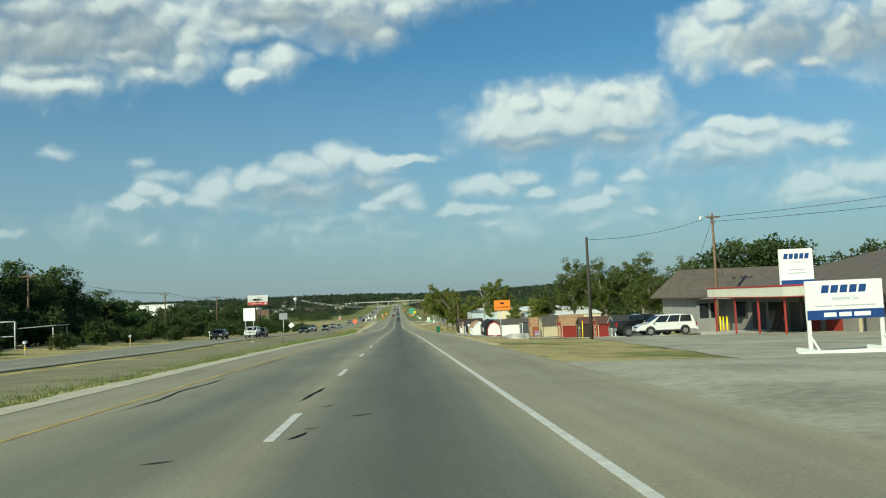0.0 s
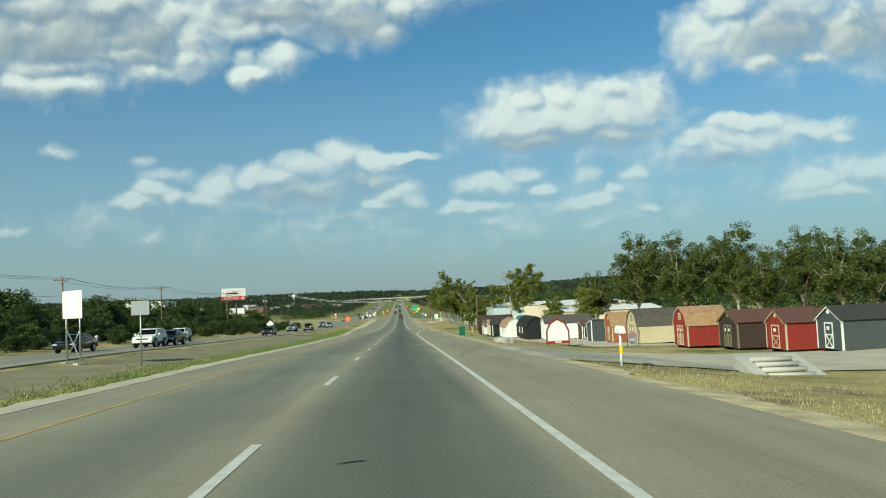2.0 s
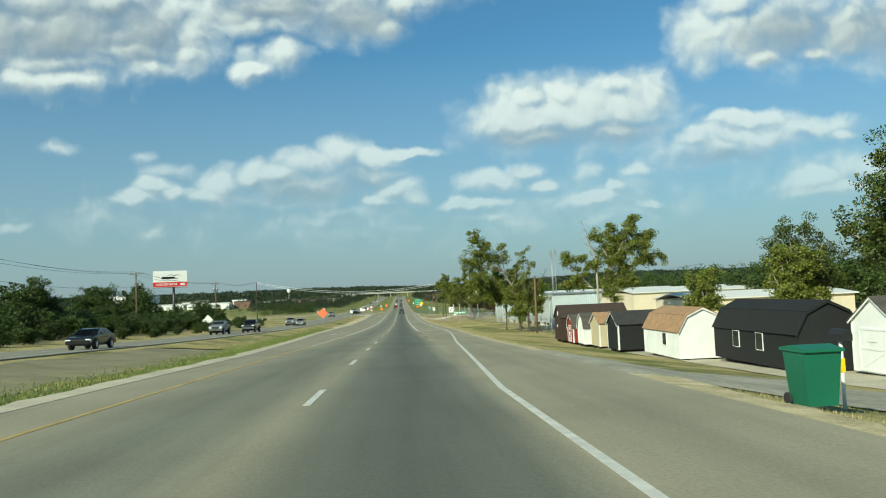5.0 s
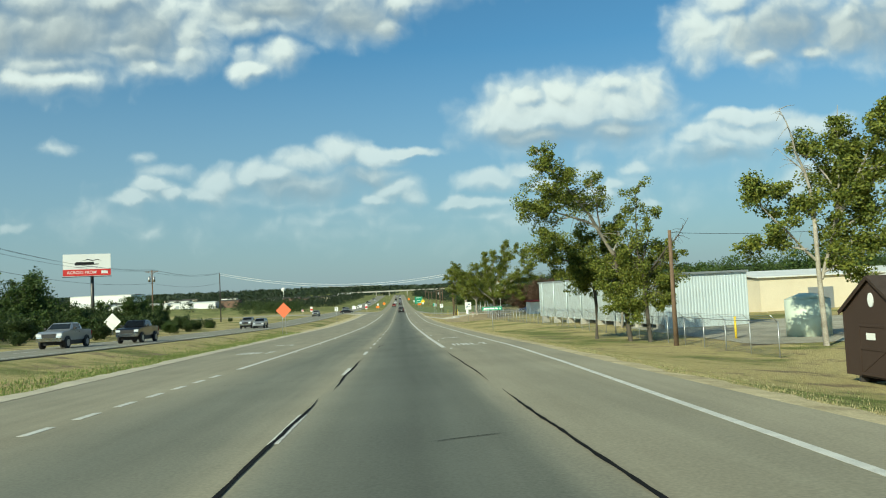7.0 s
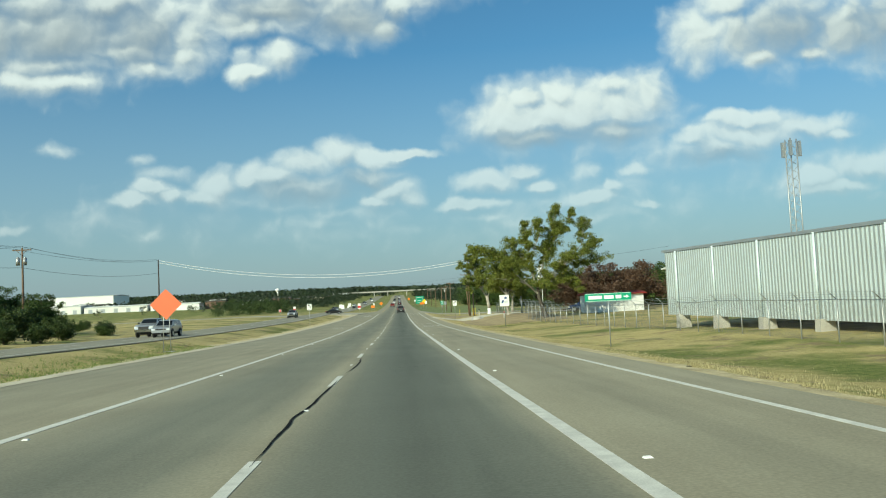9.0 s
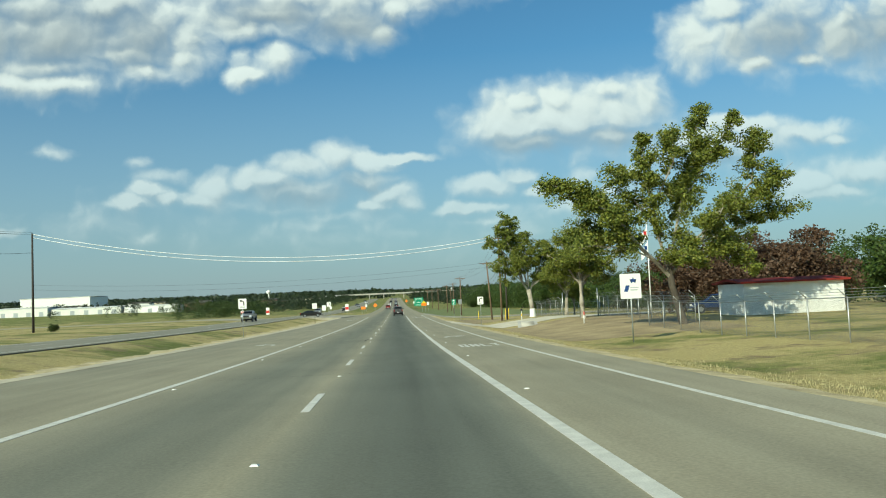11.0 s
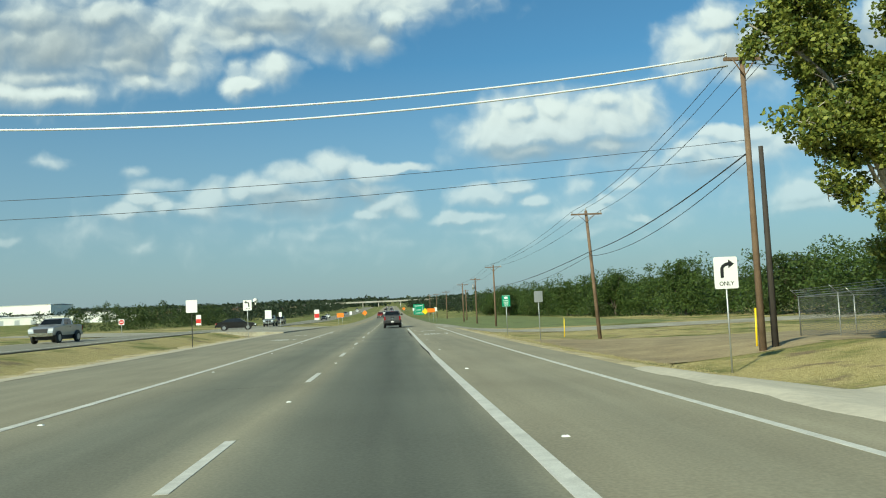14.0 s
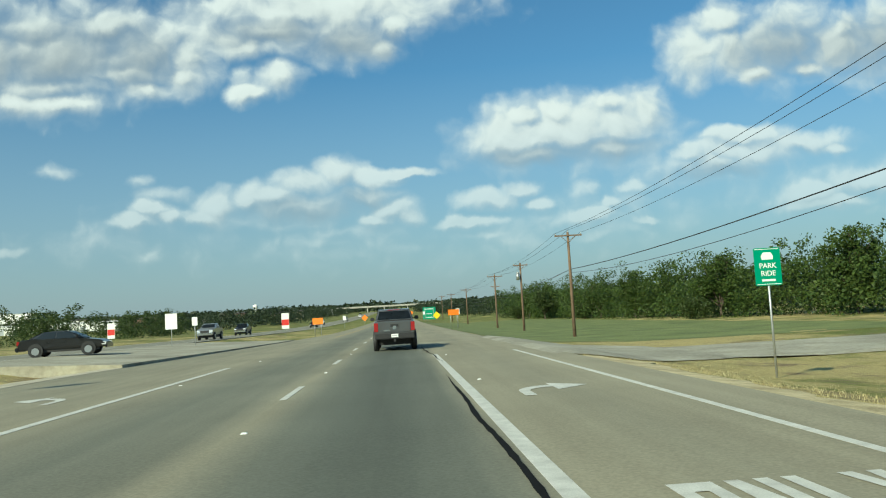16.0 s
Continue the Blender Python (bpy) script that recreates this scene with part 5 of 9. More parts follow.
# hedgerow and woodland kinds, planted many times
oak = make_tree("dark green live oak in the roadside thicket", 8.0, 3.6, 0.26, 31, fork=0.18, limbs=12, twigs=6, per=46, leaf=0.28, clump=0.95, bark=DARK_BARK, leaves=LEAF_DARK, low=0.0, group="thicket trees")
elm = make_tree("mid-green cedar elm in the roadside thicket", 9.0, 3.2, 0.24, 32, fork=0.16, limbs=12, twigs=6, per=46, leaf=0.28, clump=0.9, bark=DARK_BARK, leaves=LEAF_MID, low=0.0, group="thicket trees")
fine_oak = make_tree("tall full-crowned green oak on the thicket edge", 9.4, 3.9, 0.26, 36, fork=0.16, limbs=14, twigs=7, per=56, leaf=0.26, clump=0.85, bark=DARK_BARK, leaves=LEAF_MID, low=0.0, group="thicket trees")
far_oak = make_tree("dark green oak deep in the wood", 8.0, 3.6, 0.26, 31, fork=0.18, limbs=10, twigs=5, per=20, leaf=0.46, clump=1.05, bark=DARK_BARK, leaves=LEAF_DARK, low=0.0, group="woodland trees")
far_elm = make_tree("mid-green elm deep in the wood", 9.0, 3.2, 0.24, 32, fork=0.16, limbs=10, twigs=5, per=20, leaf=0.46, clump=1.0, bark=DARK_BARK, leaves=LEAF_MID, low=0.0, group="woodland trees")
bush = make_tree("low dark green scrub bush", 3.4, 2.2, 0.10, 33, fork=0.08, limbs=10, twigs=5, per=36, leaf=0.24, clump=0.75, bark=DARK_BARK, leaves=LEAF_DARK, low=0.0, name="bush", category="bush", group="scrub bushes")
light_bush = make_tree("low bright green scrub bush", 3.0, 2.0, 0.09, 34, fork=0.08, limbs=10, twigs=5, per=36, leaf=0.24, clump=0.7, bark=DARK_BARK, leaves=LEAF_MID, low=0.0, name="bush", category="bush", group="scrub bushes")
brown = make_tree("browned copper-leaved tree behind the fence", 6.0, 4.6, 0.24, 35, fork=0.15, limbs=13, twigs=6, per=70, leaf=0.22, clump=0.9, bark=DARK_BARK, leaves=LEAF_BROWN, low=0.0)
plant(brown, 36.0, 366.5, 0, 1.25)
plant_copy(brown, 41.0, 364, 70, 1.25)
plant_copy(brown, 31.0, 369, 200, 1.1)
plant(far_oak, -60, 70, 0, 1.3)
plant(far_elm, -62, 110, 0, 1.3)
plant(oak, -54, 62, 0, 1.35)
plant(elm, -56, 80, 0, 1.3)
plant(fine_oak, -52.5, 93, 30, 1.2)
plant(bush, -47, 122, 0, 1.1)
plant(light_bush, -46.5, 146, 0, 1.5)
rnd = random.Random(5)
for y in range(20, 348, 7):
    tall = 1.24 if y < 150 else (0.95 if y < 270 else 0.74)
    for x0, k in ((-50.5, 0.9), (-57, 1.1)):
        x = x0 + rnd.uniform(-2.5, 1.5)
        plant_copy(rnd.choice((fine_oak, elm, oak) if x0 > -52 and y < 300 else (far_elm, far_oak)), x, y + rnd.uniform(-3, 3), rnd.uniform(0, 360), tall * k * rnd.uniform(0.62, 1.12))
    plant_copy(rnd.choice((bush, light_bush, bush)), -47.0 + rnd.uniform(-1.5, 1.6), y + rnd.uniform(-3, 3), rnd.uniform(0, 360), rnd.uniform(0.8, 1.5))
for x, y, s in ((-52.5, 105, 1.2), (-52, 112, 1.22), (-53, 120, 1.1), (-52, 128, 1.26), (-51.5, 137, 0.9), (-51, 146, 0.95)):
    plant_copy(fine_oak, x, y, rnd.uniform(0, 360), s)
for x, y, s in ((-50, 338, 0.68), (-51.5, 346, 0.72), (-49.5, 354, 0.62), (-54, 361, 0.66), (-47.5, 349, 0.45), (-58, 368, 0.5)):
    plant_copy(fine_oak, x, y, rnd.uniform(0, 360), s)
for x, y, s in ((-60, 318, 1.38), (-66, 313, 1.35), (-55, 306, 1.1), (-63, 300, 1.2)):
    plant_copy(elm, x, y, rnd.uniform(0, 360), s)
for x, y, s in ((-52, 372, 0.5), (-60, 395, 0.6), (-44, 398, 0.35)):
    plant_copy(rnd.choice((bush, light_bush)), x, y, rnd.uniform(0, 360), s)
# low scrub rows added to stand in for the dark shade under the thicket
for y in range(52, 344, 8):
    for x0, k in ((-34.5, 0.55), (-40.5, 0.85)):
        plant_copy(rnd.choice((bush, light_bush, bush)), x0 + rnd.uniform(-2.2, 2.2), y + rnd.uniform(-3.5, 3.5), rnd.uniform(0, 360), k * rnd.uniform(0.7, 1.25))
# trees behind the shop
for x, y, s in ((42, 93, 1.4), (46.5, 95, 1.55), (51, 97, 1.5), (57, 97, 1.25), (63, 95, 1.4), (70, 92, 1.3)):
    plant_copy(oak, x, y, rnd.uniform(0, 360), s)
# the wood on the far side of the fields to the right
for k in range(9):
    y = 425 + k * 28.0 + rnd.uniform(-2, 2)
    x = lerp(y, ((425, 62), (470, 60), (520, 52), (580, 44), (700, 36))) + rnd.uniform(-3, 6)
    plant_copy(rnd.choice((fine_oak, elm, oak)), x, y, rnd.uniform(0, 360), rnd.uniform(0.85, 1.25))
    if k % 2 == 0:
        plant_copy(rnd.choice((bush, light_bush)), x - rnd.uniform(3, 6), y, rnd.uniform(0, 360), rnd.uniform(0.8, 1.6))
for k in range(24):
    y = 255 + k * 7.4 + rnd.uniform(-2, 2)
    x = lerp(y, ((255, 76), (330, 62), (430, 56))) + rnd.uniform(-4, 8)
    plant_copy(rnd.choice((far_oak, far_elm)), x, y, rnd.uniform(0, 360), rnd.uniform(0.8, 1.15))


def woods(name, spots, label, leaves, per=70, leaf=1.1, tall=8.0, wide=4.0, seed=1):
    """Far woodland: crowns of large leaf clumps in one mesh, too many and too far to count."""
    rng = random.Random(seed)
    centres, radii = [], []
    for x, y in spots:
        h = tall * rng.uniform(0.7, 1.2)
        z = ground_z(x, y)
        for k in range(7):
            u = rng.random()
            centres.append((x + rng.gauss(0, wide * 0.4), y + rng.gauss(0, wide * 0.4), z + h * (0.05 + 0.84 * u)))
            radii.append(wide * (0.62 - 0.3 * u) * rng.uniform(0.7, 1.2))
    me = leaf_cloud(name, centres, radii, per // 7, leaf, seed, corners=3)
    me.materials.append(leaves)
    return tagged(new(name, me), label, "woodland", kind="stuff")


rnd = random.Random(8)
spots = [(-61 - abs(rnd.gauss(0, 9)), y) for y in [rnd.uniform(18, 344) for _ in range(215)]]
woods("woodland", [p for p in spots if p[1] < 130], "dense dark green thicket behind the first trees", LEAF_MID, 175, 0.52, 9.0, 4.2, 21)
woods("woodland", [p for p in spots if p[1] >= 130], "dense dark green scrub behind the first trees", LEAF_DARK, 175, 0.52, 6.6, 3.8, 22)
spots = [(lerp(y, ((255, 78), (330, 64), (425, 60), (470, 58), (520, 52), (580, 44), (700, 36))) + abs(rnd.gauss(0, 6)), y) for y in [rnd.uniform(255, 690) for _ in range(560)]]
woods("woodland", spots, "dense green edge of the wood beyond the field", LEAF_MID, 350, 0.36, 9.6, 4.4, 23)
spots = [(rnd.uniform(64, 150) + max(0, y - 500) * -0.02, y) for y in [rnd.uniform(110, 470) for _ in range(420)] if True]
woods("woodland", [(x + (14 if y < 255 else 0), y) for x, y in spots], "dense green woodland beyond the yards", LEAF_DARK, 112, 0.75, 8.0, 4.0, 2)
spots = [(lerp(y, ((470, 68), (600, 50), (900, 26), (1250, 19))) + abs(rnd.gauss(0, 32)), y) for y in [rnd.uniform(470, 1250) for _ in range(460)]]
woods("woodland", spots, "dark green woodland along the highway's rise", LEAF_FAR_HAZED, 140, 0.7, 8.0, 4.2, 3)
spots = [(-lerp(y, ((640, 44), (800, 40), (1250, 42))) - abs(rnd.gauss(0, 45)), y) for y in [rnd.uniform(690, 1250) for _ in range(330)]]
woods("woodland", spots, "green woodland beyond the opposite carriageway", LEAF_FAR_HAZED, 154, 0.65, 7.0, 4.2, 4)
spots = [(rnd.uniform(-420, -80), rnd.uniform(340, 1300)) for _ in range(240)]
woods("woodland", [(x, y) for x, y in spots if x < -90 - (0 if y > 760 else 130) and (y > 926 or x > -0.15 * y)], "scattered trees among distant buildings", LEAF_FAR_HAZED, 196, 0.8, 5.5, 2.8, 5)
spots = [(rnd.uniform(-330, -62), rnd.uniform(640, 1290)) for _ in range(420)]
spots = [p for p in spots if (p[1] > 700 or p[0] > -80) and (p[1] > 926 or p[0] > -0.15 * p[1])] 
woods("woodland", spots, "dark green woodland across the valley", LEAF_FAR_HAZED, 168, 0.8, 7.0, 3.8, 24)
woods("woodland", [(rnd.uniform(-74, -50), rnd.uniform(545, 645)) for _ in range(44)], "clump of dark trees beyond the opposite carriageway", LEAF_DARK, 420, 0.36, 6.6, 3.8, 26)
spots = [(rnd.uniform(-700, 600), rnd.uniform(1285, 1760)) for _ in range(900)]
woods("woodland", [p for p in spots if abs(p[0] + 2) > 42], "dark wooded slope below the horizon", LEAF_FAR_HAZED, 56, 2.2, 9.0, 9.0, 25)
spots = [(-1500 + 3000 * rnd.random(), rnd.uniform(1320, 3300)) for _ in range(3400)]
woods("woodland", [p for p in spots if abs(p[0]) > 10], "hazy wooded hills on the horizon", LEAF_FAR_HAZED, 35, 4.5, 10.0, 18.0, 6)
spots = [(s * (60 + 700 * rnd.random() ** 1.3), rnd.uniform(700, 1340)) for s in (-1, 1) for _ in range(450)]
woods("woodland", [p for p in spots if p[0] > 0 or (p[0] < -240 and p[1] > 926)], "broken woodland on the valley sides", LEAF_FAR_HAZED, 42, 1.8, 8.0, 7.0, 9)
spots = [(-1700 + 3400 * rnd.random(), rnd.uniform(3300, 3700)) for _ in range(900)]
woods("woodland", spots, "wooded ridge on the horizon", LEAF_FAR_HAZED, 35, 7.0, 14.0, 24.0, 7)


def tufts(name, count, place, size, mat, label, seed):
    """Loose grass: short blades in one mesh, over a stretch of verge."""
    rng = np.random.RandomState(seed)
    v = []
    for _ in range(count):
        x, y = place(rng)
        z = ground_z(x, y)
        for _ in range(3):
            a = rng.uniform(0, math.tau)
            h, w = size * rng.uniform(0.5, 1.3), size * 0.16
            dx, dy = math.cos(a), math.sin(a)
            px, py = x + rng.normal(0, 0.07), y + rng.normal(0, 0.07)
            v += [(px - dy * w, py + dx * w, z - 0.02), (px + dy * w, py - dx * w, z - 0.02), (px + dx * h * 0.45, py + dy * h * 0.45, z + h)]
    me = bpy.data.meshes.new(name)
    me.from_pydata(v, [], [(i, i + 1, i + 2) for i in range(0, len(v), 3)])
    me.materials.append(mat)
    return tagged(new(name, me), label, "grass", kind="stuff")


def on_right(rng):
    y = rng.uniform(48, 460) ** 1.0
    e = lerp(y, RIGHT_EDGE) + 0.5
    return e + abs(rng.normal(0, 2.2)), y


def on_left(rng):
    y = rng.uniform(6, 452)
    return lerp(y, LEFT_EDGE) - 0.45 - abs(rng.normal(0, 0.9)), y


tufts("grass_tufts", 34000, on_right, 0.055, GRASS_BLADE, "dry straw grass blades along the shoulder", 1)
tufts("grass_tufts", 30000, on_left, 0.085, GRASS_BLADE, "dry straw grass blades along the median", 2)
tufts("grass_tufts", 24000, lambda r: (lambda y: (lerp(y, LEFT_EDGE) - 1.5 - abs(r.normal(0, 1.7)) - 0.9 * wavy(y * 0.7, 11), y))(r.uniform(20, 300)), 0.115, GREEN_BLADE, "green weeds and grass in the median", 3)
tufts("grass_tufts", 5000, lambda r: (9.2 + abs(r.normal(0, 2.6)), r.uniform(98, 250)), 0.05, GREEN_BLADE, "short green grass on the verge", 4)

# ---- signs ----
def post(bm, x, z0, z1, r=0.035):
    rod(bm, (x, 0, z0), (x, 0, z1), r, r, 8)


def panel_thing(name, label, category, x, y, width, z_low, z_high, face, posts=(0.0,), turn=0.0, round_r=0.05, group="", back=None, post_mat=None, post_r=0.03):
    """A road sign: posts down to the land, a thin panel with rounded corners that faces the traffic."""
    z0 = ground_z(x, y)
    t = thing(name, label, category, x, y, z0, turn, group)
    for px in posts:
        bm = bmesh.new()
        rod(bm, (px, 0.03, -0.3), (px, 0.03, z_high - z0 - 0.1), post_r, post_r, 8)
        part("post", bm, post_mat or STEEL, t)
    w, lo, hi, r = width / 2, z_low - z0, z_high - z0, round_r
    o = []
    for cx, cz, a0 in ((w - r, hi - r, 0), (-w + r, hi - r, 90), (-w + r, lo + r, 180), (w - r, lo + r, 270)):
        o += [(cx + r * math.cos(radians(a0 + d)), cz + r * math.sin(radians(a0 + d))) for d in (0, 30, 60, 90)]
    bm = bmesh.new()
    slab(bm, o, "y", -0.012, 0.0)
    p = part("panel", bm, face, t)
    bm = bmesh.new()
    slab(bm, [(a * 0.985, (b - (lo + hi) / 2) * 0.985 + (lo + hi) / 2) for a, b in o], "y", 0.001, 0.012)
    part("backing", bm, back or SIGN_BACK, t)
    return t, p, lo, hi


def text_on(p, text, height, cx, cz, mat, y=-0.016):
    """Letters that stand on a panel and face the traffic."""
    ob = lettering(text, height, mat, p)
    ob.matrix_parent_inverse = Matrix()
    ob.matrix_basis = pose(cx, y, cz, 90, 0, 0)
    return ob


def figure(p, outline, mat, name="symbol", y=-0.017):
    bm = bmesh.new()
    slab(bm, outline, "y", y, y + 0.004)
    bmesh.ops.triangulate(bm, faces=[f for f in bm.faces if len(f.verts) > 4])
    return part(name, bm, mat, p)


def bent_arrow(p, cx, cz, s, side, mat=None):
    """A turn arrow symbol of size s that bends to one side (1: right)."""
    arc = [(cx + side * s * (-0.35 + 0.55 * (1 - math.cos(a))), cz + s * (0.0 + 0.45 * math.sin(a))) for a in [radians(18 * k) for k in range(6)]]
    inn = [(cx + side * s * (-0.15 + 0.35 * (1 - math.cos(a))), cz + s * (0.0 + 0.25 * math.sin(a))) for a in [radians(18 * k) for k in range(6)]]
    figure(p, [(cx - side * s * 0.35, cz - s * 0.5)] + arc + inn[::-1] + [(cx - side * s * 0.15, cz - s * 0.5)], mat or INK)
    figure(p, [(cx + side * s * 0.18, cz + s * 0.08), (cx + side * s * 0.18, cz + s * 0.62), (cx + side * s * 0.55, cz + s * 0.35)], mat or INK)


t, p, lo, hi = panel_thing("road_work_sign", "bright orange rectangular road work sign on a thin post", "road sign", 9.72, 60.2, 1.24, 0.43, 1.19, SIGN_ORANGE, (-0.15,), post_r=0.04)
bars(p, "worn_mark", INK, ((-0.16, 0.14, hi - 0.30, hi - 0.16),), "y", -0.017)
text_on(p, "ROAD WORK", 0.125, 0, lo + 0.22, INK)
t, p, lo, hi = panel_thing("roadside_board", "plain white board on two braced posts in the median", "sign board", -16.25, 96.8, 2.3, -0.16, 1.37, SIGN_WHITE, (-0.8, 0.8), -43, post_r=0.05, back=SIGN_WHITE)
bm = bmesh.new()
rod(bm, (-0.8, 0.03, 0.25), (0.8, 0.03, 1.9), 0.03)
rod(bm, (0.8, 0.05, 0.25), (-0.8, 0.05, 1.9), 0.03)
part("brace", bm, STEEL, t)
for px in (-0.8, 0.8):
    bm = bmesh.new()
    box(bm, px - 0.3, px + 0.3, -0.25, 0.3, -0.15, 0.10)
    part("footing", bm, CONCRETE, t)
panel_thing("back_of_sign", "pale grey back of a square road sign on one post", "road sign", -11.86, 94.6, 0.95, -0.13, 0.62, SIGN_BACK, (0.0,), post_r=0.04)


def diamond(name, label, x, y, half, z_mid, face, turn, mat_post, legs=False, symbol=False):
    z0 = ground_z(x, y)
    t = thing(name, label, "road sign", x, y, z0, turn)
    m = z_mid - z0
    bm = bmesh.new()
    slab(bm, ((half, m), (half * 0.08, m + half * 0.95), (0, m + half), (-half * 0.08, m + half * 0.95), (-half, m), (0, m - half)), "y", -0.012, 0.0)
    p = part("panel", bm, face, t)
    for px in ((-0.25, 0.25) if legs else (0.0,)):
        bm = bmesh.new()
        rod(bm, (px, 0.04, -0.2), (px * 0.6, 0.04, m + half * 0.5), 0.03)
        part("post", bm, mat_post, t)
    if legs:
        bm = bmesh.new()
        rod(bm, (-0.5, -0.4, 0.03), (0.5, 0.45, 0.03), 0.03)
        rod(bm, (-0.5, 0.45, 0.03), (0.5, -0.4, 0.03), 0.03)
        part("stand", bm, mat_post, t)
    return t, p


diamond("warning_sign", "white diamond-shaped road sign on a post by the thicket", -37.4, 292.6, 1.15, -5.75, SIGN_WHITE, 0, STEEL)
diamond("work_zone_sign", "orange fabric diamond road work sign on a folding stand", -14.0, 290.2, 1.02, -5.25, DIAMOND_ORANGE, 8, STEEL, True)
t, p, lo, hi = panel_thing("street_name_sign", "long green street name sign with white border on a post", "road sign", 12.64, 277.5, 2.42, -6.26, -5.82, SIGN_GREEN, (0.0,), -20, post_r=0.035)
m = (lo + hi) / 2
bars(p, "name_bar", SIGN_WHITE, ((-1.02, -0.30, m - 0.09, m + 0.09), (-0.20, 0.30, m - 0.09, m + 0.09), (0.40, 0.70, m - 0.09, m + 0.09)), "y", -0.017)
bars(p, "border", SIGN_WHITE, ((-1.17, 1.17, hi - 0.035, hi - 0.02), (-1.17, 1.17, lo + 0.02, lo + 0.035)), "y", -0.017)
figure(p, ((0.82, m - 0.03), (0.96, m - 0.03), (0.96, m - 0.09), (1.10, m), (0.96, m + 0.09), (0.96, m + 0.03), (0.82, m + 0.03)), SIGN_WHITE)
t, p, lo, hi = panel_thing("yard_sign", "white sign with a blue star and slanted blue bar", "sign", 14.57, 333.0, 1.18, -7.30, -5.92, SIGN_WHITE, (0.0,), post_r=0.04)
m = (lo + hi) / 2
figure(p, ((-0.38, m - 0.30), (-0.16, m - 0.30), (-0.05, m + 0.05), (-0.27, m + 0.05)), SIGN_BLUE)
figure(p, [(0.16 + (0.20 if k % 2 == 0 else 0.08) * math.sin(k * math.pi / 5), m + 0.32 + (0.20 if k % 2 == 0 else 0.08) * math.cos(k * math.pi / 5)) for k in range(10)], SIGN_BLUE, "star")
bars(p, "text_bar", GREY_INK, ((-0.02, 0.45, m - 0.12, m - 0.05), (-0.02, 0.40, m - 0.25, m - 0.18)), "y", -0.017)
for x, y, zl, zh, side in ((-13.08, 366.3, -7.0, -6.02, -1), (12.66, 393.3, -7.88, -6.86, 1), (-11.30, 442.5, -7.55, -6.6, -1)):
    t, p, lo, hi = panel_thing("turn_sign", "white turn-only sign with a bent black arrow", "road sign", x, y, 0.78, zl, zh, SIGN_WHITE, (0.0,), group="turn signs")
    bent_arrow(p, 0, (lo + hi) / 2 + 0.10, 0.52, side)
    text_on(p, "ONLY", 0.13, 0, lo + 0.16, INK)
t, p, lo, hi = panel_thing("park_and_ride_sign", "green park and ride sign with white letters on a post", "road sign", 12.83, 443.25, 0.78, -8.26, -7.18, SIGN_GREEN, (0.0,), post_r=0.035)
text_on(p, "PARK", 0.15, 0, lo + 0.56, SIGN_WHITE)
text_on(p, "RIDE", 0.15, 0, lo + 0.34, SIGN_WHITE)
figure(p, ((-0.16, lo + 0.74), (0.16, lo + 0.74), (0.18, lo + 0.84), (0.11, lo + 0.95), (-0.11, lo + 0.95), (-0.18, lo + 0.84)), SIGN_WHITE)
bars(p, "arrow_bar", SIGN_WHITE, ((-0.2, 0.2, lo + 0.12, lo + 0.18),), "y", -0.017)
bars(p, "border", SIGN_WHITE, ((-0.35, 0.35, hi - 0.045, hi - 0.03), (-0.35, 0.35, lo + 0.03, lo + 0.045)), "y", -0.017)
panel_thing("back_of_sign", "grey aluminium back of a road sign on a steel post", "road sign", 12.6, 425.4, 0.62, -8.0, -7.2, SIGN_BACK, (0.0,))
t, p, lo, hi = panel_thing("back_of_sign", "pale back of a median road sign on a rusty post", "road sign", -12.4, 426.6, 0.80, -7.65, -6.74, SIGN_WHITE, (0.0,), post_mat=DARK_POLE)
t, p, lo, hi = panel_thing("median_sign", "white panel sign on a post in the median", "road sign", -16.2, 486.4, 0.95, -8.6, -7.33, SIGN_WHITE, (0.0,))
panel_thing("small_sign", "small white road sign on a thin post", "road sign", -14.6, 487.5, 0.45, -8.4, -7.7, SIGN_WHITE, (0.0,))
for x, y in ((-37.3, 532.3), (-13.2, 529.7)):
    z = road_z(y)
    t, p, lo, hi = panel_thing("wrong_way_sign", "white sign with a broad red band on a post", "road sign", x, y, 1.0, z + 1.0, z + 3.1, SIGN_WHITE, (0.0,))
    bars(p, "red_band", SIGN_RED, ((-0.48, 0.48, lo + 0.45, lo + 1.25),), "y", -0.017)
panel_thing("work_sign", "low orange work zone sign in the median", "road sign", -7.9, 520.6, 1.3, -9.1, -8.3, SIGN_ORANGE, (-0.4, 0.4))
panel_thing("work_zone_sign", "tilted orange rectangular road work sign on the far verge", "road sign", 10.4, 538.7, 1.7, -9.0, -8.15, SIGN_ORANGE, (-0.5, 0.5), 12)
t, p, lo, hi = panel_thing("guide_sign", "large green highway guide sign with white marks", "road sign", 15.2, 755, 5.4, -11.2, -6.0, SIGN_GREEN, (-1.8, 1.8), post_r=0.12)
bars(p, "text_bar", SIGN_WHITE, ((-1.7, 1.5, hi - 0.9, hi - 0.62), (-1.6, 1.6, lo + 0.8, lo + 1.05), (-1.2, 1.0, lo + 2.3, lo + 2.55)), "y", -0.03)
diamond("warning_sign", "yellow diamond warning sign on the far verge", 18.0, 750, 1.6, -9.6, SIGN_YELLOW, 0, STEEL)
for x, y in ((12.6, 560), (-10, 600), (10.5, 680)):
    panel_thing("small_sign", "small white road sign on a thin post", "road sign", x, y, 0.7, road_z(y) + 1.6, road_z(y) + 2.6, SIGN_WHITE, (0.0,), group="far road signs")
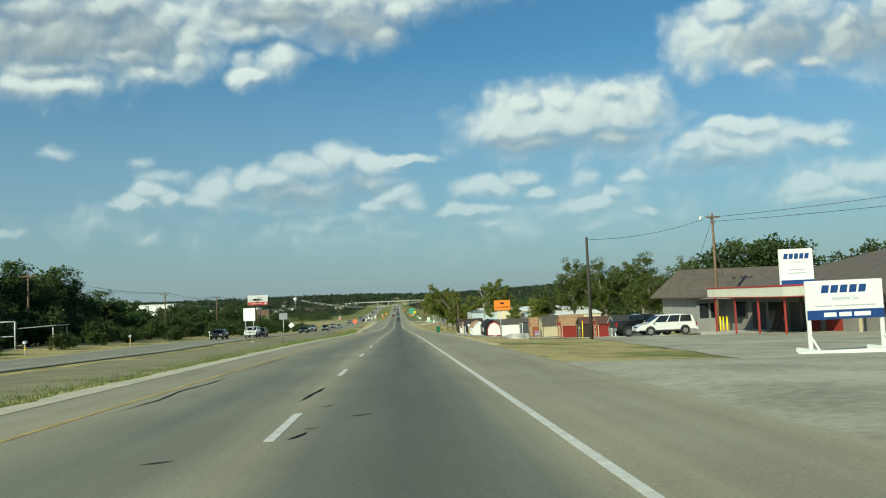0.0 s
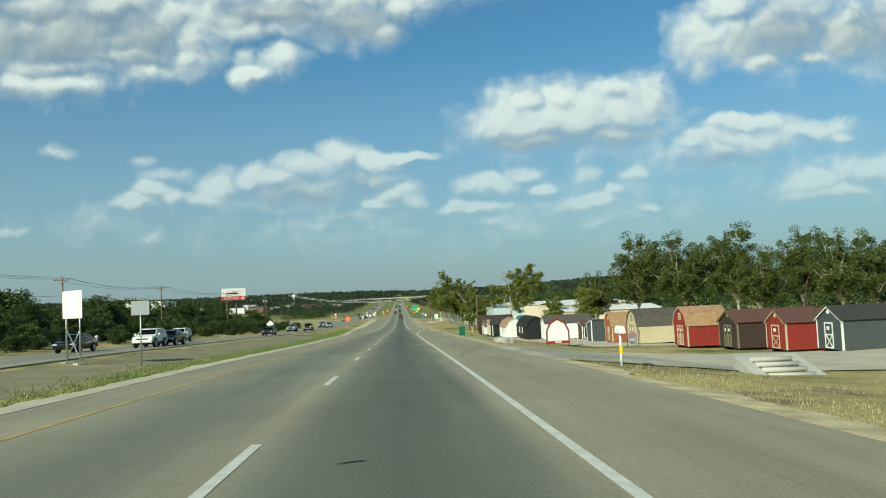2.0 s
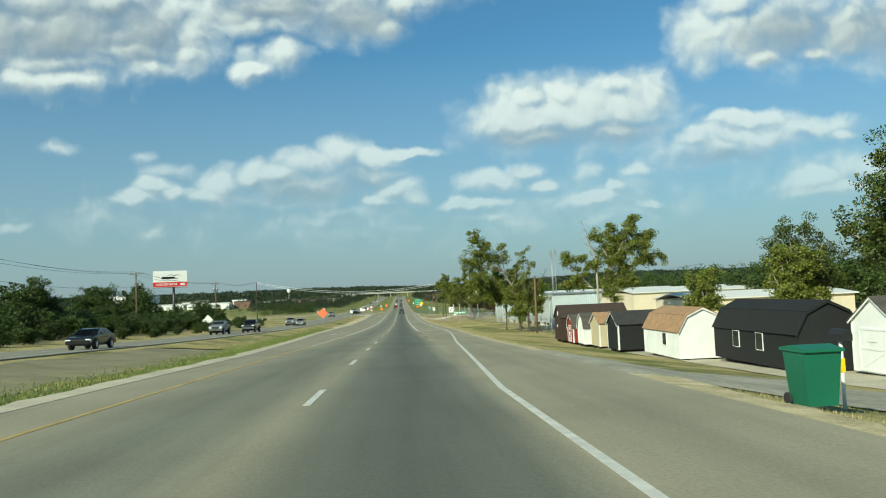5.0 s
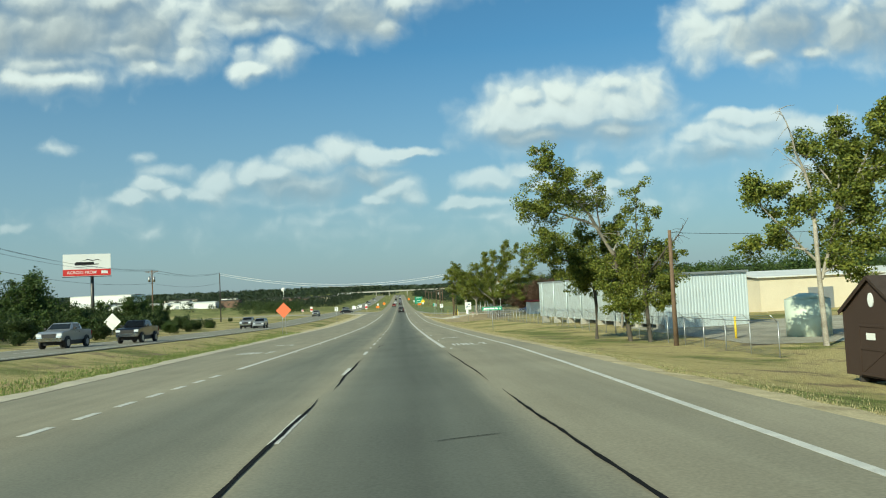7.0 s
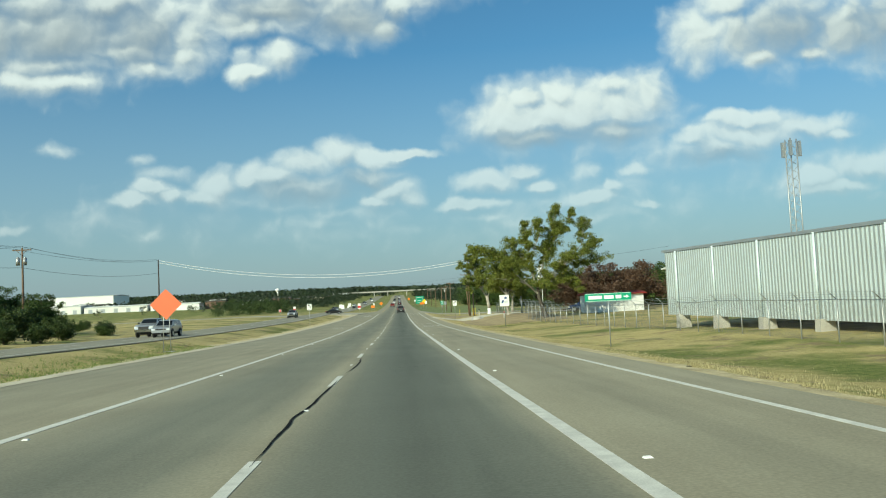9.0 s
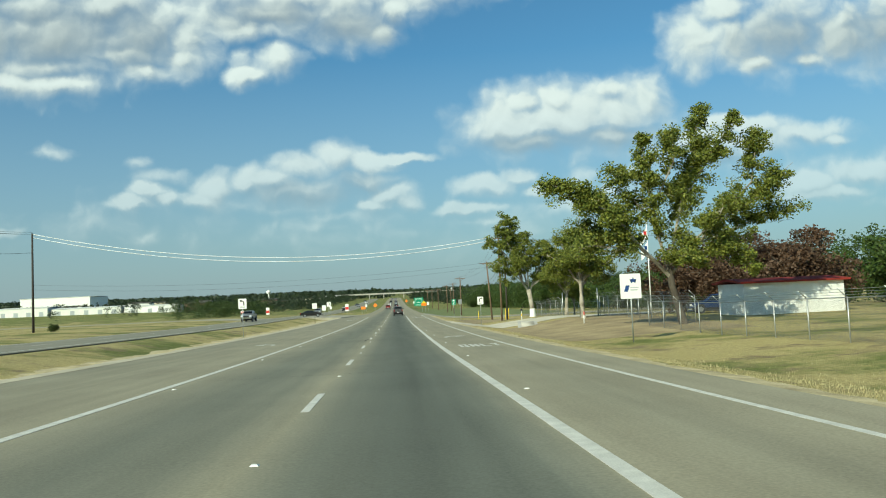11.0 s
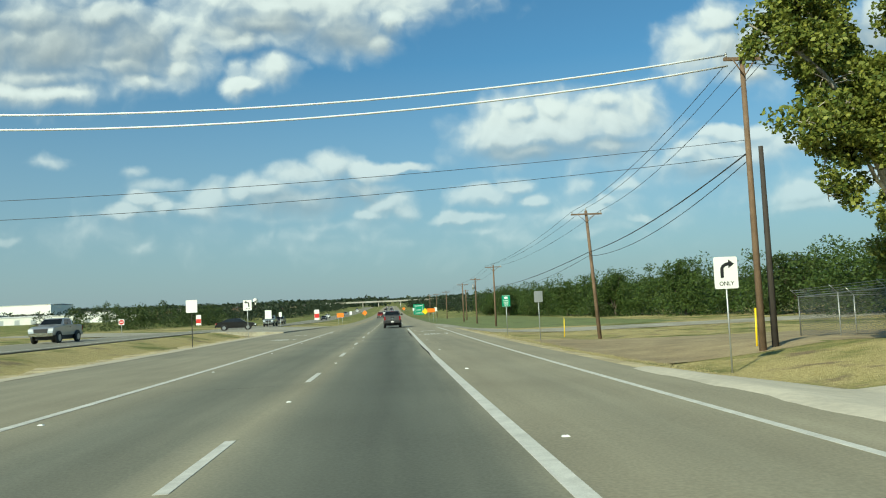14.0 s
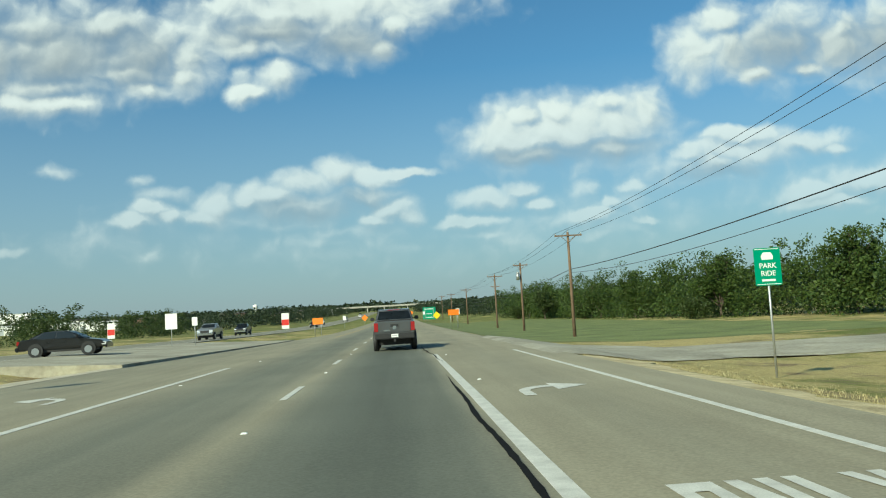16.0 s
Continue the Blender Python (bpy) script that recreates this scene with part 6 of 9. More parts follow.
for x, y, m in ((-8.0, 660, SIGN_ORANGE), (9.0, 830, SIGN_ORANGE)):
    diamond("work_zone_sign", "orange work zone sign far down the highway", x, y, 1.0, road_z(y) + 1.7, m, 0, STEEL, True)
t, p, lo, hi = panel_thing("do_not_enter_sign", "white sign with a red disc on a post", "road sign", -34.5, 478.0, 0.75, -8.5, -7.75, SIGN_WHITE, (0.0,))
figure(p, [(0.33 * math.cos(k * math.tau / 20), (lo + hi) / 2 + 0.33 * math.sin(k * math.tau / 20)) for k in range(20)], SIGN_RED, "red_disc")
bars(p, "white_bar", SIGN_WHITE, ((-0.22, 0.22, (lo + hi) / 2 - 0.05, (lo + hi) / 2 + 0.05),), "y", -0.022)

# the billboard beyond the thicket
t = thing("billboard", "white and red advertising billboard on a single steel column", "billboard", -56.6, 334.0, ground_z(-56.6, 334.0), 16)
zb = t.matrix_world.translation.z
bm = bmesh.new()
rod(bm, (0.8, 0.5, -0.4), (0.8, 0.5, 3.9 - zb), 0.32, 0.30, 14)
part("column", bm, DARK_STEEL, t)
bm = bmesh.new()
box(bm, -4.1, 4.1, -0.12, 0.25, 2.35 - zb, 6.45 - zb)
p = part("panel", bm, SIGN_WHITE, t)
bm = bmesh.new()
box(bm, -4.1, 4.1, -0.135, -0.121, 2.4 - zb, 3.6 - zb)
band = part("red_band", bm, SIGN_RED, t)
ob = text_on(band, "ACROSS FROM", 0.55, -0.9, 3.0 - zb, SIGN_WHITE, -0.14)
bars(band, "name_bar", SIGN_WHITE, ((2.45, 3.6, 2.75 - zb, 3.28 - zb),), "y", -0.143)
figure(p, [(-2.0, 4.35 - zb), (1.9, 4.45 - zb), (2.05, 4.62 - zb), (1.2, 4.62 - zb), (1.25, 4.95 - zb), (0.9, 4.95 - zb), (0.75, 4.60 - zb), (-0.9, 4.62 - zb), (-1.0, 4.98 - zb), (-1.75, 4.98 - zb), (-2.15, 4.70 - zb)], INK, "logo_shape", -0.128)
figure(p, [(-1.0, 5.1 - zb), (0.2, 5.55 - zb), (1.0, 5.25 - zb), (1.9, 5.5 - zb), (2.6, 5.1 - zb), (1.8, 5.36 - zb), (1.0, 5.12 - zb), (0.2, 5.38 - zb)], INK, "logo_shape", -0.128)
bars(p, "text_bar", GREY_INK, ((-1.9, 1.9, 3.95 - zb, 4.12 - zb),), "y", -0.128)
bm = bmesh.new()
box(bm, -4.2, 4.2, -0.9, -0.13, 2.15 - zb, 2.25 - zb)
part("catwalk", bm, DARK_STEEL, t)


# ---- poles and wires ----
def utility_pole(x, y, top, label, arm=2.4, lean=(0, 0), mat=None, cans=0, light=False, arm_turn=0.0, r=0.15):
    z0 = ground_z(x, y)
    h = top - z0
    t = thing("utility_pole", label, "utility pole", x, y, z0, arm_turn)
    bm = bmesh.new()
    rod(bm, (-lean[0], -lean[1], -0.4), (0, 0, h), r * 1.15, r * 0.75, 10)
    part("shaft", bm, mat or POLE_WOOD, t)
    if arm:
        bm = bmesh.new()
        box(bm, -arm / 2, arm / 2, -0.20, -0.10, h - 0.38, h - 0.25)
        part("crossarm", bm, mat or POLE_WOOD, t)
        bm = bmesh.new()
        rod(bm, (-arm * 0.3, -0.2, h - 0.3), (0, -0.14, h - 1.0), 0.025, seg=5)
        rod(bm, (arm * 0.3, -0.2, h - 0.3), (0, -0.14, h - 1.0), 0.025, seg=5)
        part("brace", bm, mat or POLE_WOOD, t)
        for px in (-arm / 2 + 0.1, arm / 2 - 0.1, 0.0):
            bm = bmesh.new()
            z = h - 0.25 if px else h
            rod(bm, (px, -0.15 if px else 0, z), (px, -0.15 if px else 0, z + 0.10), 0.03, 0.05, 8)
            rod(bm, (px, -0.15 if px else 0, z + 0.10), (px, -0.15 if px else 0, z + 0.20), 0.055, 0.03, 8)
            part("insulator", bm, STEEL, t)
    for k in range(cans):
        bm = bmesh.new()
        px = (-0.45, 0.45, 0.0)[k]
        rod(bm, (px, -0.28, h - 2.3), (px, -0.28, h - 1.35), 0.24, 0.24, 12)
        rod(bm, (px, -0.28, h - 1.35), (px, -0.28, h - 1.2), 0.20, 0.06, 10)
        part("transformer", bm, STEEL, t)
    if light:
        bm = bmesh.new()
        tube(bm, [(0, 0, h - 0.5), (-0.6, 0, h - 0.2), (-1.1, 0, h - 0.25)], [0.03, 0.03, 0.03], 6)
        lamp_arm = part("lamp_arm", bm, STEEL, t)
        bm = bmesh.new()
        rod(bm, (-1.1, 0, h - 0.55), (-1.1, 0, h - 0.2), 0.16, 0.08, 10)
        part("lamp_head", bm, SIGN_WHITE, lamp_arm)
    return t


WOOD = "weathered brown wooden utility pole with a crossarm"
LEFT_LINE = ((-47.5, 50, 7.9), (-47.5, 108.4, 7.2), (-47.6, 170.9, 5.4), (-47.8, 219.6, 4.9), (-47.2, 279.4, 4.1), (-46.9, 341.2, 3.2), (-46.4, 397.5, 4.2))
for i, (x, y, top) in enumerate(LEFT_LINE):
    utility_pole(x, y, top, WOOD if i != 5 else "wooden utility pole carrying grey transformer cans", cans=2 if i == 5 else 0, arm=0.0 if i == 6 else 2.4, mat=DARK_POLE if i == 6 else None)
utility_pole(16.9, 61.6, 5.9, "dark tarred plain wooden pole beside the lot", 0, (0, 0), DARK_POLE, r=0.13)
utility_pole(30.7, 70.0, 8.2, "brown wooden pole with a small yard light by the shop", 1.2, light=True, r=0.14)
utility_pole(19.6, 234.1, -0.44, "plain wooden pole by the fence under the trees", 0)
utility_pole(16.1, 398.3, 1.43, "tall brown wooden pole with a short crossarm", 1.6, r=0.125)
utility_pole(16.95, 399.0, -2.2, "shorter dark wooden pole beside a taller one", 0, mat=DARK_POLE, r=0.12)
RIGHT_LINE = ((18.4, 433.0, -0.56), (18.5, 494.3, -1.66), (18.9, 555, -2.6), (19.2, 616, -3.0), (19.6, 678, -2.6), (20.0, 740, -1.8))
for x, y, top in RIGHT_LINE:
    utility_pole(x, y, top, WOOD, 2.6, (-0.6, 0) if y < 440 else (0, 0))
utility_pole(19.0, 527.1, -2.43, "wooden utility pole carrying a grey transformer", 2.0, cans=1)
utility_pole(22.0, 580.0, -3.6, WOOD, 1.8)


def wire(a, b, sag, r=0.012, mat=None, n=18, lift=0.0):
    """A hanging wire between two places."""
    a, b = Vector(a), Vector(b)
    pts = [a.lerp(b, k / n) - Vector((0, 0, sag * 4 * (k / n) * (1 - k / n))) for k in range(n + 1)]
    bm = bmesh.new()
    tube(bm, pts, [r] * (n + 1), 5)
    return tagged(part("overhead_wire", bm, mat or WIRE), "thin overhead wire hung between wooden poles", "wire", "overhead wires")


for (x0, y0, z0), (x1, y1, z1) in zip(LEFT_LINE, LEFT_LINE[1:]):
    for dx, dz in ((-1.1, -0.1), (1.1, -0.1), (0, 0.15)):
        wire((x0 + dx, y0, z0 + dz), (x1 + dx * (0 if y1 > 390 else 1), y1, z1 + dz), 0.9, 0.018)
    wire((x0, y0, z0 - 2.6), (x1, y1, z1 - 2.6), 0.9, 0.022)
for (x0, y0, z0), (x1, y1, z1) in zip(((16.1, 398.3, 0.95), *RIGHT_LINE), RIGHT_LINE):
    for dx, dz in ((-1.2, -0.05), (1.2, -0.05), (0, 0.2)):
        wire((x0 + dx * (0.6 if y0 < 400 else 1), y0, z0 + dz), (x1 + dx, y1, z1 + dz), 0.7, 0.014)
    wire((x0, y0, z0 - 3.5), (x1, y1, z1 - 3.5), 0.5, 0.030)
    wire((x0, y0, z0 - 3.8), (x1, y1, z1 - 3.8), 0.9, 0.018)
for dz, sag in ((0.0, 3.0), (-0.45, 3.1)):
    wire((-46.4, 397.5, 4.1 + dz), (15.5, 398.3, 1.35 + dz), sag, 0.042, BRIGHT_WIRE, 26)
for dz, sag in ((-3.9, 1.2), (-4.5, 1.3)):
    wire((-46.4, 397.5, 1.2 + dz), (16.1, 398.3, 1.43 + dz + 0.4), sag, 0.010, None, 26)
wire((16.1, 398.3, 1.0), (60, 402, 2.5), 1.0, 0.016)
wire((30.7, 70.0, 8.0), (16.9, 61.6, 5.7), 0.5, 0.016)
wire((30.7, 70.0, 7.9), (32.0, 79.2, ground_z(40, 62) + 5.2), 0.3, 0.016)
wire((30.7, 70.0, 7.9), (60, 38, 10.5), 0.8, 0.020)
wire((30.7, 70.0, 7.5), (58, 30, 8.5), 0.8, 0.020)
wire((30.7, 70.0, 5.6), (34, 76, 2.6), 0.4, 0.014)
wire((19.6, 234.1, -0.6), (45, 240, 0.4), 0.6, 0.014)

# ---- display sheds ----
def siding(name, colour):
    return material(name, colour, 0.85, 0.10, 1.2, 0.25, 30, spec=0.3)


BARN_RED = siding("barn_red_siding", (0.24, 0.030, 0.024))
RUST_RED = siding("rust_red_siding", (0.30, 0.095, 0.045))
TAN = siding("tan_siding", (0.50, 0.43, 0.29))
KHAKI = siding("khaki_trim", (0.20, 0.175, 0.125))
CHARCOAL = siding("charcoal_siding", (0.017, 0.018, 0.019))
SLATE = siding("slate_siding", (0.065, 0.075, 0.080))
BROWN = siding("brown_siding", (0.050, 0.032, 0.025))
SHED_WHITE = siding("white_siding", (0.74, 0.75, 0.74))
DARK_SHINGLE = material("dark_shingle", (0.036, 0.035, 0.034), 0.95, 0.35, 3.0, 0.8, 14)
GREY_SHINGLE = material("grey_brown_shingle", (0.080, 0.072, 0.062), 0.95, 0.35, 3.0, 0.8, 14)
TAN_SHINGLE = material("tan_shingle", (0.33, 0.20, 0.11), 0.95, 0.30, 3.0, 0.8, 14)
MAROON_SHINGLE = material("maroon_shingle", (0.10, 0.045, 0.036), 0.95, 0.30, 3.0, 0.8, 14)
BROWN_SHINGLE = material("brown_shingle", (0.048, 0.033, 0.026), 0.95, 0.25, 3.0, 0.8, 14)
SHOP_ROOF = material("brown_roof_shingle", (0.115, 0.092, 0.075), 0.95, 0.25, 1.2, 0.6, 10)


def shed_outline(w, wall, rise, style):
    h = w / 2
    if style == "gambrel":
        return [(-h, wall), (-h * 0.66, wall + rise * 0.66), (0, wall + rise), (h * 0.66, wall + rise * 0.66), (h, wall)]
    if style == "lean":
        return [(-h, wall), (h, wall + rise)]
    return [(-h, wall), (0, wall + rise), (h, wall)]


def brace_door(t, x0, x1, z0, z1, y, leaf, trim, style="x"):
    """A batten door with raised frame and cross braces, on a wall at y that faces -y."""
    bm = bmesh.new()
    box(bm, x0, x1, y - 0.03, y, z0, z1)
    d = part("door", bm, leaf, t)
    s = 0.09
    for a, b, c, e in ((x0, x0 + s, z0, z1), (x1 - s, x1, z0, z1), (x0 + s, x1 - s, z1 - s, z1), (x0 + s, x1 - s, z0, z0 + s), (x0 + s, x1 - s, (z0 + z1) / 2, (z0 + z1) / 2 + s)):
        bm = bmesh.new()
        box(bm, a, b, y - 0.055, y - 0.031, c, e)
        part("batten", bm, trim, d)
    zm = (z0 + z1) / 2
    runs = (((x0 + s, z0 + s), (x1 - s, zm)), ((x0 + s, zm), (x1 - s, z0 + s))) if style == "x" else (((x0 + s, z0 + s), (x1 - s, zm)),)
    for (a, b), (c, e) in runs:
        bm = bmesh.new()
        slab(bm, ((a, b), (a + s, b), (c, e), (c - s, e)), "y", y - 0.050, y - 0.031)
        part("brace", bm, trim, d)
    bm = bmesh.new()
    box(bm, x0 + 0.3 * (x1 - x0), x0 + 0.62 * (x1 - x0), y - 0.060, y - 0.056, zm + 0.35, zm + 0.58)
    part("price_sheet", bm, SIGN_WHITE, d)


def sash_window(t, x0, x1, z0, z1, y, frame_mat, axis="y"):
    bm = bmesh.new()
    put = (lambda a, b, c, e, d0, d1: box(bm, a, b, y - d1, y - d0, c, e)) if axis == "y" else (lambda a, b, c, e, d0, d1: box(bm, y + d0, y + d1, a, b, c, e))
    s = 0.06
    for a, b, c, e in ((x0, x0 + s, z0, z1), (x1 - s, x1, z0, z1), (x0 + s, x1 - s, z1 - s, z1), (x0 + s, x1 - s, z0, z0 + s), (x0 + s, x1 - s, (z0 + z1) / 2 - 0.025, (z0 + z1) / 2 + 0.025), ((x0 + x1) / 2 - 0.02, (x0 + x1) / 2 + 0.02, z0 + s, z1 - s)):
        put(a, b, c, e, 0.002, 0.05)
    w = part("window", bm, frame_mat, t)
    bm = bmesh.new()
    put(x0 + s * 0.5, x1 - s * 0.5, z0 + s * 0.5, z1 - s * 0.5, 0.001, 0.015)
    part("pane", bm, GLASS, w)


def shed(label, x, y, w, d, wall, rise, style, walls, trim, roof, turn=-90, doors=(), side_doors=(), windows=(), side_windows=(), vent=True, skid=0.10, far_windows=()):
    """A timber display shed, its gable to local -y, its near side wall to local +x."""
    t = thing("shed", label, "shed", x, y, ground_z(x, y) + 0.10, turn, "display sheds")
    top = shed_outline(w, wall, rise, style)
    bm = bmesh.new()
    slab(bm, [(-w / 2, skid), (w / 2, skid)] + top[::-1], "y", 0.0, d)
    body = part("wall", bm, walls, t)
    for px in (-w * 0.3, w * 0.3):
        bm = bmesh.new()
        box(bm, px - 0.06, px + 0.06, 0.05, d - 0.05, -0.15, skid)
        part("skid", bm, DARK_POLE, t)
    over, th = 0.14, 0.05
    for (a, b), (c, e) in zip(top, top[1:]):
        n = Vector((-(e - b), c - a)).normalized()
        ux, uz = (c - a), (e - b)
        k = over / math.hypot(ux, uz)
        p0 = (a - ux * k * (1 if abs(a) > w * 0.45 else 0.0), b - uz * k * (1 if abs(a) > w * 0.45 else 0.0))
        p1 = (c + ux * k * (1 if abs(c) > w * 0.45 else 0.0), e + uz * k * (1 if abs(c) > w * 0.45 else 0.0))
        bm = bmesh.new()
        slab(bm, (p0, p1, (p1[0] + n.x * th, p1[1] + n.y * th), (p0[0] + n.x * th, p0[1] + n.y * th)), "y", -over, d + over)
        r = part("roof", bm, roof, t)
        bm = bmesh.new()
        slab(bm, ((p0[0], p0[1] - 0.09), (p1[0], p1[1] - 0.09), p1, p0), "y", -over * 0.9, -over * 0.9 + 0.03)
        part("barge_board", bm, trim, t)
    tall = {-1: wall, 1: wall + (rise if style == "lean" else 0)}
    for sx in (-1, 1):
        for py in (0.0, d):
            bm = bmesh.new()
            cx = sx * w / 2
            box(bm, min(cx - sx * 0.09, cx + sx * 0.02), max(cx - sx * 0.09, cx + sx * 0.02), py - 0.02 if py == 0 else py - 0.09, py + 0.09 if py == 0 else py + 0.02, skid, tall[sx] - 0.02)
            part("corner_trim", bm, trim, t)
    for x0, x1, z1, leaf, dt, st in doors:
        brace_door(t, x0, x1, skid + 0.06, z1, -0.002, leaf, dt, st)
    for x0, x1, z0, z1, m in windows:
        sash_window(t, x0, x1, z0, z1, -0.002, m)
    for y0, y1, z1, leaf, dt in side_doors:
        bm = bmesh.new()
        box(bm, w / 2, w / 2 + 0.03, y0, y1, skid + 0.06, z1)
        dd = part("door", bm, leaf, t)
        for a, b, c, e in ((y0, y0 + 0.08, skid + 0.06, z1), (y1 - 0.08, y1, skid + 0.06, z1), (y0, y1, z1 - 0.08, z1), (y0, y1, skid + 0.06, skid + 0.16), ((y0 + y1) / 2 - 0.05, (y0 + y1) / 2 + 0.05, skid + 0.06, z1)):
            bm = bmesh.new()
            box(bm, w / 2 + 0.031, w / 2 + 0.05, a, b, c, e)
            part("batten", bm, dt, dd)
    for y0, y1, z0, z1, m in side_windows:
        sash_window(t, y0, y1, z0, z1, w / 2 + 0.002, m, "x")
    for y0, y1, z0, z1, m in far_windows:
        sash_window(t, y0, y1, z0, z1, -w / 2 - 0.052, m, "x")
    if vent and style != "lean":
        bm = bmesh.new()
        slab(bm, ((-0.16, wall + rise * 0.42), (0.16, wall + rise * 0.42), (0.16, wall + rise * 0.62), (0, wall + rise * 0.74), (-0.16, wall + rise * 0.62)), "y", -0.03, -0.002)
        part("gable_vent", bm, trim, t)
    return t


shed("dark green-grey gable shed with white trim and white door", 29.6, 102.0, 3.0, 6.0, 2.05, 0.85, "gable", SLATE, SHED_WHITE, DARK_SHINGLE, doors=((-0.5, 0.5, 1.85, SLATE, SHED_WHITE, "x"),))
shed("barn red gable shed with pale trim and braced door", 28.9, 107.9, 3.0, 4.5, 2.05, 0.85, "gable", BARN_RED, TAN, MAROON_SHINGLE, doors=((-0.6, 0.6, 1.85, BARN_RED, TAN, "x"),))
shed("long brown shed with grey-trimmed doors and dark roof", 28.2, 114.6, 3.6, 7.0, 2.15, 0.9, "gable", BROWN, KHAKI, MAROON_SHINGLE, doors=((-0.7, 0.0, 1.9, BROWN, KHAKI, "x"), (0.02, 0.7, 1.9, BROWN, KHAKI, "x")))
red_barn = shed("red gambrel barn shed with tan shingle roof", 26.6, 121.0, 3.4, 3.6, 1.95, 1.55, "gambrel", BARN_RED, TAN, TAN_SHINGLE, doors=((-0.75, 0.0, 1.9, BARN_RED, TAN, "x"), (0.02, 0.75, 1.9, BARN_RED, TAN, "x")), vent=False)
tan_barn = shed("tan gambrel barn shed with khaki trim and grey roof", 26.0, 133.6, 3.7, 6.0, 1.95, 1.6, "gambrel", TAN, KHAKI, GREY_SHINGLE, doors=((-0.85, 0.0, 1.95, TAN, KHAKI, "x"), (0.02, 0.85, 1.95, TAN, KHAKI, "x")), vent=False)
shed("rust-red gambrel barn shed with tan shingle roof", 25.2, 140.0, 2.9, 2.8, 1.9, 1.5, "gambrel", RUST_RED, TAN, TAN_SHINGLE, doors=((-0.45, 0.45, 1.85, TAN, KHAKI, "x"),))
shed("dark grey lean-to shed with white trim", 24.8, 147.6, 2.3, 2.4, 2.1, 0.5, "lean", SLATE, SHED_WHITE, DARK_SHINGLE, vent=False)
shed("small brown gable shed with white double doors", 26.6, 160.4, 2.5, 3.6, 1.9, 0.55, "gable", BROWN, SHED_WHITE, MAROON_SHINGLE, side_doors=((0.25, 1.75, 1.75, BROWN, SHED_WHITE),), side_windows=((2.25, 2.85, 0.95, 1.65, SHED_WHITE),), vent=False)
shed("long white gable shed with a roll-up garage door", 22.0, 163.3, 3.3, 6.6, 2.35, 1.05, "gable", SHED_WHITE, SHED_WHITE, GREY_SHINGLE, doors=((-1.1, 1.1, 2.05, SHED_WHITE, SHED_WHITE, "n"),), vent=False)
shed("white gable cabin shed with dark roof and paned windows", 33.6, 165.6, 3.4, 7.0, 2.2, 0.95, "gable", SHED_WHITE, SHED_WHITE, CHARCOAL, doors=((-0.5, 0.5, 1.95, SHED_WHITE, KHAKI, "n"),), side_windows=((1.5, 2.3, 0.9, 1.8, SHED_WHITE), (3.6, 4.4, 0.9, 1.8, SHED_WHITE)))
shed("charcoal gambrel barn with two white paned windows", 21.6, 166.2, 3.1, 9.6, 1.9, 1.45, "gambrel", CHARCOAL, CHARCOAL, CHARCOAL, turn=0, vent=False, far_windows=((3.4, 4.2, 0.85, 1.75, SHED_WHITE), (6.2, 7.0, 0.85, 1.75, SHED_WHITE)))
shed("white gambrel shed with tan shingle roof", 19.9, 177.2, 3.0, 6.8, 1.8, 1.35, "gambrel", SHED_WHITE, SHED_WHITE, TAN_SHINGLE, turn=0, vent=False, far_windows=((2.2, 2.9, 0.8, 1.6, SHED_WHITE),))
shed("charcoal gable shed with white trim", 17.6, 189.2, 3.0, 3.4, 2.0, 0.9, "gable", CHARCOAL, SHED_WHITE, DARK_SHINGLE, vent=False)
shed("tan gable shed with tan roof", 17.6, 194.6, 2.8, 3.6, 2.0, 0.8, "gable", TAN, SHED_WHITE, TAN_SHINGLE, vent=False)
shed("white gambrel barn shed with double doors and grey roof", 17.4, 198.8, 2.5, 3.8, 1.55, 1.2, "gambrel", SHED_WHITE, SHED_WHITE, GREY_SHINGLE, doors=((-0.75, 0.0, 1.75, SHED_WHITE, SHED_WHITE, "n"), (0.02, 0.75, 1.75, SHED_WHITE, SHED_WHITE, "n")))
shed("small red gambrel barn shed with white trim", 17.7, 204.6, 2.4, 2.6, 1.5, 1.15, "gambrel", BARN_RED, SHED_WHITE, GREY_SHINGLE, doors=((-0.5, 0.5, 1.7, BARN_RED, SHED_WHITE, "x"),), vent=False)
brown_shed = shed("large chocolate brown gable shed with brown roof", 17.4, 208.8, 3.4, 6.6, 2.35, 1.15, "gable", BROWN, BROWN, BROWN_SHINGLE, doors=((-0.8, 0.8, 1.9, BROWN, BROWN, "n"),), vent=False)
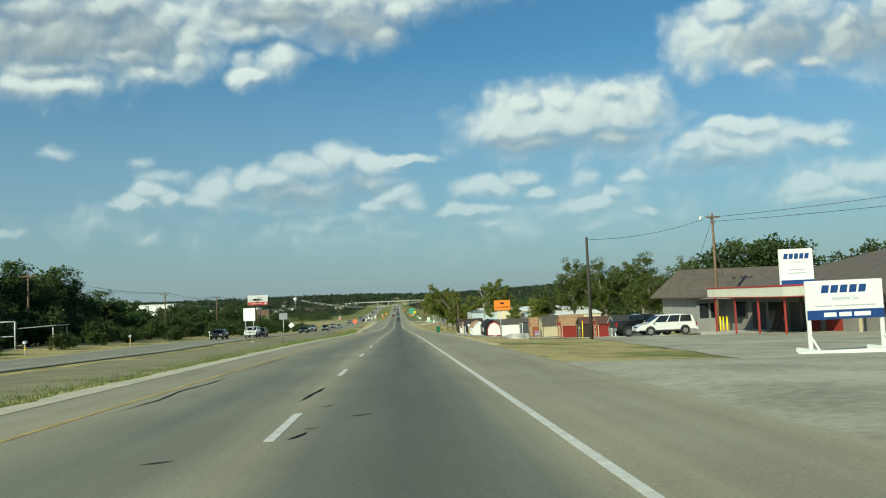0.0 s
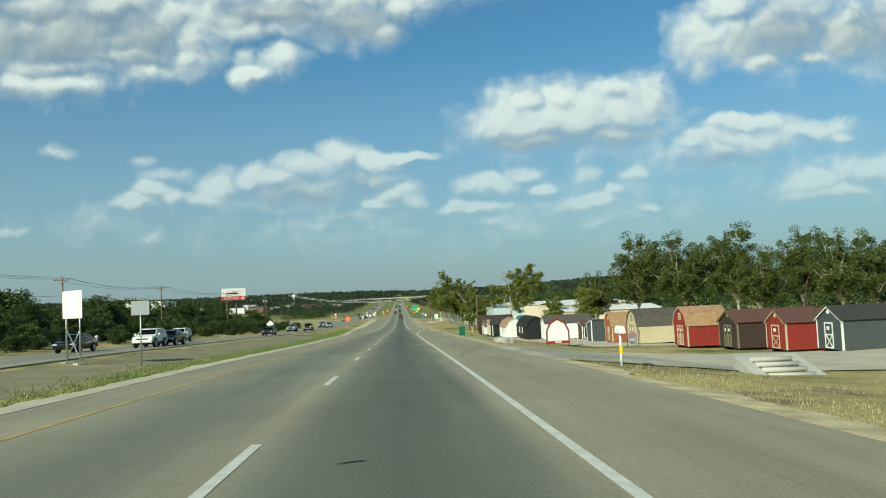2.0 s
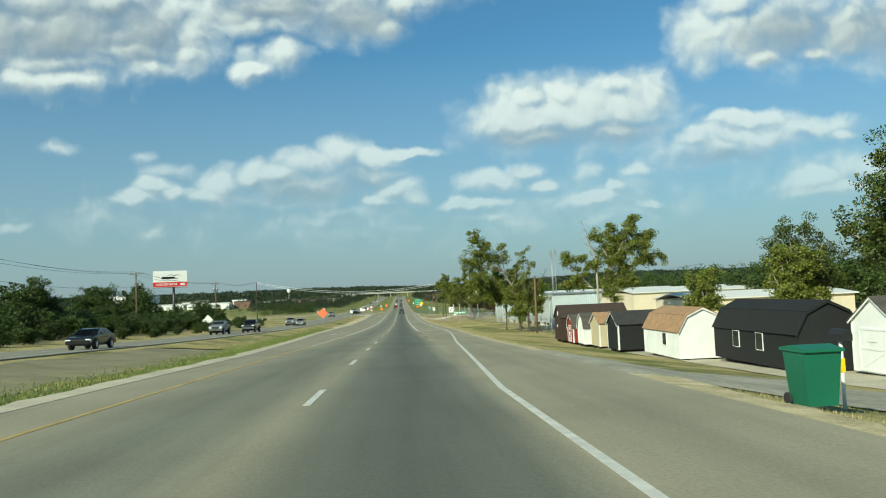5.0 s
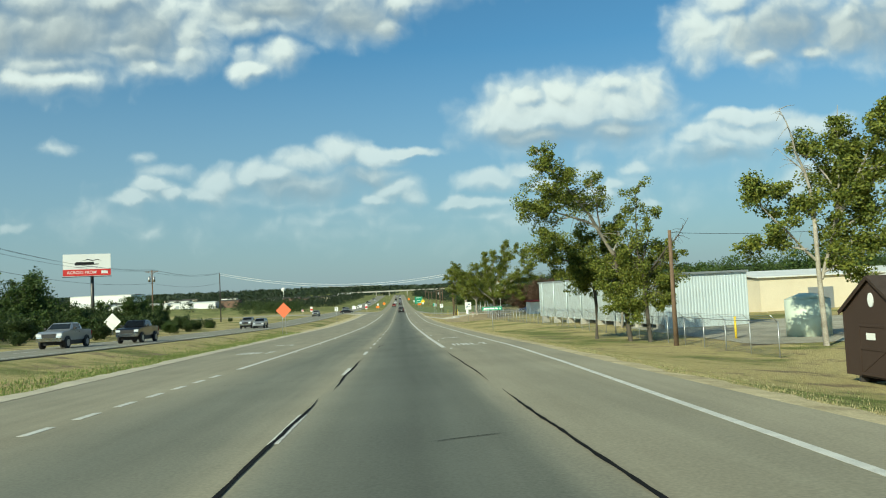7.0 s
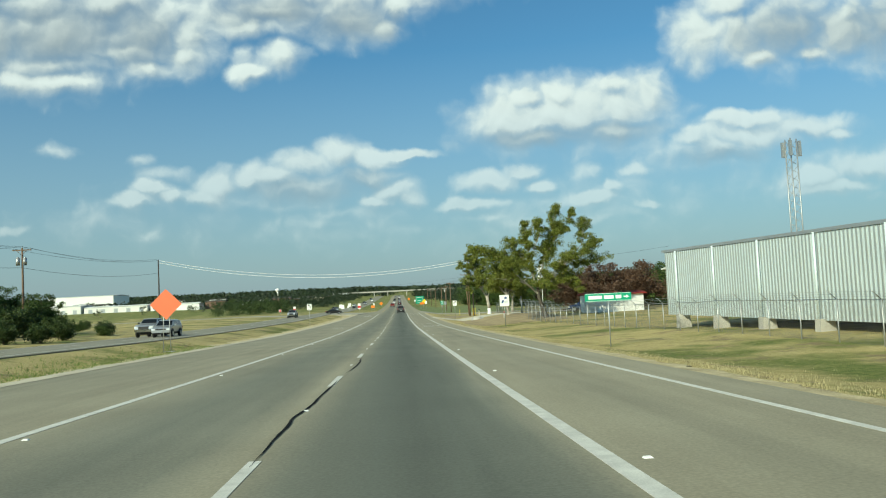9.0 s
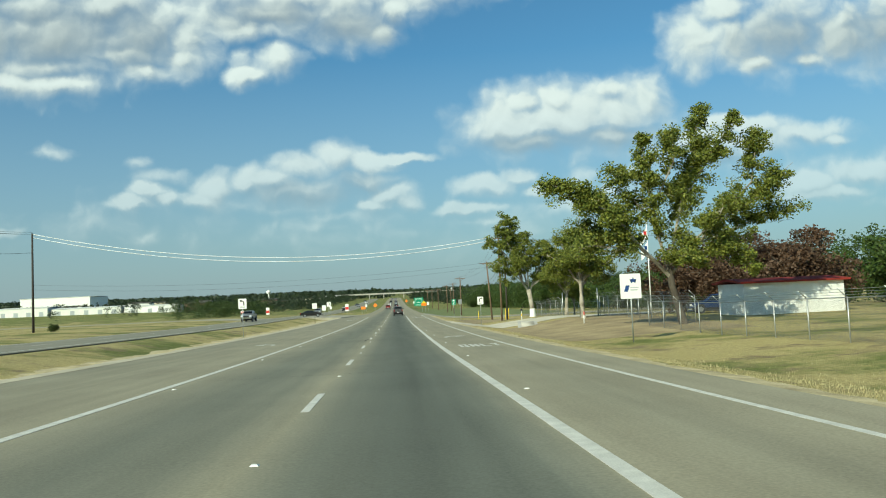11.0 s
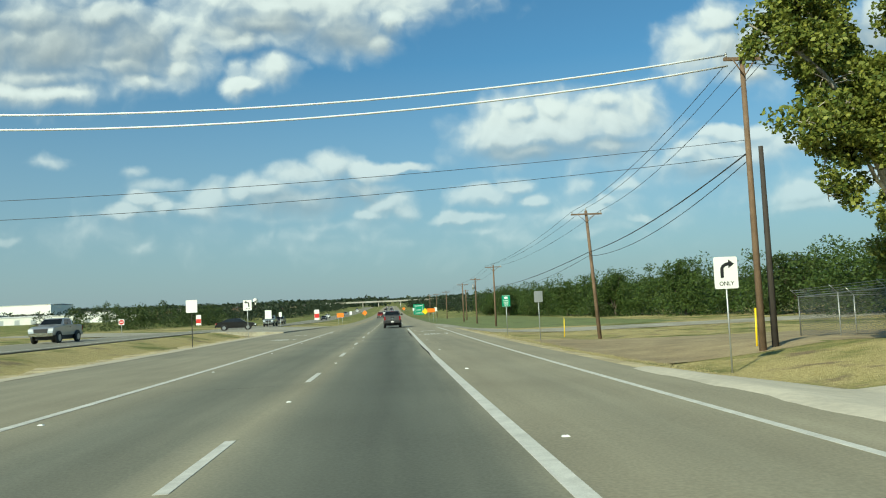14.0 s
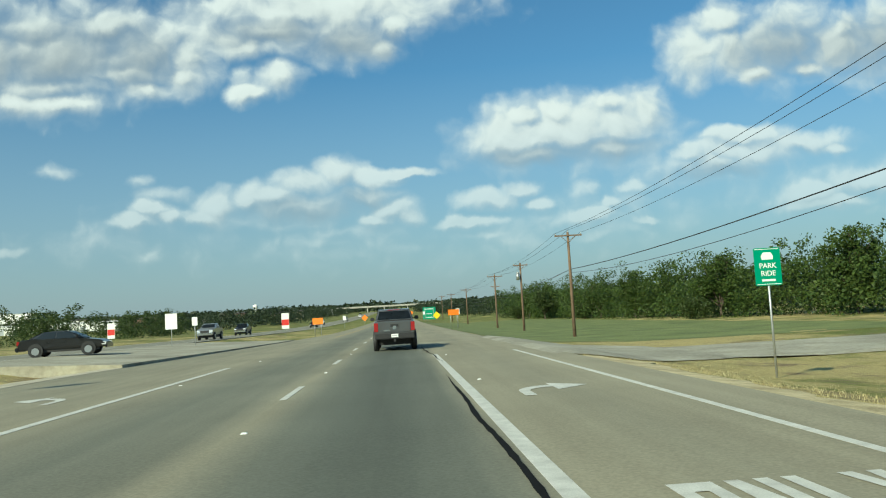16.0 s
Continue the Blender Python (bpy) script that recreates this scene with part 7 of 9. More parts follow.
# white oval vent in the brown shed's gable, and braced vents in two barns
for ob, z in ((brown_shed, 2.72),):
    bm = bmesh.new()
    slab(bm, [(0.15 * math.cos(k * math.tau / 18), z + 0.24 * math.sin(k * math.tau / 18)) for k in range(18)], "y", -0.034, -0.002)
    part("gable_vent", bm, SHED_WHITE, ob, "white oval gable vent")
for ob, z in ((tan_barn, 2.42), (red_barn, 2.40)):
    w = part("vent_window", (lambda b: (box(b, -0.27, 0.27, -0.03, -0.002, z, z + 0.54), b)[1])(bmesh.new()), BARN_RED if ob is red_barn else TAN, ob)
    for x0, x1, z0, z1 in ((-0.3, 0.3, z - 0.03, z + 0.05), (-0.3, 0.3, z + 0.49, z + 0.57), (-0.3, -0.22, z + 0.05, z + 0.49), (0.22, 0.3, z + 0.05, z + 0.49)):
        bm = bmesh.new()
        box(bm, x0, x1, -0.055, -0.031, z0, z1)
        part("frame", bm, TAN if ob is red_barn else KHAKI, w)
    for a, c in ((-0.22, 0.22), (0.22, -0.22)):
        bm = bmesh.new()
        slab(bm, ((a - 0.03, z + 0.05), (a + 0.03, z + 0.05), (c + 0.03, z + 0.49), (c - 0.03, z + 0.49)), "y", -0.050 if a < 0 else -0.046, -0.031)
        part("brace", bm, TAN if ob is red_barn else KHAKI, w)
# small picture banner between two stakes before the barns
t = thing("banner", "small blue and pink picture banner between two black stakes", "banner", 24.2, 127.6, ground_z(24.2, 127.6) + 0.1, 12)
bm = bmesh.new()
slab(bm, ((-0.45, 0.32), (0.45, 0.32), (0.45, 1.12), (-0.45, 1.12)), "y", -0.012, 0.0)
p = part("sheet", bm, material("banner_blue_print", (0.10, 0.17, 0.30), 0.6, 0.35, 3.0, second=(0.36, 0.33, 0.42)), t)
bars(p, "print_band", material("banner_pink_print", (0.50, 0.18, 0.26), 0.6, 0.2, 5.0), ((-0.40, 0.40, 0.86, 1.06),), "y", -0.017)
bars(p, "print_band", GREY_INK, ((-0.34, 0.30, 0.42, 0.70),), "y", -0.017)
for px in (-0.58, 0.78):
    bm = bmesh.new()
    rod(bm, (px, 0.02, -0.3), (px, 0.02, 1.45 if px > 0 else 1.2), 0.03, 0.03, 6)
    part("stake", bm, PLASTIC, t)
# the arched board by the road
t = thing("arch_board", "white barn-shaped display board with a red border", "sign board", 17.7, 131.6, ground_z(17.7, 131.6) + 0.1)
o = shed_outline(2.4, 1.45, 1.3, "gambrel")
bm = bmesh.new()
slab(bm, [(-1.2, 0.15), (1.2, 0.15)] + o[::-1], "y", -0.04, 0.04)
p = part("panel", bm, BARN_RED, t)
inner = shed_outline(2.08, 1.38, 1.12, "gambrel")
bm = bmesh.new()
slab(bm, [(-1.04, 0.42), (1.04, 0.42)] + inner[::-1], "y", -0.05, -0.041)
part("face", bm, SIGN_WHITE, t)
bars(p, "number_bar", SIGN_WHITE, ((-0.30, -0.18, 0.20, 0.36), (-0.13, -0.01, 0.20, 0.36), (0.04, 0.16, 0.20, 0.36), (0.21, 0.33, 0.20, 0.36)), "y", -0.046)
for px in (-1.1, 1.1):
    bm = bmesh.new()
    rod(bm, (px, 0, -0.3), (px, 0, 1.4), 0.05)
    part("post", bm, DARK_POLE, t)

# ---- the shop and its signs ----
zs = ground_z(40, 62)
t = thing("shop", "single-storey shop with brown hip roof and a red-trimmed canopy", "shop building", 33.0, 38.0, zs)
GREY_WALL = material("grey_render", (0.20, 0.19, 0.175), 0.85, 0.15, 0.8, 0.3, 20)
bm = bmesh.new()
box(bm, 0, 22, 0, 48, -0.5, 3.0)
part("wall", bm, GREY_WALL, t)


def hip_roof(x0, x1, y0, y1, low, ridge_a, ridge_b):
    """A hipped roof over a rectangle, with a fascia board's depth at the eaves; ridge ends as (x, y, z)."""
    bm = bmesh.new()
    e = [(x0, y0), (x1, y0), (x1, y1), (x0, y1)]
    lo = [bm.verts.new((x, y, low)) for x, y in e]
    mid = [bm.verts.new((x, y, low + 0.14)) for x, y in e]
    r = [bm.verts.new(ridge_a), bm.verts.new(ridge_b)]
    bm.faces.new(lo[::-1])
    for i in range(4):
        bm.faces.new((lo[i], lo[(i + 1) % 4], mid[(i + 1) % 4], mid[i]))
    if ridge_a[0] == ridge_b[0]:
        for f in ((mid[0], mid[1], r[0]), (mid[1], mid[2], r[1], r[0]), (mid[2], mid[3], r[1]), (mid[3], mid[0], r[0], r[1])):
            bm.faces.new(f)
    else:
        for f in ((mid[3], mid[0], r[0]), (mid[0], mid[1], r[1], r[0]), (mid[1], mid[2], r[1]), (mid[2], mid[3], r[0], r[1])):
            bm.faces.new(f)
    return bm


# grey-white wing wall, with the shade it stands in mixed into its grey
SHADED_WALL = material("shaded_white_render", (0.26, 0.26, 0.25), 0.85, 0.15, 0.8, 0.3, 20)
part("roof", hip_roof(-1.6, 23, -1.2, 36.5, 2.95, (10.5, 9, 6.5), (10.5, 27, 6.5)), SHOP_ROOF, t)
part("wing_roof", hip_roof(-3.6, 14, 35.4, 47.0, 2.90, (-2.4, 41.2, 5.75), (10.0, 41.2, 5.75)), SHOP_ROOF, t)
bm = bmesh.new()
box(bm, -2.6, -0.004, 36.4, 46.0, -0.5, 2.9)
part("wing_wall", bm, SHADED_WALL, t)
for px in (-2.3, -1.2):
    bm = bmesh.new()
    box(bm, px, px + 0.85, 36.36, 36.40, 0.9, 2.3)
    part("window", bm, GLASS, t)
for y0, y1 in ((8, 11), (16, 18.2), (24, 27), (31, 33.5)):
    bm = bmesh.new()
    box(bm, -0.03, 0.0, y0, y1, 0.9 if y0 != 16 else 0.05, 2.4)
    part("window" if y0 != 16 else "door", bm, GLASS if y0 != 16 else BARN_RED, t)
FASCIA = material("cream_fascia", (0.56, 0.55, 0.46), 0.7, 0.10, 0.8, 0.1, 10)
FADED_RED = material("faded_red_paint", (0.30, 0.035, 0.028), 0.65, 0.2, 1.5, 0.2, 20)
bm = bmesh.new()
box(bm, -5.2, 1.0, 14, 27, 2.95, 3.72)
cn = part("canopy", bm, FASCIA, t, "cream canopy fascia with red edging")
for y0, y1, x0, x1 in ((13.98, 27.02, -5.23, -5.2), (13.97, 14.0, -5.2, 1.0), (27.0, 27.03, -5.2, 1.0)):
    for z0, z1 in ((3.66, 3.78), (2.93, 3.0)):
        bm = bmesh.new()
        box(bm, x0, x1, y0, y1, z0, z1)
        part("red_trim", bm, FADED_RED, cn)
for y in (14.6, 18.6, 22.6, 26.4):
    bm = bmesh.new()
    box(bm, -4.88, -4.76, y - 0.06, y + 0.06, -0.1, 2.95)
    part("canopy_post", bm, FADED_RED, t, "faded red steel post")
for y in (4, 8, 12):
    bm = bmesh.new()
    box(bm, -1.2, -1.05, y - 0.08, y + 0.08, -0.1, 2.95)
    part("porch_post", bm, TAN, t)
bm = bmesh.new()
box(bm, -5.6, 0.0, 12.5, 28, -0.4, 0.10)
part("step", bm, CONCRETE, t)
bm = bmesh.new()
slab(bm, ((-2.5, 2.75), (1.0, 3.0), (1.0, 3.06), (-2.5, 2.81)), "y", 29.5, 36.2)
part("porch_roof", bm, SIGN_BACK, t)
for y0, y1, m in ((19.0, 20.2, BARN_RED), (21.0, 23.4, PLASTIC), (27.6, 30.0, PLASTIC)):
    bm = bmesh.new()
    box(bm, -0.05, -0.001, y0, y1, 0.08, 2.35)
    part("door", bm, m, t)
bm = bmesh.new()
slab(bm, ((-0.9, 0.10), (-0.82, 0.10), (-0.08, 2.2), (-0.16, 2.2)), "y", 23.8, 25.0)
part("leaning_board", bm, BROWN, t)
for x, y, lab in ((29.6, 65.6, "shop"), (29.6, 66.3, "shop"), (29.6, 67.0, "shop"), (25.4, 238.2, "steel hall"), (25.7, 238.9, "steel hall")):
    b = thing("bollard", f"yellow painted steel bollard before the {lab}", "bollard", x, y, ground_z(x, y) + 0.1, group="yellow bollards")
    bm = bmesh.new()
    rod(bm, (0, 0, -0.3), (0, 0, 1.5), 0.08, 0.08, 12)
    part("pipe", bm, SIGN_YELLOW, b)

z0 = ground_z(17.7, 27)
t = thing("advert_board", "white portable advert board with blue lettering shapes on a white frame", "sign board", 17.45, 27.0, z0 - 0.02)
bm = bmesh.new()
box(bm, -1.4, 1.4, -0.05, 0.05, 1.25, 2.62)
p = part("panel", bm, SIGN_WHITE, t)
bm = bmesh.new()
box(bm, -1.4, 1.4, -0.06, -0.051, 1.25, 1.58)
band = part("blue_band", bm, SIGN_BLUE, t)
for k in range(5):
    x = -0.86 + k * 0.34
    figure(p, ((x, 2.18), (x + 0.26, 2.18), (x + 0.32, 2.45), (x + 0.06, 2.45)), SIGN_BLUE, "logo_shape", -0.056)
text_on(p, "Industrial Gas", 0.13, 0.02, 1.98, GREY_INK, -0.056)
bars(p, "text_bar", GREY_INK, ((-1.1, -0.5, 1.70, 1.74), (-0.38, 1.1, 1.70, 1.74)), "y", -0.056)
bars(band, "number_bar", SIGN_WHITE, ((-0.8, -0.35, 1.34, 1.49), (-0.25, 0.2, 1.34, 1.49), (0.3, 0.9, 1.34, 1.49)), "y", -0.065)
for px in (-1.33, 1.33):
    bm = bmesh.new()
    box(bm, px - 0.06, px + 0.06, -0.04, 0.04, 0.0, 1.3)
    part("leg", bm, WHITE, t)
    bm = bmesh.new()
    box(bm, px - 0.07, px + 0.07, -0.9, 0.9, 0.0, 0.24)
    part("foot", bm, WHITE, t)
    bm = bmesh.new()
    rod(bm, (px, -0.8, 0.02), (px, 0, 0.75), 0.04)
    part("strut", bm, WHITE, t)
bm = bmesh.new()
box(bm, -2.2, 2.2, -0.95, -0.78, 0.0, 0.25)
part("rail", bm, WHITE, t)
z0 = ground_z(38.6, 66)
t = thing("pylon_sign", "white square pylon sign with blue lettering shapes", "sign", 31.2, 56.5, ground_z(31.2, 56.5))
zb = ground_z(31.2, 56.5)
bm = bmesh.new()
rod(bm, (0.3, 0.2, -0.3), (0.3, 0.2, 4.0), 0.12)
part("column", bm, DARK_STEEL, t)
bm = bmesh.new()
box(bm, -1.25, 1.25, -0.12, 0.12, 3.55, 6.2)
p = part("panel", bm, SIGN_WHITE, t)
for k in range(5):
    x = -1.0 + k * 0.4
    figure(p, ((x, 5.45), (x + 0.30, 5.45), (x + 0.38, 5.85), (x + 0.08, 5.85)), SIGN_BLUE, "logo_shape", -0.126)
text_on(p, "Industrial Gas", 0.15, 0.05, 5.22, GREY_INK, -0.126)
bars(p, "text_bar", GREY_INK, ((-0.6, 0.6, 4.62, 4.70), (-0.7, 0.7, 4.36, 4.44)), "y", -0.126)
bars(p, "blue_band", SIGN_BLUE, ((-1.25, 1.25, 3.55, 3.9),), "y", -0.126)

# ---- yards and warehouses ----
RIBBED = material("pale_ribbed_steel", (0.39, 0.42, 0.42), 0.42, 0.06, 0.6, metal=0.45)
PLAIN_STEEL = material("pale_blue_wall_steel", (0.58, 0.66, 0.68), 0.45, 0.06, 0.6, metal=0.15)
CREAM = material("cream_render", (0.66, 0.58, 0.44), 0.85, 0.08, 0.4, 0.2, 10)
WHITE_ROOF = material("white_roof_sheet", (0.70, 0.70, 0.66), 0.6, 0.08, 0.3)


def metal_hall():
    """The long ribbed steel hall on concrete piers."""
    a, b = Vector((21.2, 293.2, 0)), Vector((25.6, 254.0, 0))
    c, d = Vector((34.0, 254.9, 0)), Vector((29.6, 294.1, 0))
    zb, zt = -7.75, -3.2
    t = thing("steel_hall", "long pale ribbed steel storage hall on concrete piers", "warehouse", b.x, b.y, -8.4)
    o = Vector((b.x, b.y, -8.4))
    q = [p - o for p in (a, b, c, d)]
    lo, hi = zb + 8.4, zt + 8.4

    def ribs(p0, p1, depth, zl, zh, mat):
        """A wall of trapezoid ribs."""
        n = int((p1 - p0).length / 0.30)
        way = (p1 - p0).normalized()
        side = Vector((way.y, -way.x, 0))
        bm = bmesh.new()
        last = None
        for k in range(n):
            for f, dep in ((0.0, 0.0), (0.40, 0.0), (0.55, depth), (0.85, depth)):
                p = p0.lerp(p1, (k + f) / n) + side * dep
                row = (bm.verts.new((p.x, p.y, zl)), bm.verts.new((p.x, p.y, zh)))
                if last:
                    bm.faces.new((last[0], row[0], row[1], last[1]))
                last = row
        return part("wall", bm, mat, t)

    ribs(q[1], q[0], 0.11, lo, hi, RIBBED)
    ribs(q[2], q[1], 0.02, lo - 0.6, hi, PLAIN_STEEL)
    bm = bmesh.new()
    inn = [p + (q[3] + q[1] - p * 2).normalized() * 0.12 for p in q]
    v0 = [bm.verts.new((p.x, p.y, lo)) for p in inn]
    v1 = [bm.verts.new((p.x, p.y, hi)) for p in inn]
    bm.faces.new(v0)
    bm.faces.new(v1)
    for i in range(4):
        bm.faces.new((v0[i], v0[(i + 1) % 4], v1[(i + 1) % 4], v1[i]))
    part("core", bm, PLAIN_STEEL, t)
    bm = bmesh.new()
    big = [p + (p - (q[3] + q[1]) / 2).normalized() * 0.25 for p in q]
    r0 = [bm.verts.new((p.x, p.y, hi - 0.02)) for p in big]
    r1 = [bm.verts.new((p.x, p.y, hi + 0.16)) for p in big]
    bm.faces.new(r0[::-1])
    bm.faces.new(r1)
    for i in range(4):
        bm.faces.new((r0[i], r0[(i + 1) % 4], r1[(i + 1) % 4], r1[i]))
    part("roof", bm, SIGN_BACK, t)
    way = (q[0] - q[1]).normalized()
    for k in range(8):
        p = q[1].lerp(q[0], (k + 0.2) / 7.6)
        bm = bmesh.new()
        vs = box(bm, p.x - 0.2, p.x + 0.55, p.y - 0.28, p.y + 0.28, -0.5, lo + 0.08)
        for v in vs:
            if v.co.z < 0:
                v.co.x = p.x + (v.co.x - p.x) * 1.3
        part("pier", bm, CONCRETE, t)
        bm = bmesh.new()
        rod(bm, (p.x - 0.12, p.y, lo), (p.x - 0.12, p.y, hi), 0.07, 0.07, 6)
        part("wall_seam", bm, PLAIN_STEEL, t)


metal_hall()


def hall(label, x0, x1, y0, y1, top, walls, roof, doors=0, name="warehouse", roof_rise=0.8):
    """A low warehouse with a shallow roof, eaves trim and roll-up doors towards the road."""
    z0 = min(ground_z(x, y) for x in (x0, x1) for y in (y0, y1))
    t = thing(name, label, "warehouse", x0, y0, z0)
    w, d, h = x1 - x0, y1 - y0, top - z0
    bm = bmesh.new()
    box(bm, 0, w, 0, d, -0.5, h)
    part("wall", bm, walls, t)
    bm = bmesh.new()
    slab(bm, ((-0.4, h), (d / 2, h + roof_rise), (d + 0.4, h), (d + 0.4, h + 0.15), (d / 2, h + roof_rise + 0.18), (-0.4, h + 0.15)), "x", -0.4, w + 0.4)
    part("roof", bm, roof, t)
    for k in range(doors):
        px = w * (k + 0.5) / doors
        bm = bmesh.new()
        box(bm, px - 1.6, px + 1.6, -0.06, 0.0, 0.0, min(3.4, h * 0.7))
        part("roll_door", bm, SIGN_BACK, t)
    return t


hall("cream rendered warehouse with white roof behind the fence", 46, 92, 278, 300, -3.9, CREAM, WHITE_ROOF, 3)
hall("low cream warehouse with flat white roof beyond the sheds", 34, 66, 306, 330, -3.8, CREAM, WHITE_ROOF, 0)
hall("low white-roofed workshop beyond the sheds", 40, 62, 232, 247, -4.6, CREAM, WHITE_ROOF, 2)
BRICK_FAR = material("far_brick", (0.19, 0.115, 0.085), 0.9, 0.15, 0.5)
hall("long pale steel warehouse across the field", -296, -259, 898, 925, -1.0, WHITE_ROOF, WHITE_ROOF, 4)
hall("low grey-white steel warehouse across the field", -257, -206, 900, 925, -2.6, WHITE_ROOF, WHITE_ROOF, 5)
hall("small white warehouse across the field", -204, -166, 902, 925, -3.0, SIGN_WHITE, WHITE_ROOF, 3)
hall("low brick building across the field", -160, -144, 905, 920, -2.2, BRICK_FAR, GREY_SHINGLE, 0)
hall("large white distribution warehouse on the rise", -372, -304, 1100, 1150, 10.4, SIGN_WHITE, WHITE_ROOF, 0)
rnd = random.Random(12)
for k in range(22):
    x, y = rnd.uniform(-420, -70), rnd.uniform(880, 1240)
    w = rnd.uniform(10, 26)
    hall("distant low building among trees", x, x + w, y, y + 12, ground_z(x, y) + rnd.uniform(4, 7), rnd.choice((SIGN_WHITE, CREAM, BRICK_FAR, WHITE_ROOF)), rnd.choice((GREY_SHINGLE, WHITE_ROOF)), 0, "far_building")
t = thing("water_tower", "pale blue water tower on the horizon", "water tower", -190, 1500, ground_z(-190, 1500) - 4)
h = 17
bm = bmesh.new()
rod(bm, (0, 0, 0), (0, 0, h), 1.2, 1.2, 10)
part("shaft", bm, SIGN_WHITE, t)
bm = bmesh.new()
for a, b, r0, r1 in ((h - 2, h, 1.0, 3.6), (h, h + 3, 3.6, 3.6), (h + 3, h + 4.4, 3.6, 1)):
    rod(bm, (0, 0, a), (0, 0, b), r0, r1, 16)
part("tank", bm, SIGN_WHITE, t)

# yard hut with a red roof edge, flagpole and lattice mast
hut = hall("small white hut with a red roof edge in the yard", 29.6, 38, 352, 357, -6.75, SHED_WHITE, BARN_RED, 0, "hut", 0.25)
t = thing("flagpole", "white steel flagpole with two flags", "flagpole", 24.0, 358.3, ground_z(24.0, 358.3))
bm = bmesh.new()
rod(bm, (0, 0, -0.2), (0, 0, 8.4), 0.06, 0.04, 10)
part("pole", bm, SIGN_WHITE, t)
for z, m in ((7.0, SIGN_RED), (5.7, SIGN_BLUE)):
    bm = bmesh.new()
    last = None
    for k in range(9):
        x = -0.06 - 0.07 * k
        dy = 0.10 * math.sin(k * 1.1)
        row = [bm.verts.new((x, dy, z - 0.09 * k + v)) for v in (0, 0.9)]
        if last:
            bm.faces.new((last[0], row[0], row[1], last[1]))
        last = row
    f = part("flag", bm, SIGN_WHITE, t)
    bm = bmesh.new()
    box(bm, -0.34, -0.07, -0.06, -0.03, z + 0.3, z + 0.62)
    part("flag_field", bm, m, f)
t = thing("lattice_mast", "grey lattice radio mast behind the hall", "mast", 35.2, 300.4, ground_z(35.2, 300.4))
top = 6.2 - ground_z(35.2, 300.4)
for k in range(3):
    bm = bmesh.new()
    a = k * math.tau / 3
    rod(bm, (0.55 * math.cos(a), 0.55 * math.sin(a), 0), (0.5 * math.cos(a), 0.5 * math.sin(a), top), 0.05, 0.05, 6)
    part("leg", bm, STEEL, t)
bm = bmesh.new()
for i in range(int(top / 0.7)):
    for k in range(3):
        a, b = k * math.tau / 3, (k + 1) * math.tau / 3
        rod(bm, (0.52 * math.cos(a), 0.52 * math.sin(a), i * 0.7), (0.52 * math.cos(b), 0.52 * math.sin(b), i * 0.7 + 0.7), 0.022, 0.022, 4, False)
part("bracing", bm, STEEL, t)
for k in range(3):
    bm = bmesh.new()
    a = k * math.tau / 3
    box(bm, 0.75 * math.cos(a) - 0.12, 0.75 * math.cos(a) + 0.12, 0.75 * math.sin(a) - 0.1, 0.75 * math.sin(a) + 0.1, top - 1.5, top - 0.2)
    part("antenna", bm, STEEL, t)
t = thing("storage_tank", "pale green upright storage tank in the yard", "tank", 30.4, 237.5, ground_z(30.4, 237.5))
bm = bmesh.new()
rod(bm, (0, 0, 0), (0, 0, 2.7), 1.5, 1.5, 24)
rod(bm, (0, 0, 2.7), (0, 0, 3.1), 1.5, 0.5, 24)
part("shell", bm, material("pale_green_poly", (0.55, 0.62, 0.52), 0.5, 0.06), t)

# ---- fences ----
def chain_link():
    """Woven wire: thin diagonal strands with air between them."""
    m = bpy.data.materials.new("chain_link")
    m.use_nodes = True
    n, l = m.node_tree.nodes, m.node_tree.links
    b = n["Principled BSDF"]
    b.inputs["Base Color"].default_value, b.inputs["Metallic"].default_value, b.inputs["Roughness"].default_value = (0.16, 0.165, 0.165, 1), 0.5, 0.6
    tc = n.new("ShaderNodeTexCoord")
    sep = n.new("ShaderNodeSeparateXYZ")
    l.new(tc.outputs["Object"], sep.inputs[0])
    keep = []
    for s in (1, -1):
        k = n.new("ShaderNodeMath")
        k.operation = "MULTIPLY_ADD"
        k.inputs[1].default_value = s
        l.new(sep.outputs["Z"], k.inputs[0])
        l.new(sep.outputs["Y"], k.inputs[2])
        f = n.new("ShaderNodeMath")
        f.operation = "PINGPONG"
        f.inputs[1].default_value = 0.045
        l.new(k.outputs[0], f.inputs[0])
        g = n.new("ShaderNodeMath")
        g.operation = "LESS_THAN"
        g.inputs[1].default_value = 0.0048
        l.new(f.outputs[0], g.inputs[0])
        keep.append(g.outputs[0])
    x = n.new("ShaderNodeMath")
    x.operation = "MAXIMUM"
    l.new(keep[0], x.inputs[0])
    l.new(keep[1], x.inputs[1])
    l.new(x.outputs[0], b.inputs["Alpha"])
    return m


LINK = chain_link()


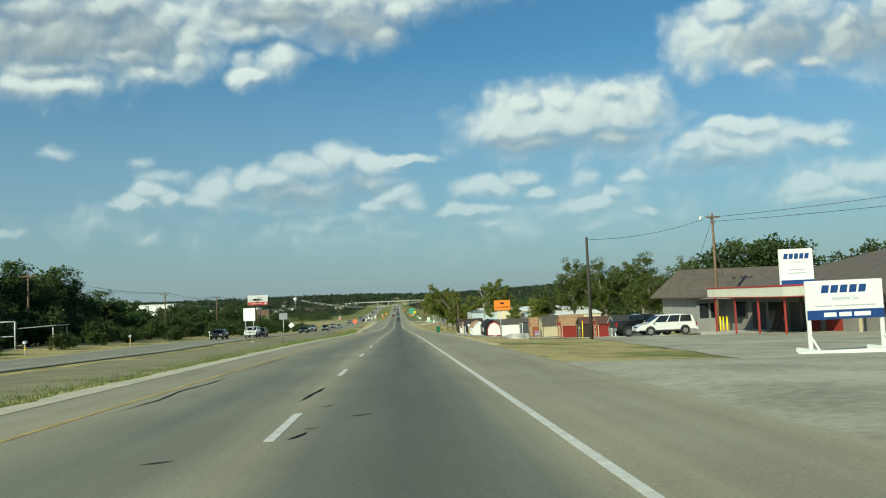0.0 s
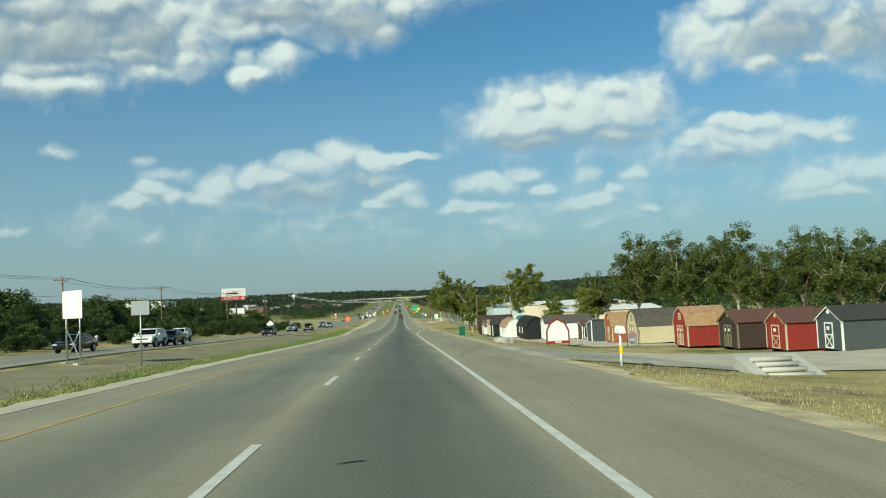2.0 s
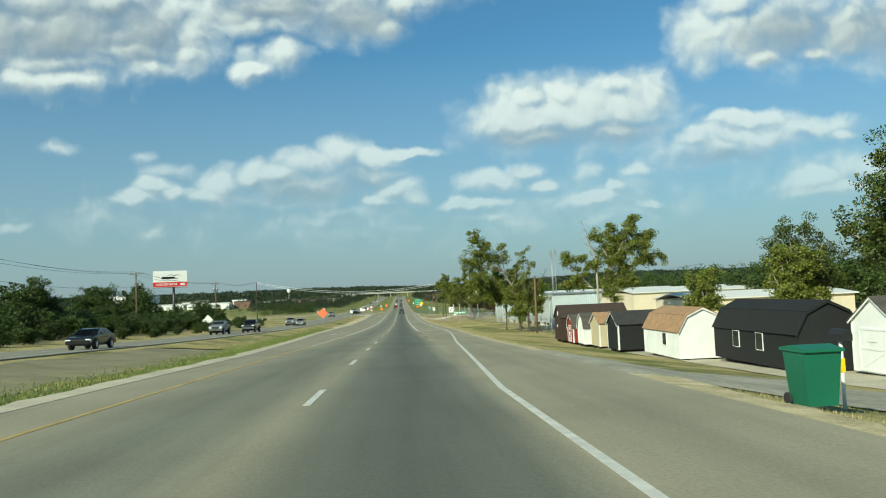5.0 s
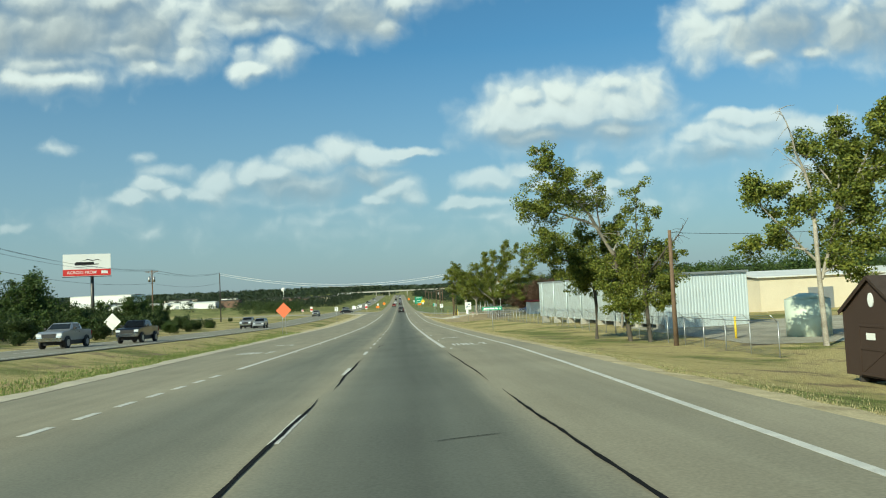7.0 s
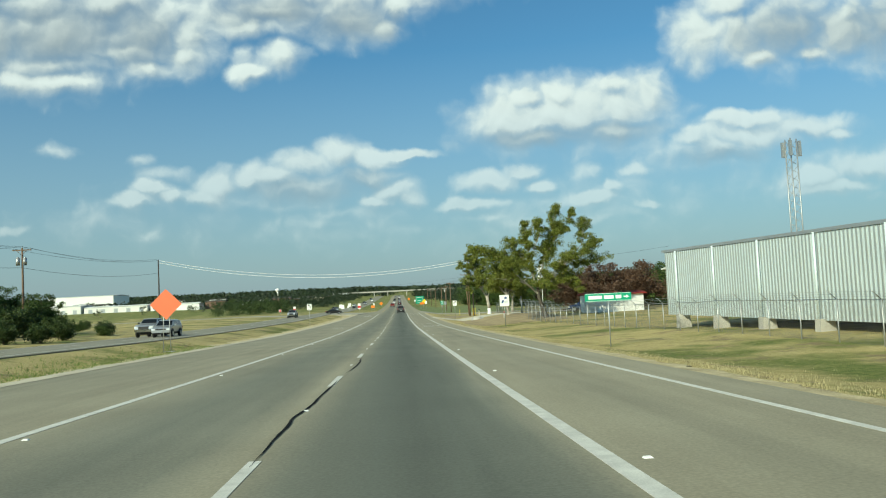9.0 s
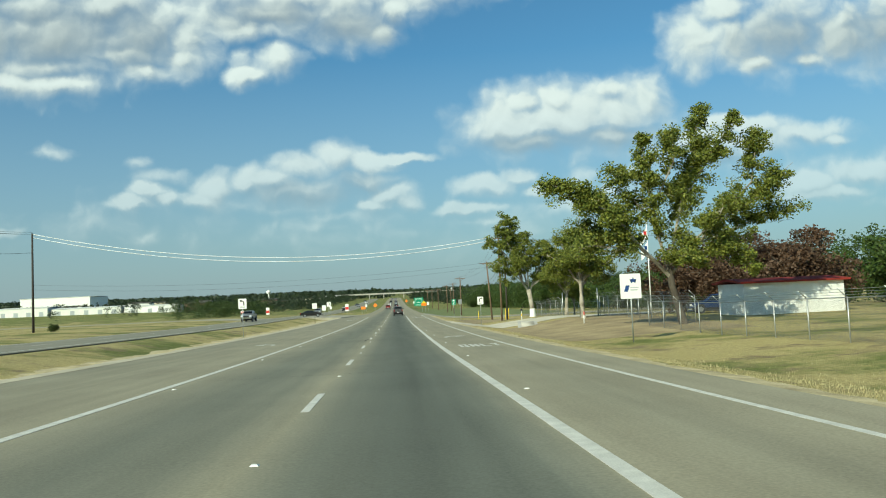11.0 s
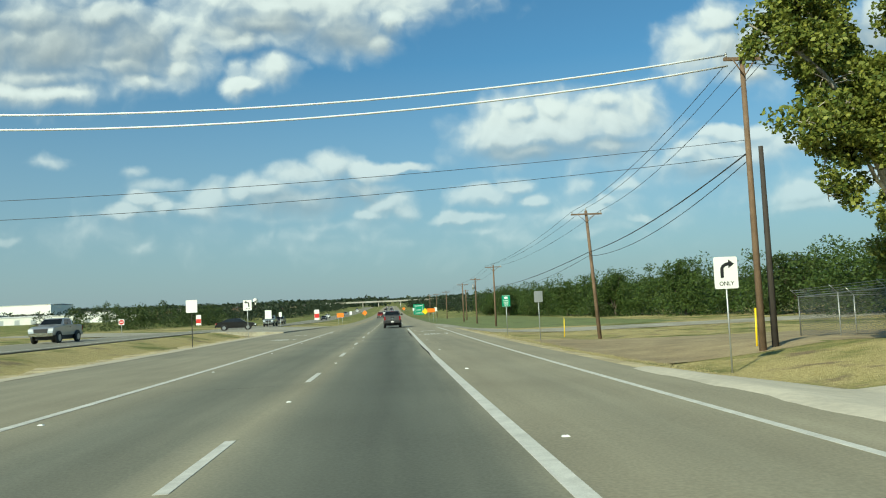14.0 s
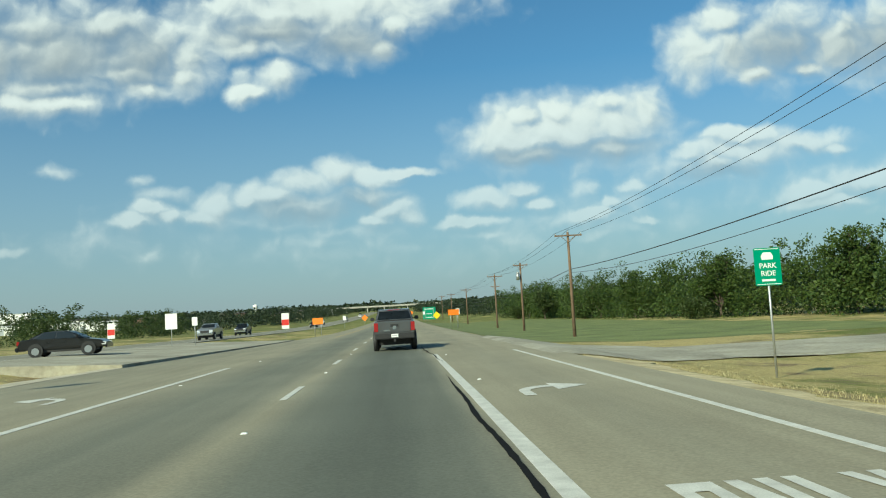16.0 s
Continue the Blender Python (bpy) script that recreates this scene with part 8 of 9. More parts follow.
def fence(points, height, label, gap=3.0, barbed=False):
    """A chain-link fence along points on the land: mesh, posts, top rail and, where it has it, barbed wire."""
    t = thing("fence", label, "fence", points[0][0], points[0][1], ground_z(*points[0]))
    o = t.matrix_world.translation
    for (xa, ya), (xb, yb) in zip(points, points[1:]):
        n = max(1, int(math.hypot(xb - xa, yb - ya) / gap))
        spots = [(xa + (xb - xa) * k / n, ya + (yb - ya) * k / n) for k in range(n + 1)]
        bm, last = bmesh.new(), None
        rail = bmesh.new()
        for k, (x, y) in enumerate(spots):
            z = ground_z(x, y) - o.z
            p = Vector((x - o.x, y - o.y, z))
            row = [bm.verts.new(p + Vector((0, 0, h))) for h in (0.03, height)]
            if last:
                bm.faces.new((last[0][0], row[0], row[1], last[0][1]))
                rod(rail, last[1] + Vector((0, 0, height)), p + Vector((0, 0, height)), 0.022, 0.022, 5, False)
                if barbed:
                    for s in (1, 2, 3):
                        e = Vector((-0.12 * s, 0, height + 0.11 * s))
                        rod(rail, last[1] + e, p + e, 0.008, 0.008, 4, False)
            last = (row, p)
            pb = bmesh.new()
            rod(pb, p - Vector((0, 0, 0.3)), p + Vector((0, 0, height + 0.04)), 0.032, 0.032, 7)
            if barbed:
                rod(pb, p + Vector((0, 0, height)), p + Vector((-0.4, 0, height + 0.38)), 0.022, 0.022, 5)
            part("post", pb, STEEL, t)
        part("mesh", bm, LINK, t)
        part("rail", rail, STEEL, t)
    return t


fence(((20.6, 222), (20.0, 250), (19.4, 345)), 1.8, "grey chain-link fence with barbed wire arms before the hall", 3.0, True)
fence(((22.8, 345), (22.6, 370.5)), 2.0, "grey chain-link yard fence with barbed wire arms", 3.0, True)
fence(((22.6, 389.5), (22.8, 408), (46, 412)), 2.0, "grey chain-link yard fence with barbed wire arms", 3.2, True)
fence(((23.4, 372), (31, 373)), 1.9, "open chain-link gate swung into the yard", 3.8)
for x, y in ((22.6, 371.3), (22.6, 388.6)):
    t = thing("gate_post", "tall pale steel gate post", "gate post", x, y, ground_z(x, y), group="gate posts")
    bm = bmesh.new()
    rod(bm, (0, 0, -0.3), (0, 0, 2.9), 0.06, 0.06, 10)
    part("pipe", bm, STEEL, t)

# ---- small roadside things ----
def culvert(x, y, turn):
    """A sloping concrete culvert end with a row of safety bars."""
    t = thing("culvert", "concrete culvert end with a grate of grey safety bars", "culvert", x, y, ground_z(x, y) + 0.02, turn)
    fall = lambda px: 0.40 - 0.17 * (px + 1.4)
    bm = bmesh.new()
    for w0, w1 in ((-0.98, -0.62), (0.62, 0.98)):
        slab(bm, ((-1.5, fall(-1.5)), (1.5, fall(1.5)), (1.5, -0.6), (-1.5, -0.4)), "y", w0, w1)
    slab(bm, ((-1.5, fall(-1.5)), (-1.2, fall(-1.2)), (-1.2, -0.5), (-1.5, -0.4)), "y", -0.62, 0.62)
    slab(bm, ((1.2, fall(1.2)), (1.5, fall(1.5)), (1.5, -0.6), (1.2, -0.6)), "y", -0.62, 0.62)
    part("apron", bm, CONCRETE, t)
    # black sheet below the bars stands in for the shade inside the opening
    bm = bmesh.new()
    slab(bm, ((-1.2, fall(-1.2) - 0.14), (1.2, fall(1.2) - 0.14), (1.2, fall(1.2) - 0.18), (-1.2, fall(-1.2) - 0.18)), "y", -0.62, 0.62)
    part("mouth", bm, PLASTIC, t)
    for k in range(4):
        px = -0.9 + k * 0.6
        bm = bmesh.new()
        rod(bm, (px, -0.66, fall(px)), (px, 0.66, fall(px)), 0.085, 0.085, 8)
        part("bar", bm, CONCRETE, t)


culvert(13.2, 75.4, 262)
culvert(12.3, 132.8, 262)
culvert(14.6, 368.2, 262)
BIN_GREEN = material("bin_green_plastic", (0.012, 0.13, 0.075), 0.5, 0.12, 2)
t = thing("wheelie_bin", "green plastic wheeled rubbish bin beside the drive", "bin", 8.95, 144.0, ground_z(8.95, 144.0) + 0.02)
bm = bmesh.new()
for v in box(bm, -0.34, 0.34, -0.40, 0.36, 0.06, 1.0):
    if v.co.z < 0.5:
        v.co.x *= 0.8
        v.co.y *= 0.8
part("body", bm, BIN_GREEN, t)
bm = bmesh.new()
slab(bm, ((-0.45, 1.0), (0.42, 1.0), (0.42, 1.05), (0.0, 1.11), (-0.45, 1.05)), "x", -0.37, 0.37)
part("lid", bm, BIN_GREEN, t)
for px in (-0.3, 0.3):
    bm = bmesh.new()
    disc(bm, (px, 0.32, 0.12), "x", 0.12, 0.03, 12)
    part("wheel", bm, RUBBER, t)


def mail_post(x, y, label, box_mat, post_mat, tall=1.35):
    t = thing("mailbox", label, "mailbox", x, y, ground_z(x, y), group="mailboxes")
    bm = bmesh.new()
    rod(bm, (0, 0, -0.2), (0, 0, tall), 0.038, 0.038, 8)
    part("post", bm, post_mat, t)
    bm = bmesh.new()
    o = [(-0.1, tall), (0.1, tall), (0.1, tall + 0.12), (0.07, tall + 0.2), (0, tall + 0.23), (-0.07, tall + 0.2), (-0.1, tall + 0.12)]
    slab(bm, o, "y", -0.26, 0.26)
    part("box", bm, box_mat, t)
    bm = bmesh.new()
    box(bm, -0.042, 0.042, -0.042, 0.042, tall - 0.62, tall - 0.35)
    part("reflector_band", bm, SIGN_YELLOW, t)


mail_post(10.25, 145.3, "black mailbox on a white post with yellow band", PLASTIC, WHITE)
mail_post(8.5, 75.9, "white mailbox on a white post with yellow band", SIGN_WHITE, WHITE, 1.0)
mail_post(16.4, 383.0, "black mailbox on a white and yellow post", PLASTIC, WHITE, 1.2)
for x, y, m, lab in ((17.8, 68.5, SIGN_YELLOW, "thin yellow marker post in the grass"), (22.0, 142.0, SIGN_YELLOW, "stubby yellow pipe marker in the gravel"), (17.6, 357.0, SIGN_WHITE, "white marker post with red top on the bank"), (16.9, 400.5, SIGN_YELLOW, "yellow guy wire guard by the poles"), (17.4, 401.0, SIGN_YELLOW, "yellow guy wire guard by the poles"), (16.9, 437, SIGN_YELLOW, "yellow cable marker post in the grass")):
    t = thing("marker_post", lab, "marker post", x, y, ground_z(x, y))
    bm = bmesh.new()
    rod(bm, (0, 0, -0.2), (0.05, 0, 1.6 if m is SIGN_YELLOW and x != 22.0 else 1.0), 0.045, 0.04, 8)
    part("tube", bm, m, t)
    if "red" in lab:
        bm = bmesh.new()
        rod(bm, (0.045, 0, 0.72), (0.05, 0, 1.03), 0.05, 0.05, 8)
        part("red_top", bm, SIGN_RED, t)
for x, y in ((-32.2, 74), (-31.2, 140), (-30.8, 98)):
    mail_post(x, y, "white mailbox on a post beside the opposite carriageway", SIGN_WHITE, WHITE, 1.1)
t = thing("metal_frame_sign", "empty white sign frame by the thicket", "sign frame", -41.0, 88.5, ground_z(-41.0, 88.5))
for a, b in (((-1.1, 3.0), (1.1, 3.0)), ((-1.1, 1.4), (1.1, 1.4)), ((-1.1, -0.3), (-1.1, 3.0)), ((1.1, -0.3), (1.1, 3.0))):
    bm = bmesh.new()
    rod(bm, (a[0], 0, a[1]), (b[0], 0, b[1]), 0.06, 0.06, 6)
    part("bar", bm, WHITE, t)
t = thing("carport", "low grey carport among the trees", "carport", -43.0, 100.0, ground_z(-43.0, 100.0))
bm = bmesh.new()
slab(bm, ((-3.4, 2.2), (3.4, 2.5), (3.4, 2.6), (-3.4, 2.3)), "y", -2.2, 2.2)
part("roof", bm, SIGN_BACK, t)
for px, py in ((-3.1, -2), (3.1, -2), (-3.1, 2), (3.1, 2)):
    bm = bmesh.new()
    rod(bm, (px, py, -0.2), (px, py, 2.3), 0.06)
    part("post", bm, WHITE, t)

# ---- the overpass across the valley ----
t = thing("overpass", "pale concrete highway overpass on round piers", "bridge", 0, 1258, road_z(1258))
zb = road_z(1258)
bm = bmesh.new()
box(bm, -75, 75, -6, 6, 5.2 + 0.0, 5.9)
part("deck", bm, CONCRETE, t)
for y in (-6, 6):
    bm = bmesh.new()
    box(bm, -75, 75, y - 0.2, y + 0.2, 5.9, 6.8)
    part("parapet", bm, CONCRETE, t)
for px in (-52, -30, -12.5, 12.0, 36, 56):
    for py in (-4, 0, 4):
        bm = bmesh.new()
        rod(bm, (px, py, -1), (px, py, 4.2), 0.5, 0.5, 12)
        part("pier", bm, CONCRETE, t)
    bm = bmesh.new()
    box(bm, px - 0.6, px + 0.6, -5.4, 5.4, 4.2, 5.2)
    part("pier_cap", bm, CONCRETE, t)
for s in (-1, 1):
    bm = bmesh.new()
    slab(bm, ((s * 60, -2), (s * 75, 5.2), (s * 75, 6.2), (s * 190, 3.0), (s * 190, -6)), "y", -9, 9)
    part("embankment", bm, GREEN_TURF, t)

# ---- vehicles, all at rest ----
def paint(name, colour, metal=0.35):
    m = material(name, colour, 0.28, 0.05, 0.6, metal=metal)
    m.node_tree.nodes["Principled BSDF"].inputs["Coat Weight"].default_value = 0.6
    return m


GUNMETAL = paint("gunmetal_paint", (0.105, 0.108, 0.112), 0.4)
PAINT_RED = paint("red_car_paint", (0.30, 0.012, 0.012))
PAINT_WHITE = paint("white_car_paint", (0.76, 0.76, 0.75), 0.0)
PAINT_SILVER = paint("silver_car_paint", (0.42, 0.44, 0.46), 0.6)
PAINT_BLACK = paint("black_car_paint", (0.012, 0.013, 0.015), 0.2)
PAINT_BLUE = paint("blue_car_paint", (0.02, 0.05, 0.16))

SHAPES = {
    "pickup": dict(half=1.0, low=((-2.90, 0.60), (-2.92, 0.95), (-2.88, 1.36), (-0.98, 1.40), (1.05, 1.38), (2.55, 1.26), (2.86, 1.08), (2.92, 0.60)), cab=((-1.02, 1.38), (-0.86, 1.90), (-0.3, 1.95), (0.45, 1.93), (1.22, 1.38)), axles=(-1.80, 1.85), r=0.41),
    "sedan": dict(half=0.92, low=((-2.38, 0.42), (-2.42, 0.75), (-2.25, 1.02), (-1.6, 1.06), (1.05, 0.99), (2.15, 0.84), (2.40, 0.66), (2.40, 0.42)), cab=((-1.85, 1.04), (-1.05, 1.43), (-0.3, 1.48), (0.35, 1.44), (1.25, 0.98)), axles=(-1.42, 1.45), r=0.33),
    "suv": dict(half=0.95, low=((-2.30, 0.48), (-2.34, 0.85), (-2.28, 1.08), (1.05, 1.08), (2.05, 0.98), (2.30, 0.78), (2.30, 0.48)), cab=((-2.24, 1.06), (-2.02, 1.62), (-0.9, 1.72), (0.25, 1.68), (1.20, 1.07)), axles=(-1.40, 1.40), r=0.36),
    "minivan": dict(half=0.98, low=((-2.52, 0.42), (-2.56, 0.85), (-2.48, 1.08), (1.30, 1.06), (2.20, 0.92), (2.55, 0.72), (2.55, 0.42)), cab=((-2.44, 1.06), (-2.25, 1.66), (-0.8, 1.76), (0.45, 1.72), (1.70, 1.03)), axles=(-1.50, 1.55), r=0.34),
}


def vehicle(kind, label, mat, rear_detail=False):
    """A road vehicle that heads along +y: pressed body, glasshouse, wheels, lamps, bumpers, mirrors."""
    s = SHAPES[kind]
    t = thing("pickup_truck" if kind == "pickup" else ("car" if kind == "sedan" else kind), label, "pickup truck" if kind == "pickup" else ("car" if kind == "sedan" else kind))
    h = s["half"]
    bm = bmesh.new()
    slab(bm, s["low"], "x", -h, h)
    zs_ = [p[1] for p in s["low"]]
    belt, sill = max(zs_), min(zs_)
    for v in bm.verts:
        k = (v.co.z - sill) / (belt - sill)
        v.co.x *= 0.95 + 0.05 * math.sin(min(1, k * 1.1) * math.pi) if k < 0.9 else 0.955
        if abs(v.co.y) > s["low"][-1][0] * 0.95:
            v.co.x *= 0.955
    bmesh.ops.bevel(bm, geom=[e for e in bm.edges], offset=0.05, segments=2, affect="EDGES", clamp_overlap=True)
    for f in bm.faces:
        f.smooth = f.calc_area() < 0.06
    body = part("body", bm, mat, t)
    bm = bmesh.new()
    slab(bm, s["cab"], "x", -h * 0.93, h * 0.93)
    roof = max(p[1] for p in s["cab"])
    low = min(p[1] for p in s["cab"])
    for v in bm.verts:
        k = max(0.0, (v.co.z - low) / (roof - low))
        v.co.x *= 1 - 0.20 * k
    bmesh.ops.bevel(bm, geom=[e for e in bm.edges], offset=0.04, segments=2, affect="EDGES", clamp_overlap=True)
    for f in bm.faces:
        f.smooth = f.calc_area() < 0.06
    cabin = part("cabin", bm, mat, t)
    cab = s["cab"]
    mid = Vector((0, sum(p[0] for p in cab) / len(cab), 0))

    def side(k):
        return h * 0.93 * (1 - 0.20 * k) + 0.012

    # side windows, windscreen and rear window, set a little proud
    for sx in (-1, 1):
        y0, y1 = cab[0][0] + 0.30, cab[-1][0] - 0.42
        yt0, yt1 = cab[1][0] + 0.18, cab[-2][0] - 0.02
        cuts = [0.0, 0.48, 0.52, 1.0] if kind != "minivan" else [0.0, 0.32, 0.35, 0.66, 0.69, 1.0]
        for a, b in zip(cuts[::2], cuts[1::2]):
            bm = bmesh.new()
            q = []
            for f, kz in ((a, 0.10), (b, 0.10), (b, 0.86), (a, 0.86)):
                z = low + (roof - low) * kz
                y = (y0 + (y1 - y0) * f) * (1 - kz) + (yt0 + (yt1 - yt0) * f) * kz
                q.append((sx * side(kz), y, z))
            vs = [bm.verts.new(p) for p in q] + [bm.verts.new((p[0] - sx * 0.03, p[1], p[2])) for p in q]
            bm.faces.new(vs[:4])
            for i in range(4):
                bm.faces.new((vs[i], vs[(i + 1) % 4], vs[4 + (i + 1) % 4], vs[4 + i]))
            part("side_window", bm, GLASS, cabin)
    for nm, p0, p1, sg in (("windscreen", cab[-1], cab[-2], 1), ("rear_window", cab[0], cab[1], -1)):
        bm = bmesh.new()
        q = []
        for kz, sx in ((0.12, -1), (0.12, 1), (0.86, 1), (0.86, -1)):
            y = p0[0] + (p1[0] - p0[0]) * kz + sg * 0.02
            z = p0[1] + (p1[1] - p0[1]) * kz + 0.012
            k = max(0.0, (z - low) / (roof - low))
            q.append((sx * h * 0.93 * (1 - 0.20 * k) * 0.90, y, z))
        vs = [bm.verts.new(p) for p in q]
        bm.faces.new(vs)
        bmesh.ops.solidify(bm, geom=bm.faces[:], thickness=0.015)
        part(nm, bm, GLASS, cabin)
    r = s["r"]
    for y in s["axles"]:
        for sx in (-1, 1):
            bm = bmesh.new()
            disc(bm, (sx * (h - 0.085), y, r + 0.05), "x", r + 0.075, 0.09, 22)
            part("wheel_arch", bm, PLASTIC, body)
            bm = bmesh.new()
            disc(bm, (sx * (h - 0.11), y, r), "x", r, 0.13, 24)
            bmesh.ops.bevel(bm, geom=[e for e in bm.edges if len(e.link_faces) == 2 and any(len(f.verts) > 6 for f in e.link_faces)], offset=0.03, segments=2, affect="EDGES")
            w = part("wheel", bm, RUBBER, t)
            bm = bmesh.new()
            disc(bm, (sx * (h + 0.015), y, r), "x", r * 0.64, 0.012, 18)
            rm = part("rim", bm, RIM, w)
    rear, front = s["low"][1][0], s["low"][-2][0]
    zl = s["low"][2][1]
    for sx in (-1, 1):
        bm = bmesh.new()
        x0, x1 = sorted((sx * (h * 0.955 - 0.02), sx * (h * 0.955 - (0.20 if kind == "pickup" else 0.34))))
        box(bm, x0, x1, rear - 0.015, rear + 0.12, zl - (0.46 if kind == "pickup" else 0.30), zl - 0.06)
        part("tail_lamp", bm, TAIL_RED, body)
        bm = bmesh.new()
        x0, x1 = sorted((sx * (h * 0.94), sx * (h * 0.94 - 0.36)))
        zf = s["low"][-2][1]
        box(bm, x0, x1, front - 0.22, front + 0.02, zf - 0.12, zf + 0.06)
        part("head_lamp", bm, HEAD_LAMP, body)
        bm = bmesh.new()
        x0, x1 = sorted((sx * (h + 0.02), sx * (h + 0.22)))
        box(bm, x0, x1, cab[-1][0] - 0.42, cab[-1][0] - 0.30, low + 0.02, low + 0.20)
        bmesh.ops.bevel(bm, geom=bm.edges[:], offset=0.03, segments=2, affect="EDGES")
        part("mirror", bm, PLASTIC if kind == "pickup" else mat, t)
        bm = bmesh.new()
        x0, x1 = sorted((sx * (h - 0.15), sx * (h + 0.06)))
        box(bm, x0, x1, cab[-1][0] - 0.38, cab[-1][0] - 0.34, low + 0.06, low + 0.10)
        part("mirror_arm", bm, PLASTIC, t)
        for k in (0.35, 0.65):
            bm = bmesh.new()
            y = cab[0][0] + (cab[-1][0] - cab[0][0]) * k
            x0, x1 = sorted((sx * (h * 0.97), sx * (h * 0.97 + 0.03)))
            box(bm, x0, x1, y - 0.10, y + 0.06, low - 0.18, low - 0.14)
            part("door_handle", bm, CHROME if kind == "pickup" else mat, body)
    bm = bmesh.new()
    box(bm, -h * 0.92, h * 0.92, rear - 0.12, rear + 0.05, sill - 0.06, sill + 0.20)
    bmesh.ops.bevel(bm, geom=bm.edges[:], offset=0.035, segments=2, affect="EDGES")
    bumper = part("rear_bumper", bm, CHROME if kind == "pickup" and not rear_detail else (PLASTIC if kind == "pickup" else mat), t)
    bm = bmesh.new()
    box(bm, -h * 0.92, h * 0.92, front - 0.06, front + 0.08, sill - 0.05, sill + 0.22)
    bmesh.ops.bevel(bm, geom=bm.edges[:], offset=0.035, segments=2, affect="EDGES")
    part("front_bumper", bm, CHROME if kind == "pickup" else mat, t)
    bm = bmesh.new()
    box(bm, -h * 0.52, h * 0.52, front - 0.03, front + 0.035, sill + 0.22, s["low"][-2][1] + 0.04)
    part("grille", bm, PLASTIC, body)
    bm = bmesh.new()
    zp = sill + (0.02 if kind == "pickup" else 0.32)
    box(bm, -0.16, 0.16, rear - 0.135, rear - 0.121, zp, zp + 0.155)
    plate = part("number_plate", bm, SIGN_WHITE, bumper)
    bars(plate, "number_bar", GREY_INK, ((-0.12, 0.12, zp + 0.05, zp + 0.10),), "y", rear - 0.142)
    bm = bmesh.new()
    box(bm, -h * 0.8, h * 0.8, s["axles"][0] - 0.3, s["axles"][1] + 0.3, 0.26, sill + 0.08)
    part("underbody", bm, PLASTIC, t)
    if kind == "pickup":
        bm = bmesh.new()
        box(bm, -h * 0.80, h * 0.80, -2.80, -1.08, 1.34, 1.405)
        part("bed_cover", bm, PLASTIC, t)
        bm = bmesh.new()
        box(bm, -h * 0.74, h * 0.74, rear - 0.025, rear + 0.02, sill + 0.24, 1.33)
        bmesh.ops.bevel(bm, geom=bm.edges[:], offset=0.02, segments=2, affect="EDGES")
        gate = part("tailgate", bm, mat, body)
        bm = bmesh.new()
        box(bm, -0.18, 0.18, rear - 0.045, rear - 0.024, 1.10, 1.22)
        part("gate_handle", bm, PLASTIC, gate)
        if rear_detail:
            bm = bmesh.new()
            disc(bm, (0, rear - 0.035, 1.06), "y", 0.09, 0.012, 18)
            part("badge", bm, CHROME, gate)
            bm = bmesh.new()
            box(bm, -0.50, -0.22, rear - 0.033, rear - 0.024, 0.92, 0.97)
            part("badge_bar", bm, CHROME, gate)
            bm = bmesh.new()
            box(bm, -0.05, 0.05, rear - 0.30, rear, 0.42, 0.52)
            part("tow_hitch", bm, PLASTIC, t)
            bm = bmesh.new()
            box(bm, -0.30, 0.30, cab[1][0] - 0.03, cab[1][0] + 0.02, 1.885, 1.915)
            part("brake_lamp", bm, TAIL_RED, cabin)
    return t


def park(ob, x, y, turn=0.0, on=None):
    z = (road_z(y) + (opposite_dz(y) if x < -15 else 0)) if on is None else on
    grade = math.degrees(math.atan((road_z(y + 2) - road_z(y - 2)) / 4))
    flip = -1 if abs(turn) > 90 else 1
    ob.matrix_world = pose(x, y, z + 0.01, grade * flip if on is None else 0, 0, turn)
    return ob


def park_copy(ob, x, y, turn=0.0):
    return copy_thing(ob, park_pose(x, y, turn))


def park_pose(x, y, turn):
    grade = math.degrees(math.atan((road_z(y + 2) - road_z(y - 2)) / 4))
    return pose(x, y, road_z(y) + (opposite_dz(y) if x < -15 else 0) + 0.01, grade * (-1 if abs(turn) > 90 else 1), 0, turn)


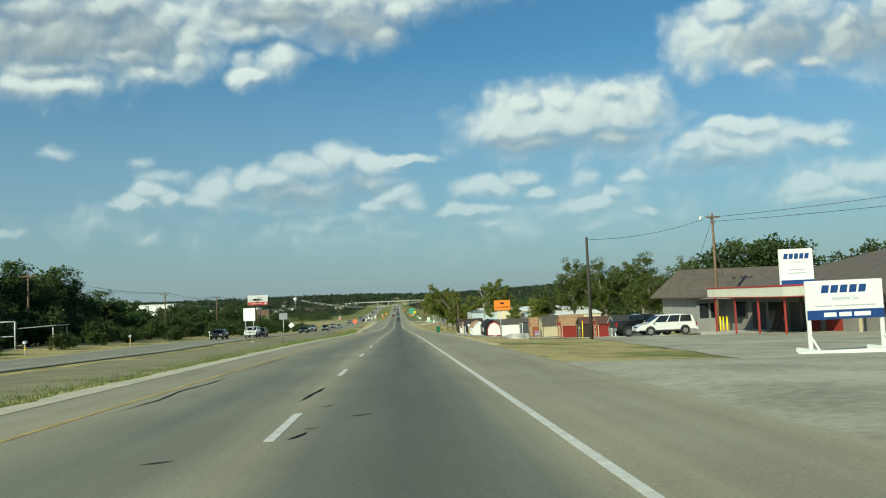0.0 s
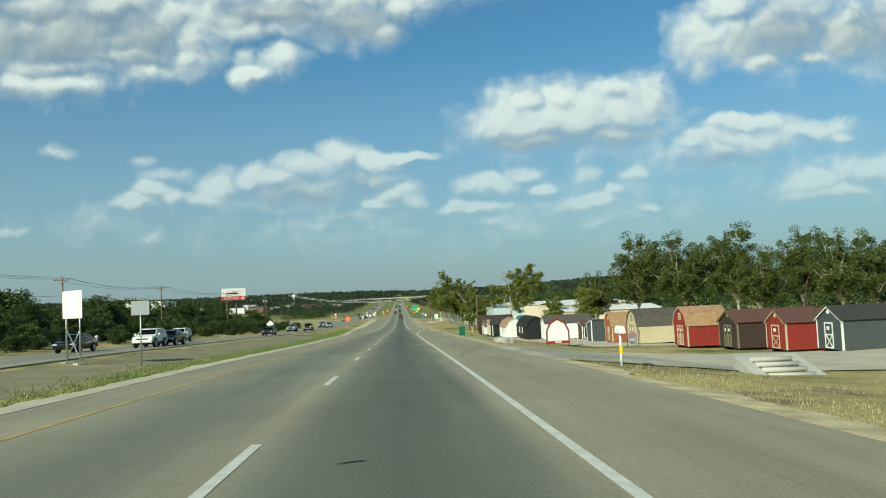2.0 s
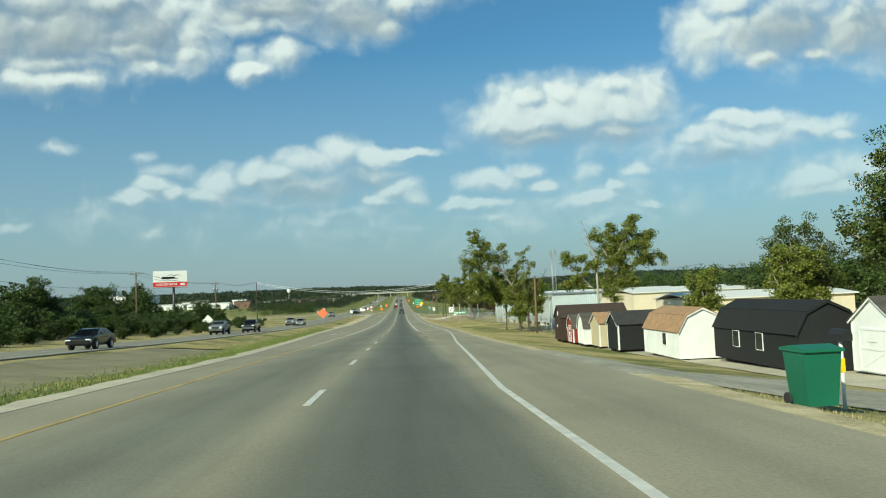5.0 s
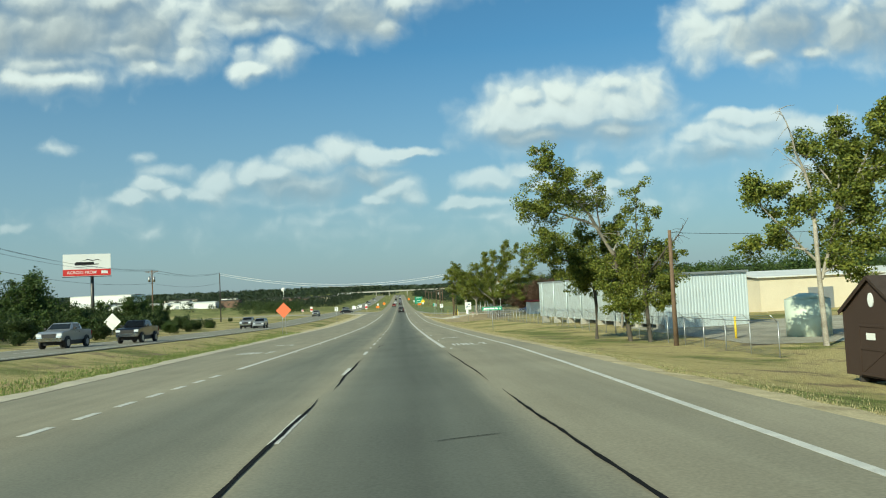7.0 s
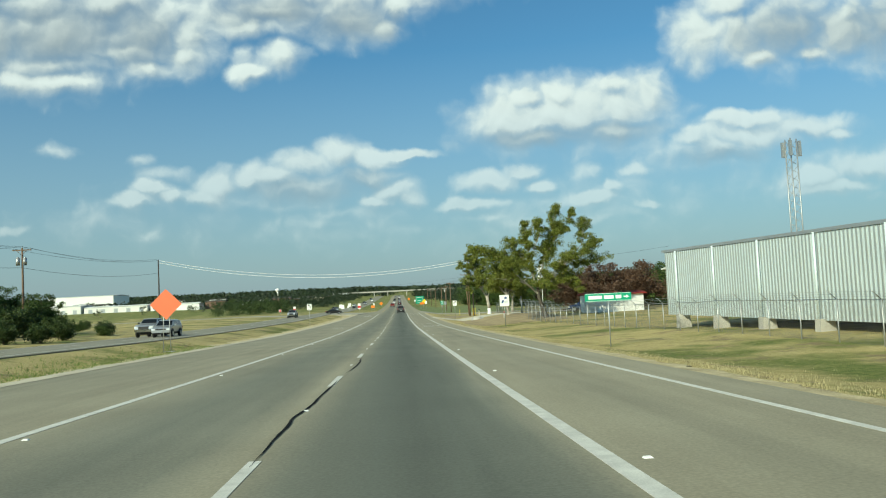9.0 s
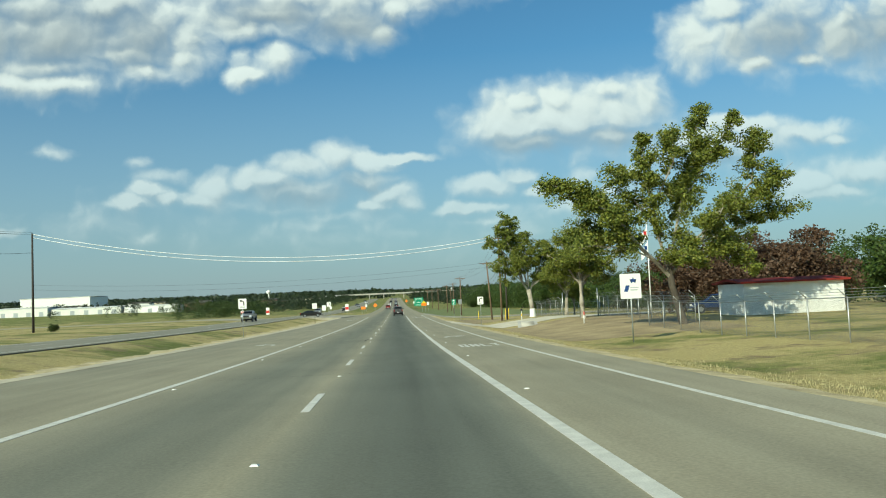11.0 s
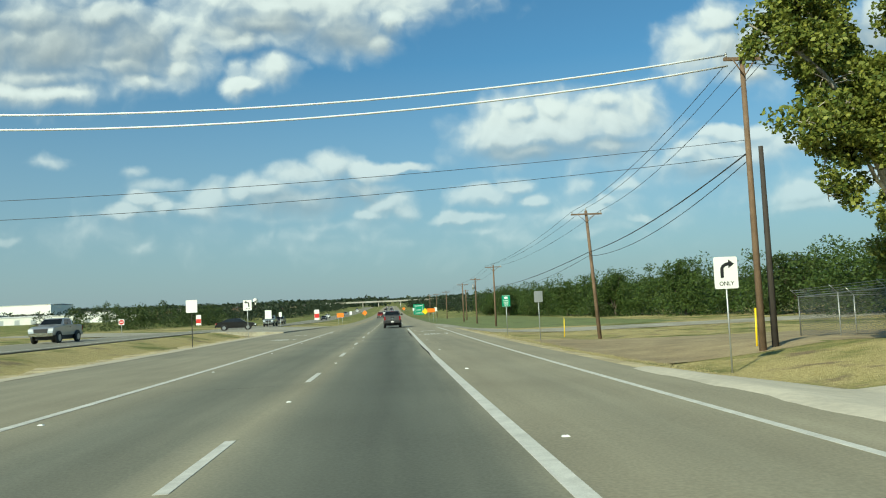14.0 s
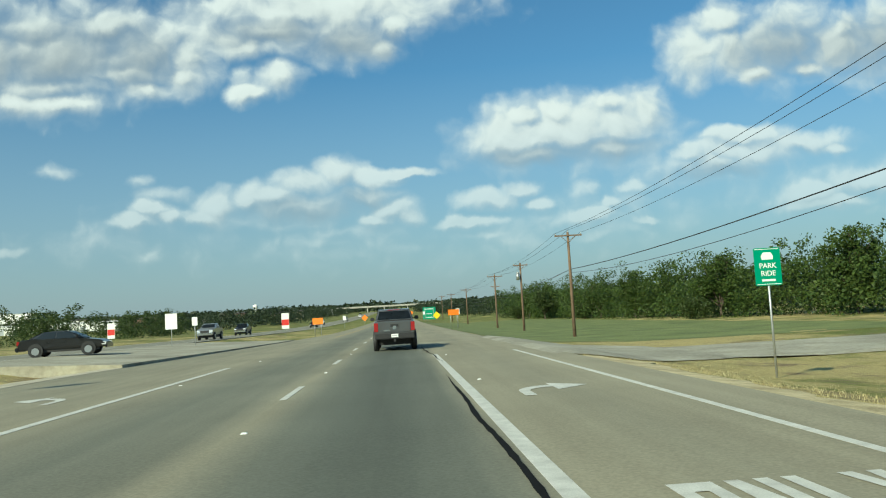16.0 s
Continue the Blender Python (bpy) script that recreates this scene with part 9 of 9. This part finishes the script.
park(vehicle("pickup", "dark gunmetal grey pickup truck with black bumper in the lane", GUNMETAL, True), 1.98, 460.6, 0)
park(vehicle("pickup", "red pickup truck with chrome bumper far down the lane", PAINT_RED), -1.7, 622, 0)
silver = park(vehicle("pickup", "silver pickup truck facing the oncoming way", PAINT_SILVER), -24.6, 246.5, 180)
dark = park(vehicle("pickup", "black pickup truck with chrome grille on the opposite carriageway", PAINT_BLACK), -21.6, 254.5, 180)
white_suv = park(vehicle("suv", "white sport utility car on the opposite carriageway", PAINT_WHITE), -25.2, 150.5, 180)
sedan = park(vehicle("sedan", "black saloon car on the opposite carriageway", PAINT_BLACK), -21.0, 132.0, 180)
grey_suv = park(vehicle("suv", "silver sport utility car on the opposite carriageway", PAINT_SILVER), -22.0, 318.0, 180)
for ob, x, y in ((sedan, -20.6, 188.5), (silver, -24.9, 322.5), (silver, -24.9, 434), (sedan, -24.6, 118.0), (white_suv, -21.3, 126.5), (silver, -21.0, 520), (dark, -24.8, 560), (sedan, -21.2, 640), (white_suv, -24.8, 700), (grey_suv, -21.1, 770), (sedan, -24.9, 830), (white_suv, -21, 900), (dark, -24.8, 980)):
    park_copy(ob, x, y, 180)
for ob, x, y in ((sedan, 1.8, 690), (white_suv, -1.8, 740), (silver, 1.9, 800), (dark, -1.9, 870), (sedan, 1.8, 930), (white_suv, 1.9, 1000), (grey_suv, -1.8, 1060)):
    park_copy(ob, x, y, 0)
park(vehicle("sedan", "black saloon car waiting in the median crossover", PAINT_BLACK), -17.6, 469.5, -82, road_z(469.5) + 0.44)
park(vehicle("minivan", "white minivan parked side-on beside the shop", PAINT_WHITE), 24.9, 67.8, 90, ground_z(24.9, 67.8) + 0.17)
park(vehicle("pickup", "dark blue-black pickup truck parked behind the minivan", PAINT_BLACK), 24.0, 71.0, -84, ground_z(24.0, 71.0) + 0.17)
park(vehicle("suv", "dark blue sport utility car parked in the yard", PAINT_BLUE), 31.0, 361.5, 80, ground_z(31.0, 361.5) + 0.03)
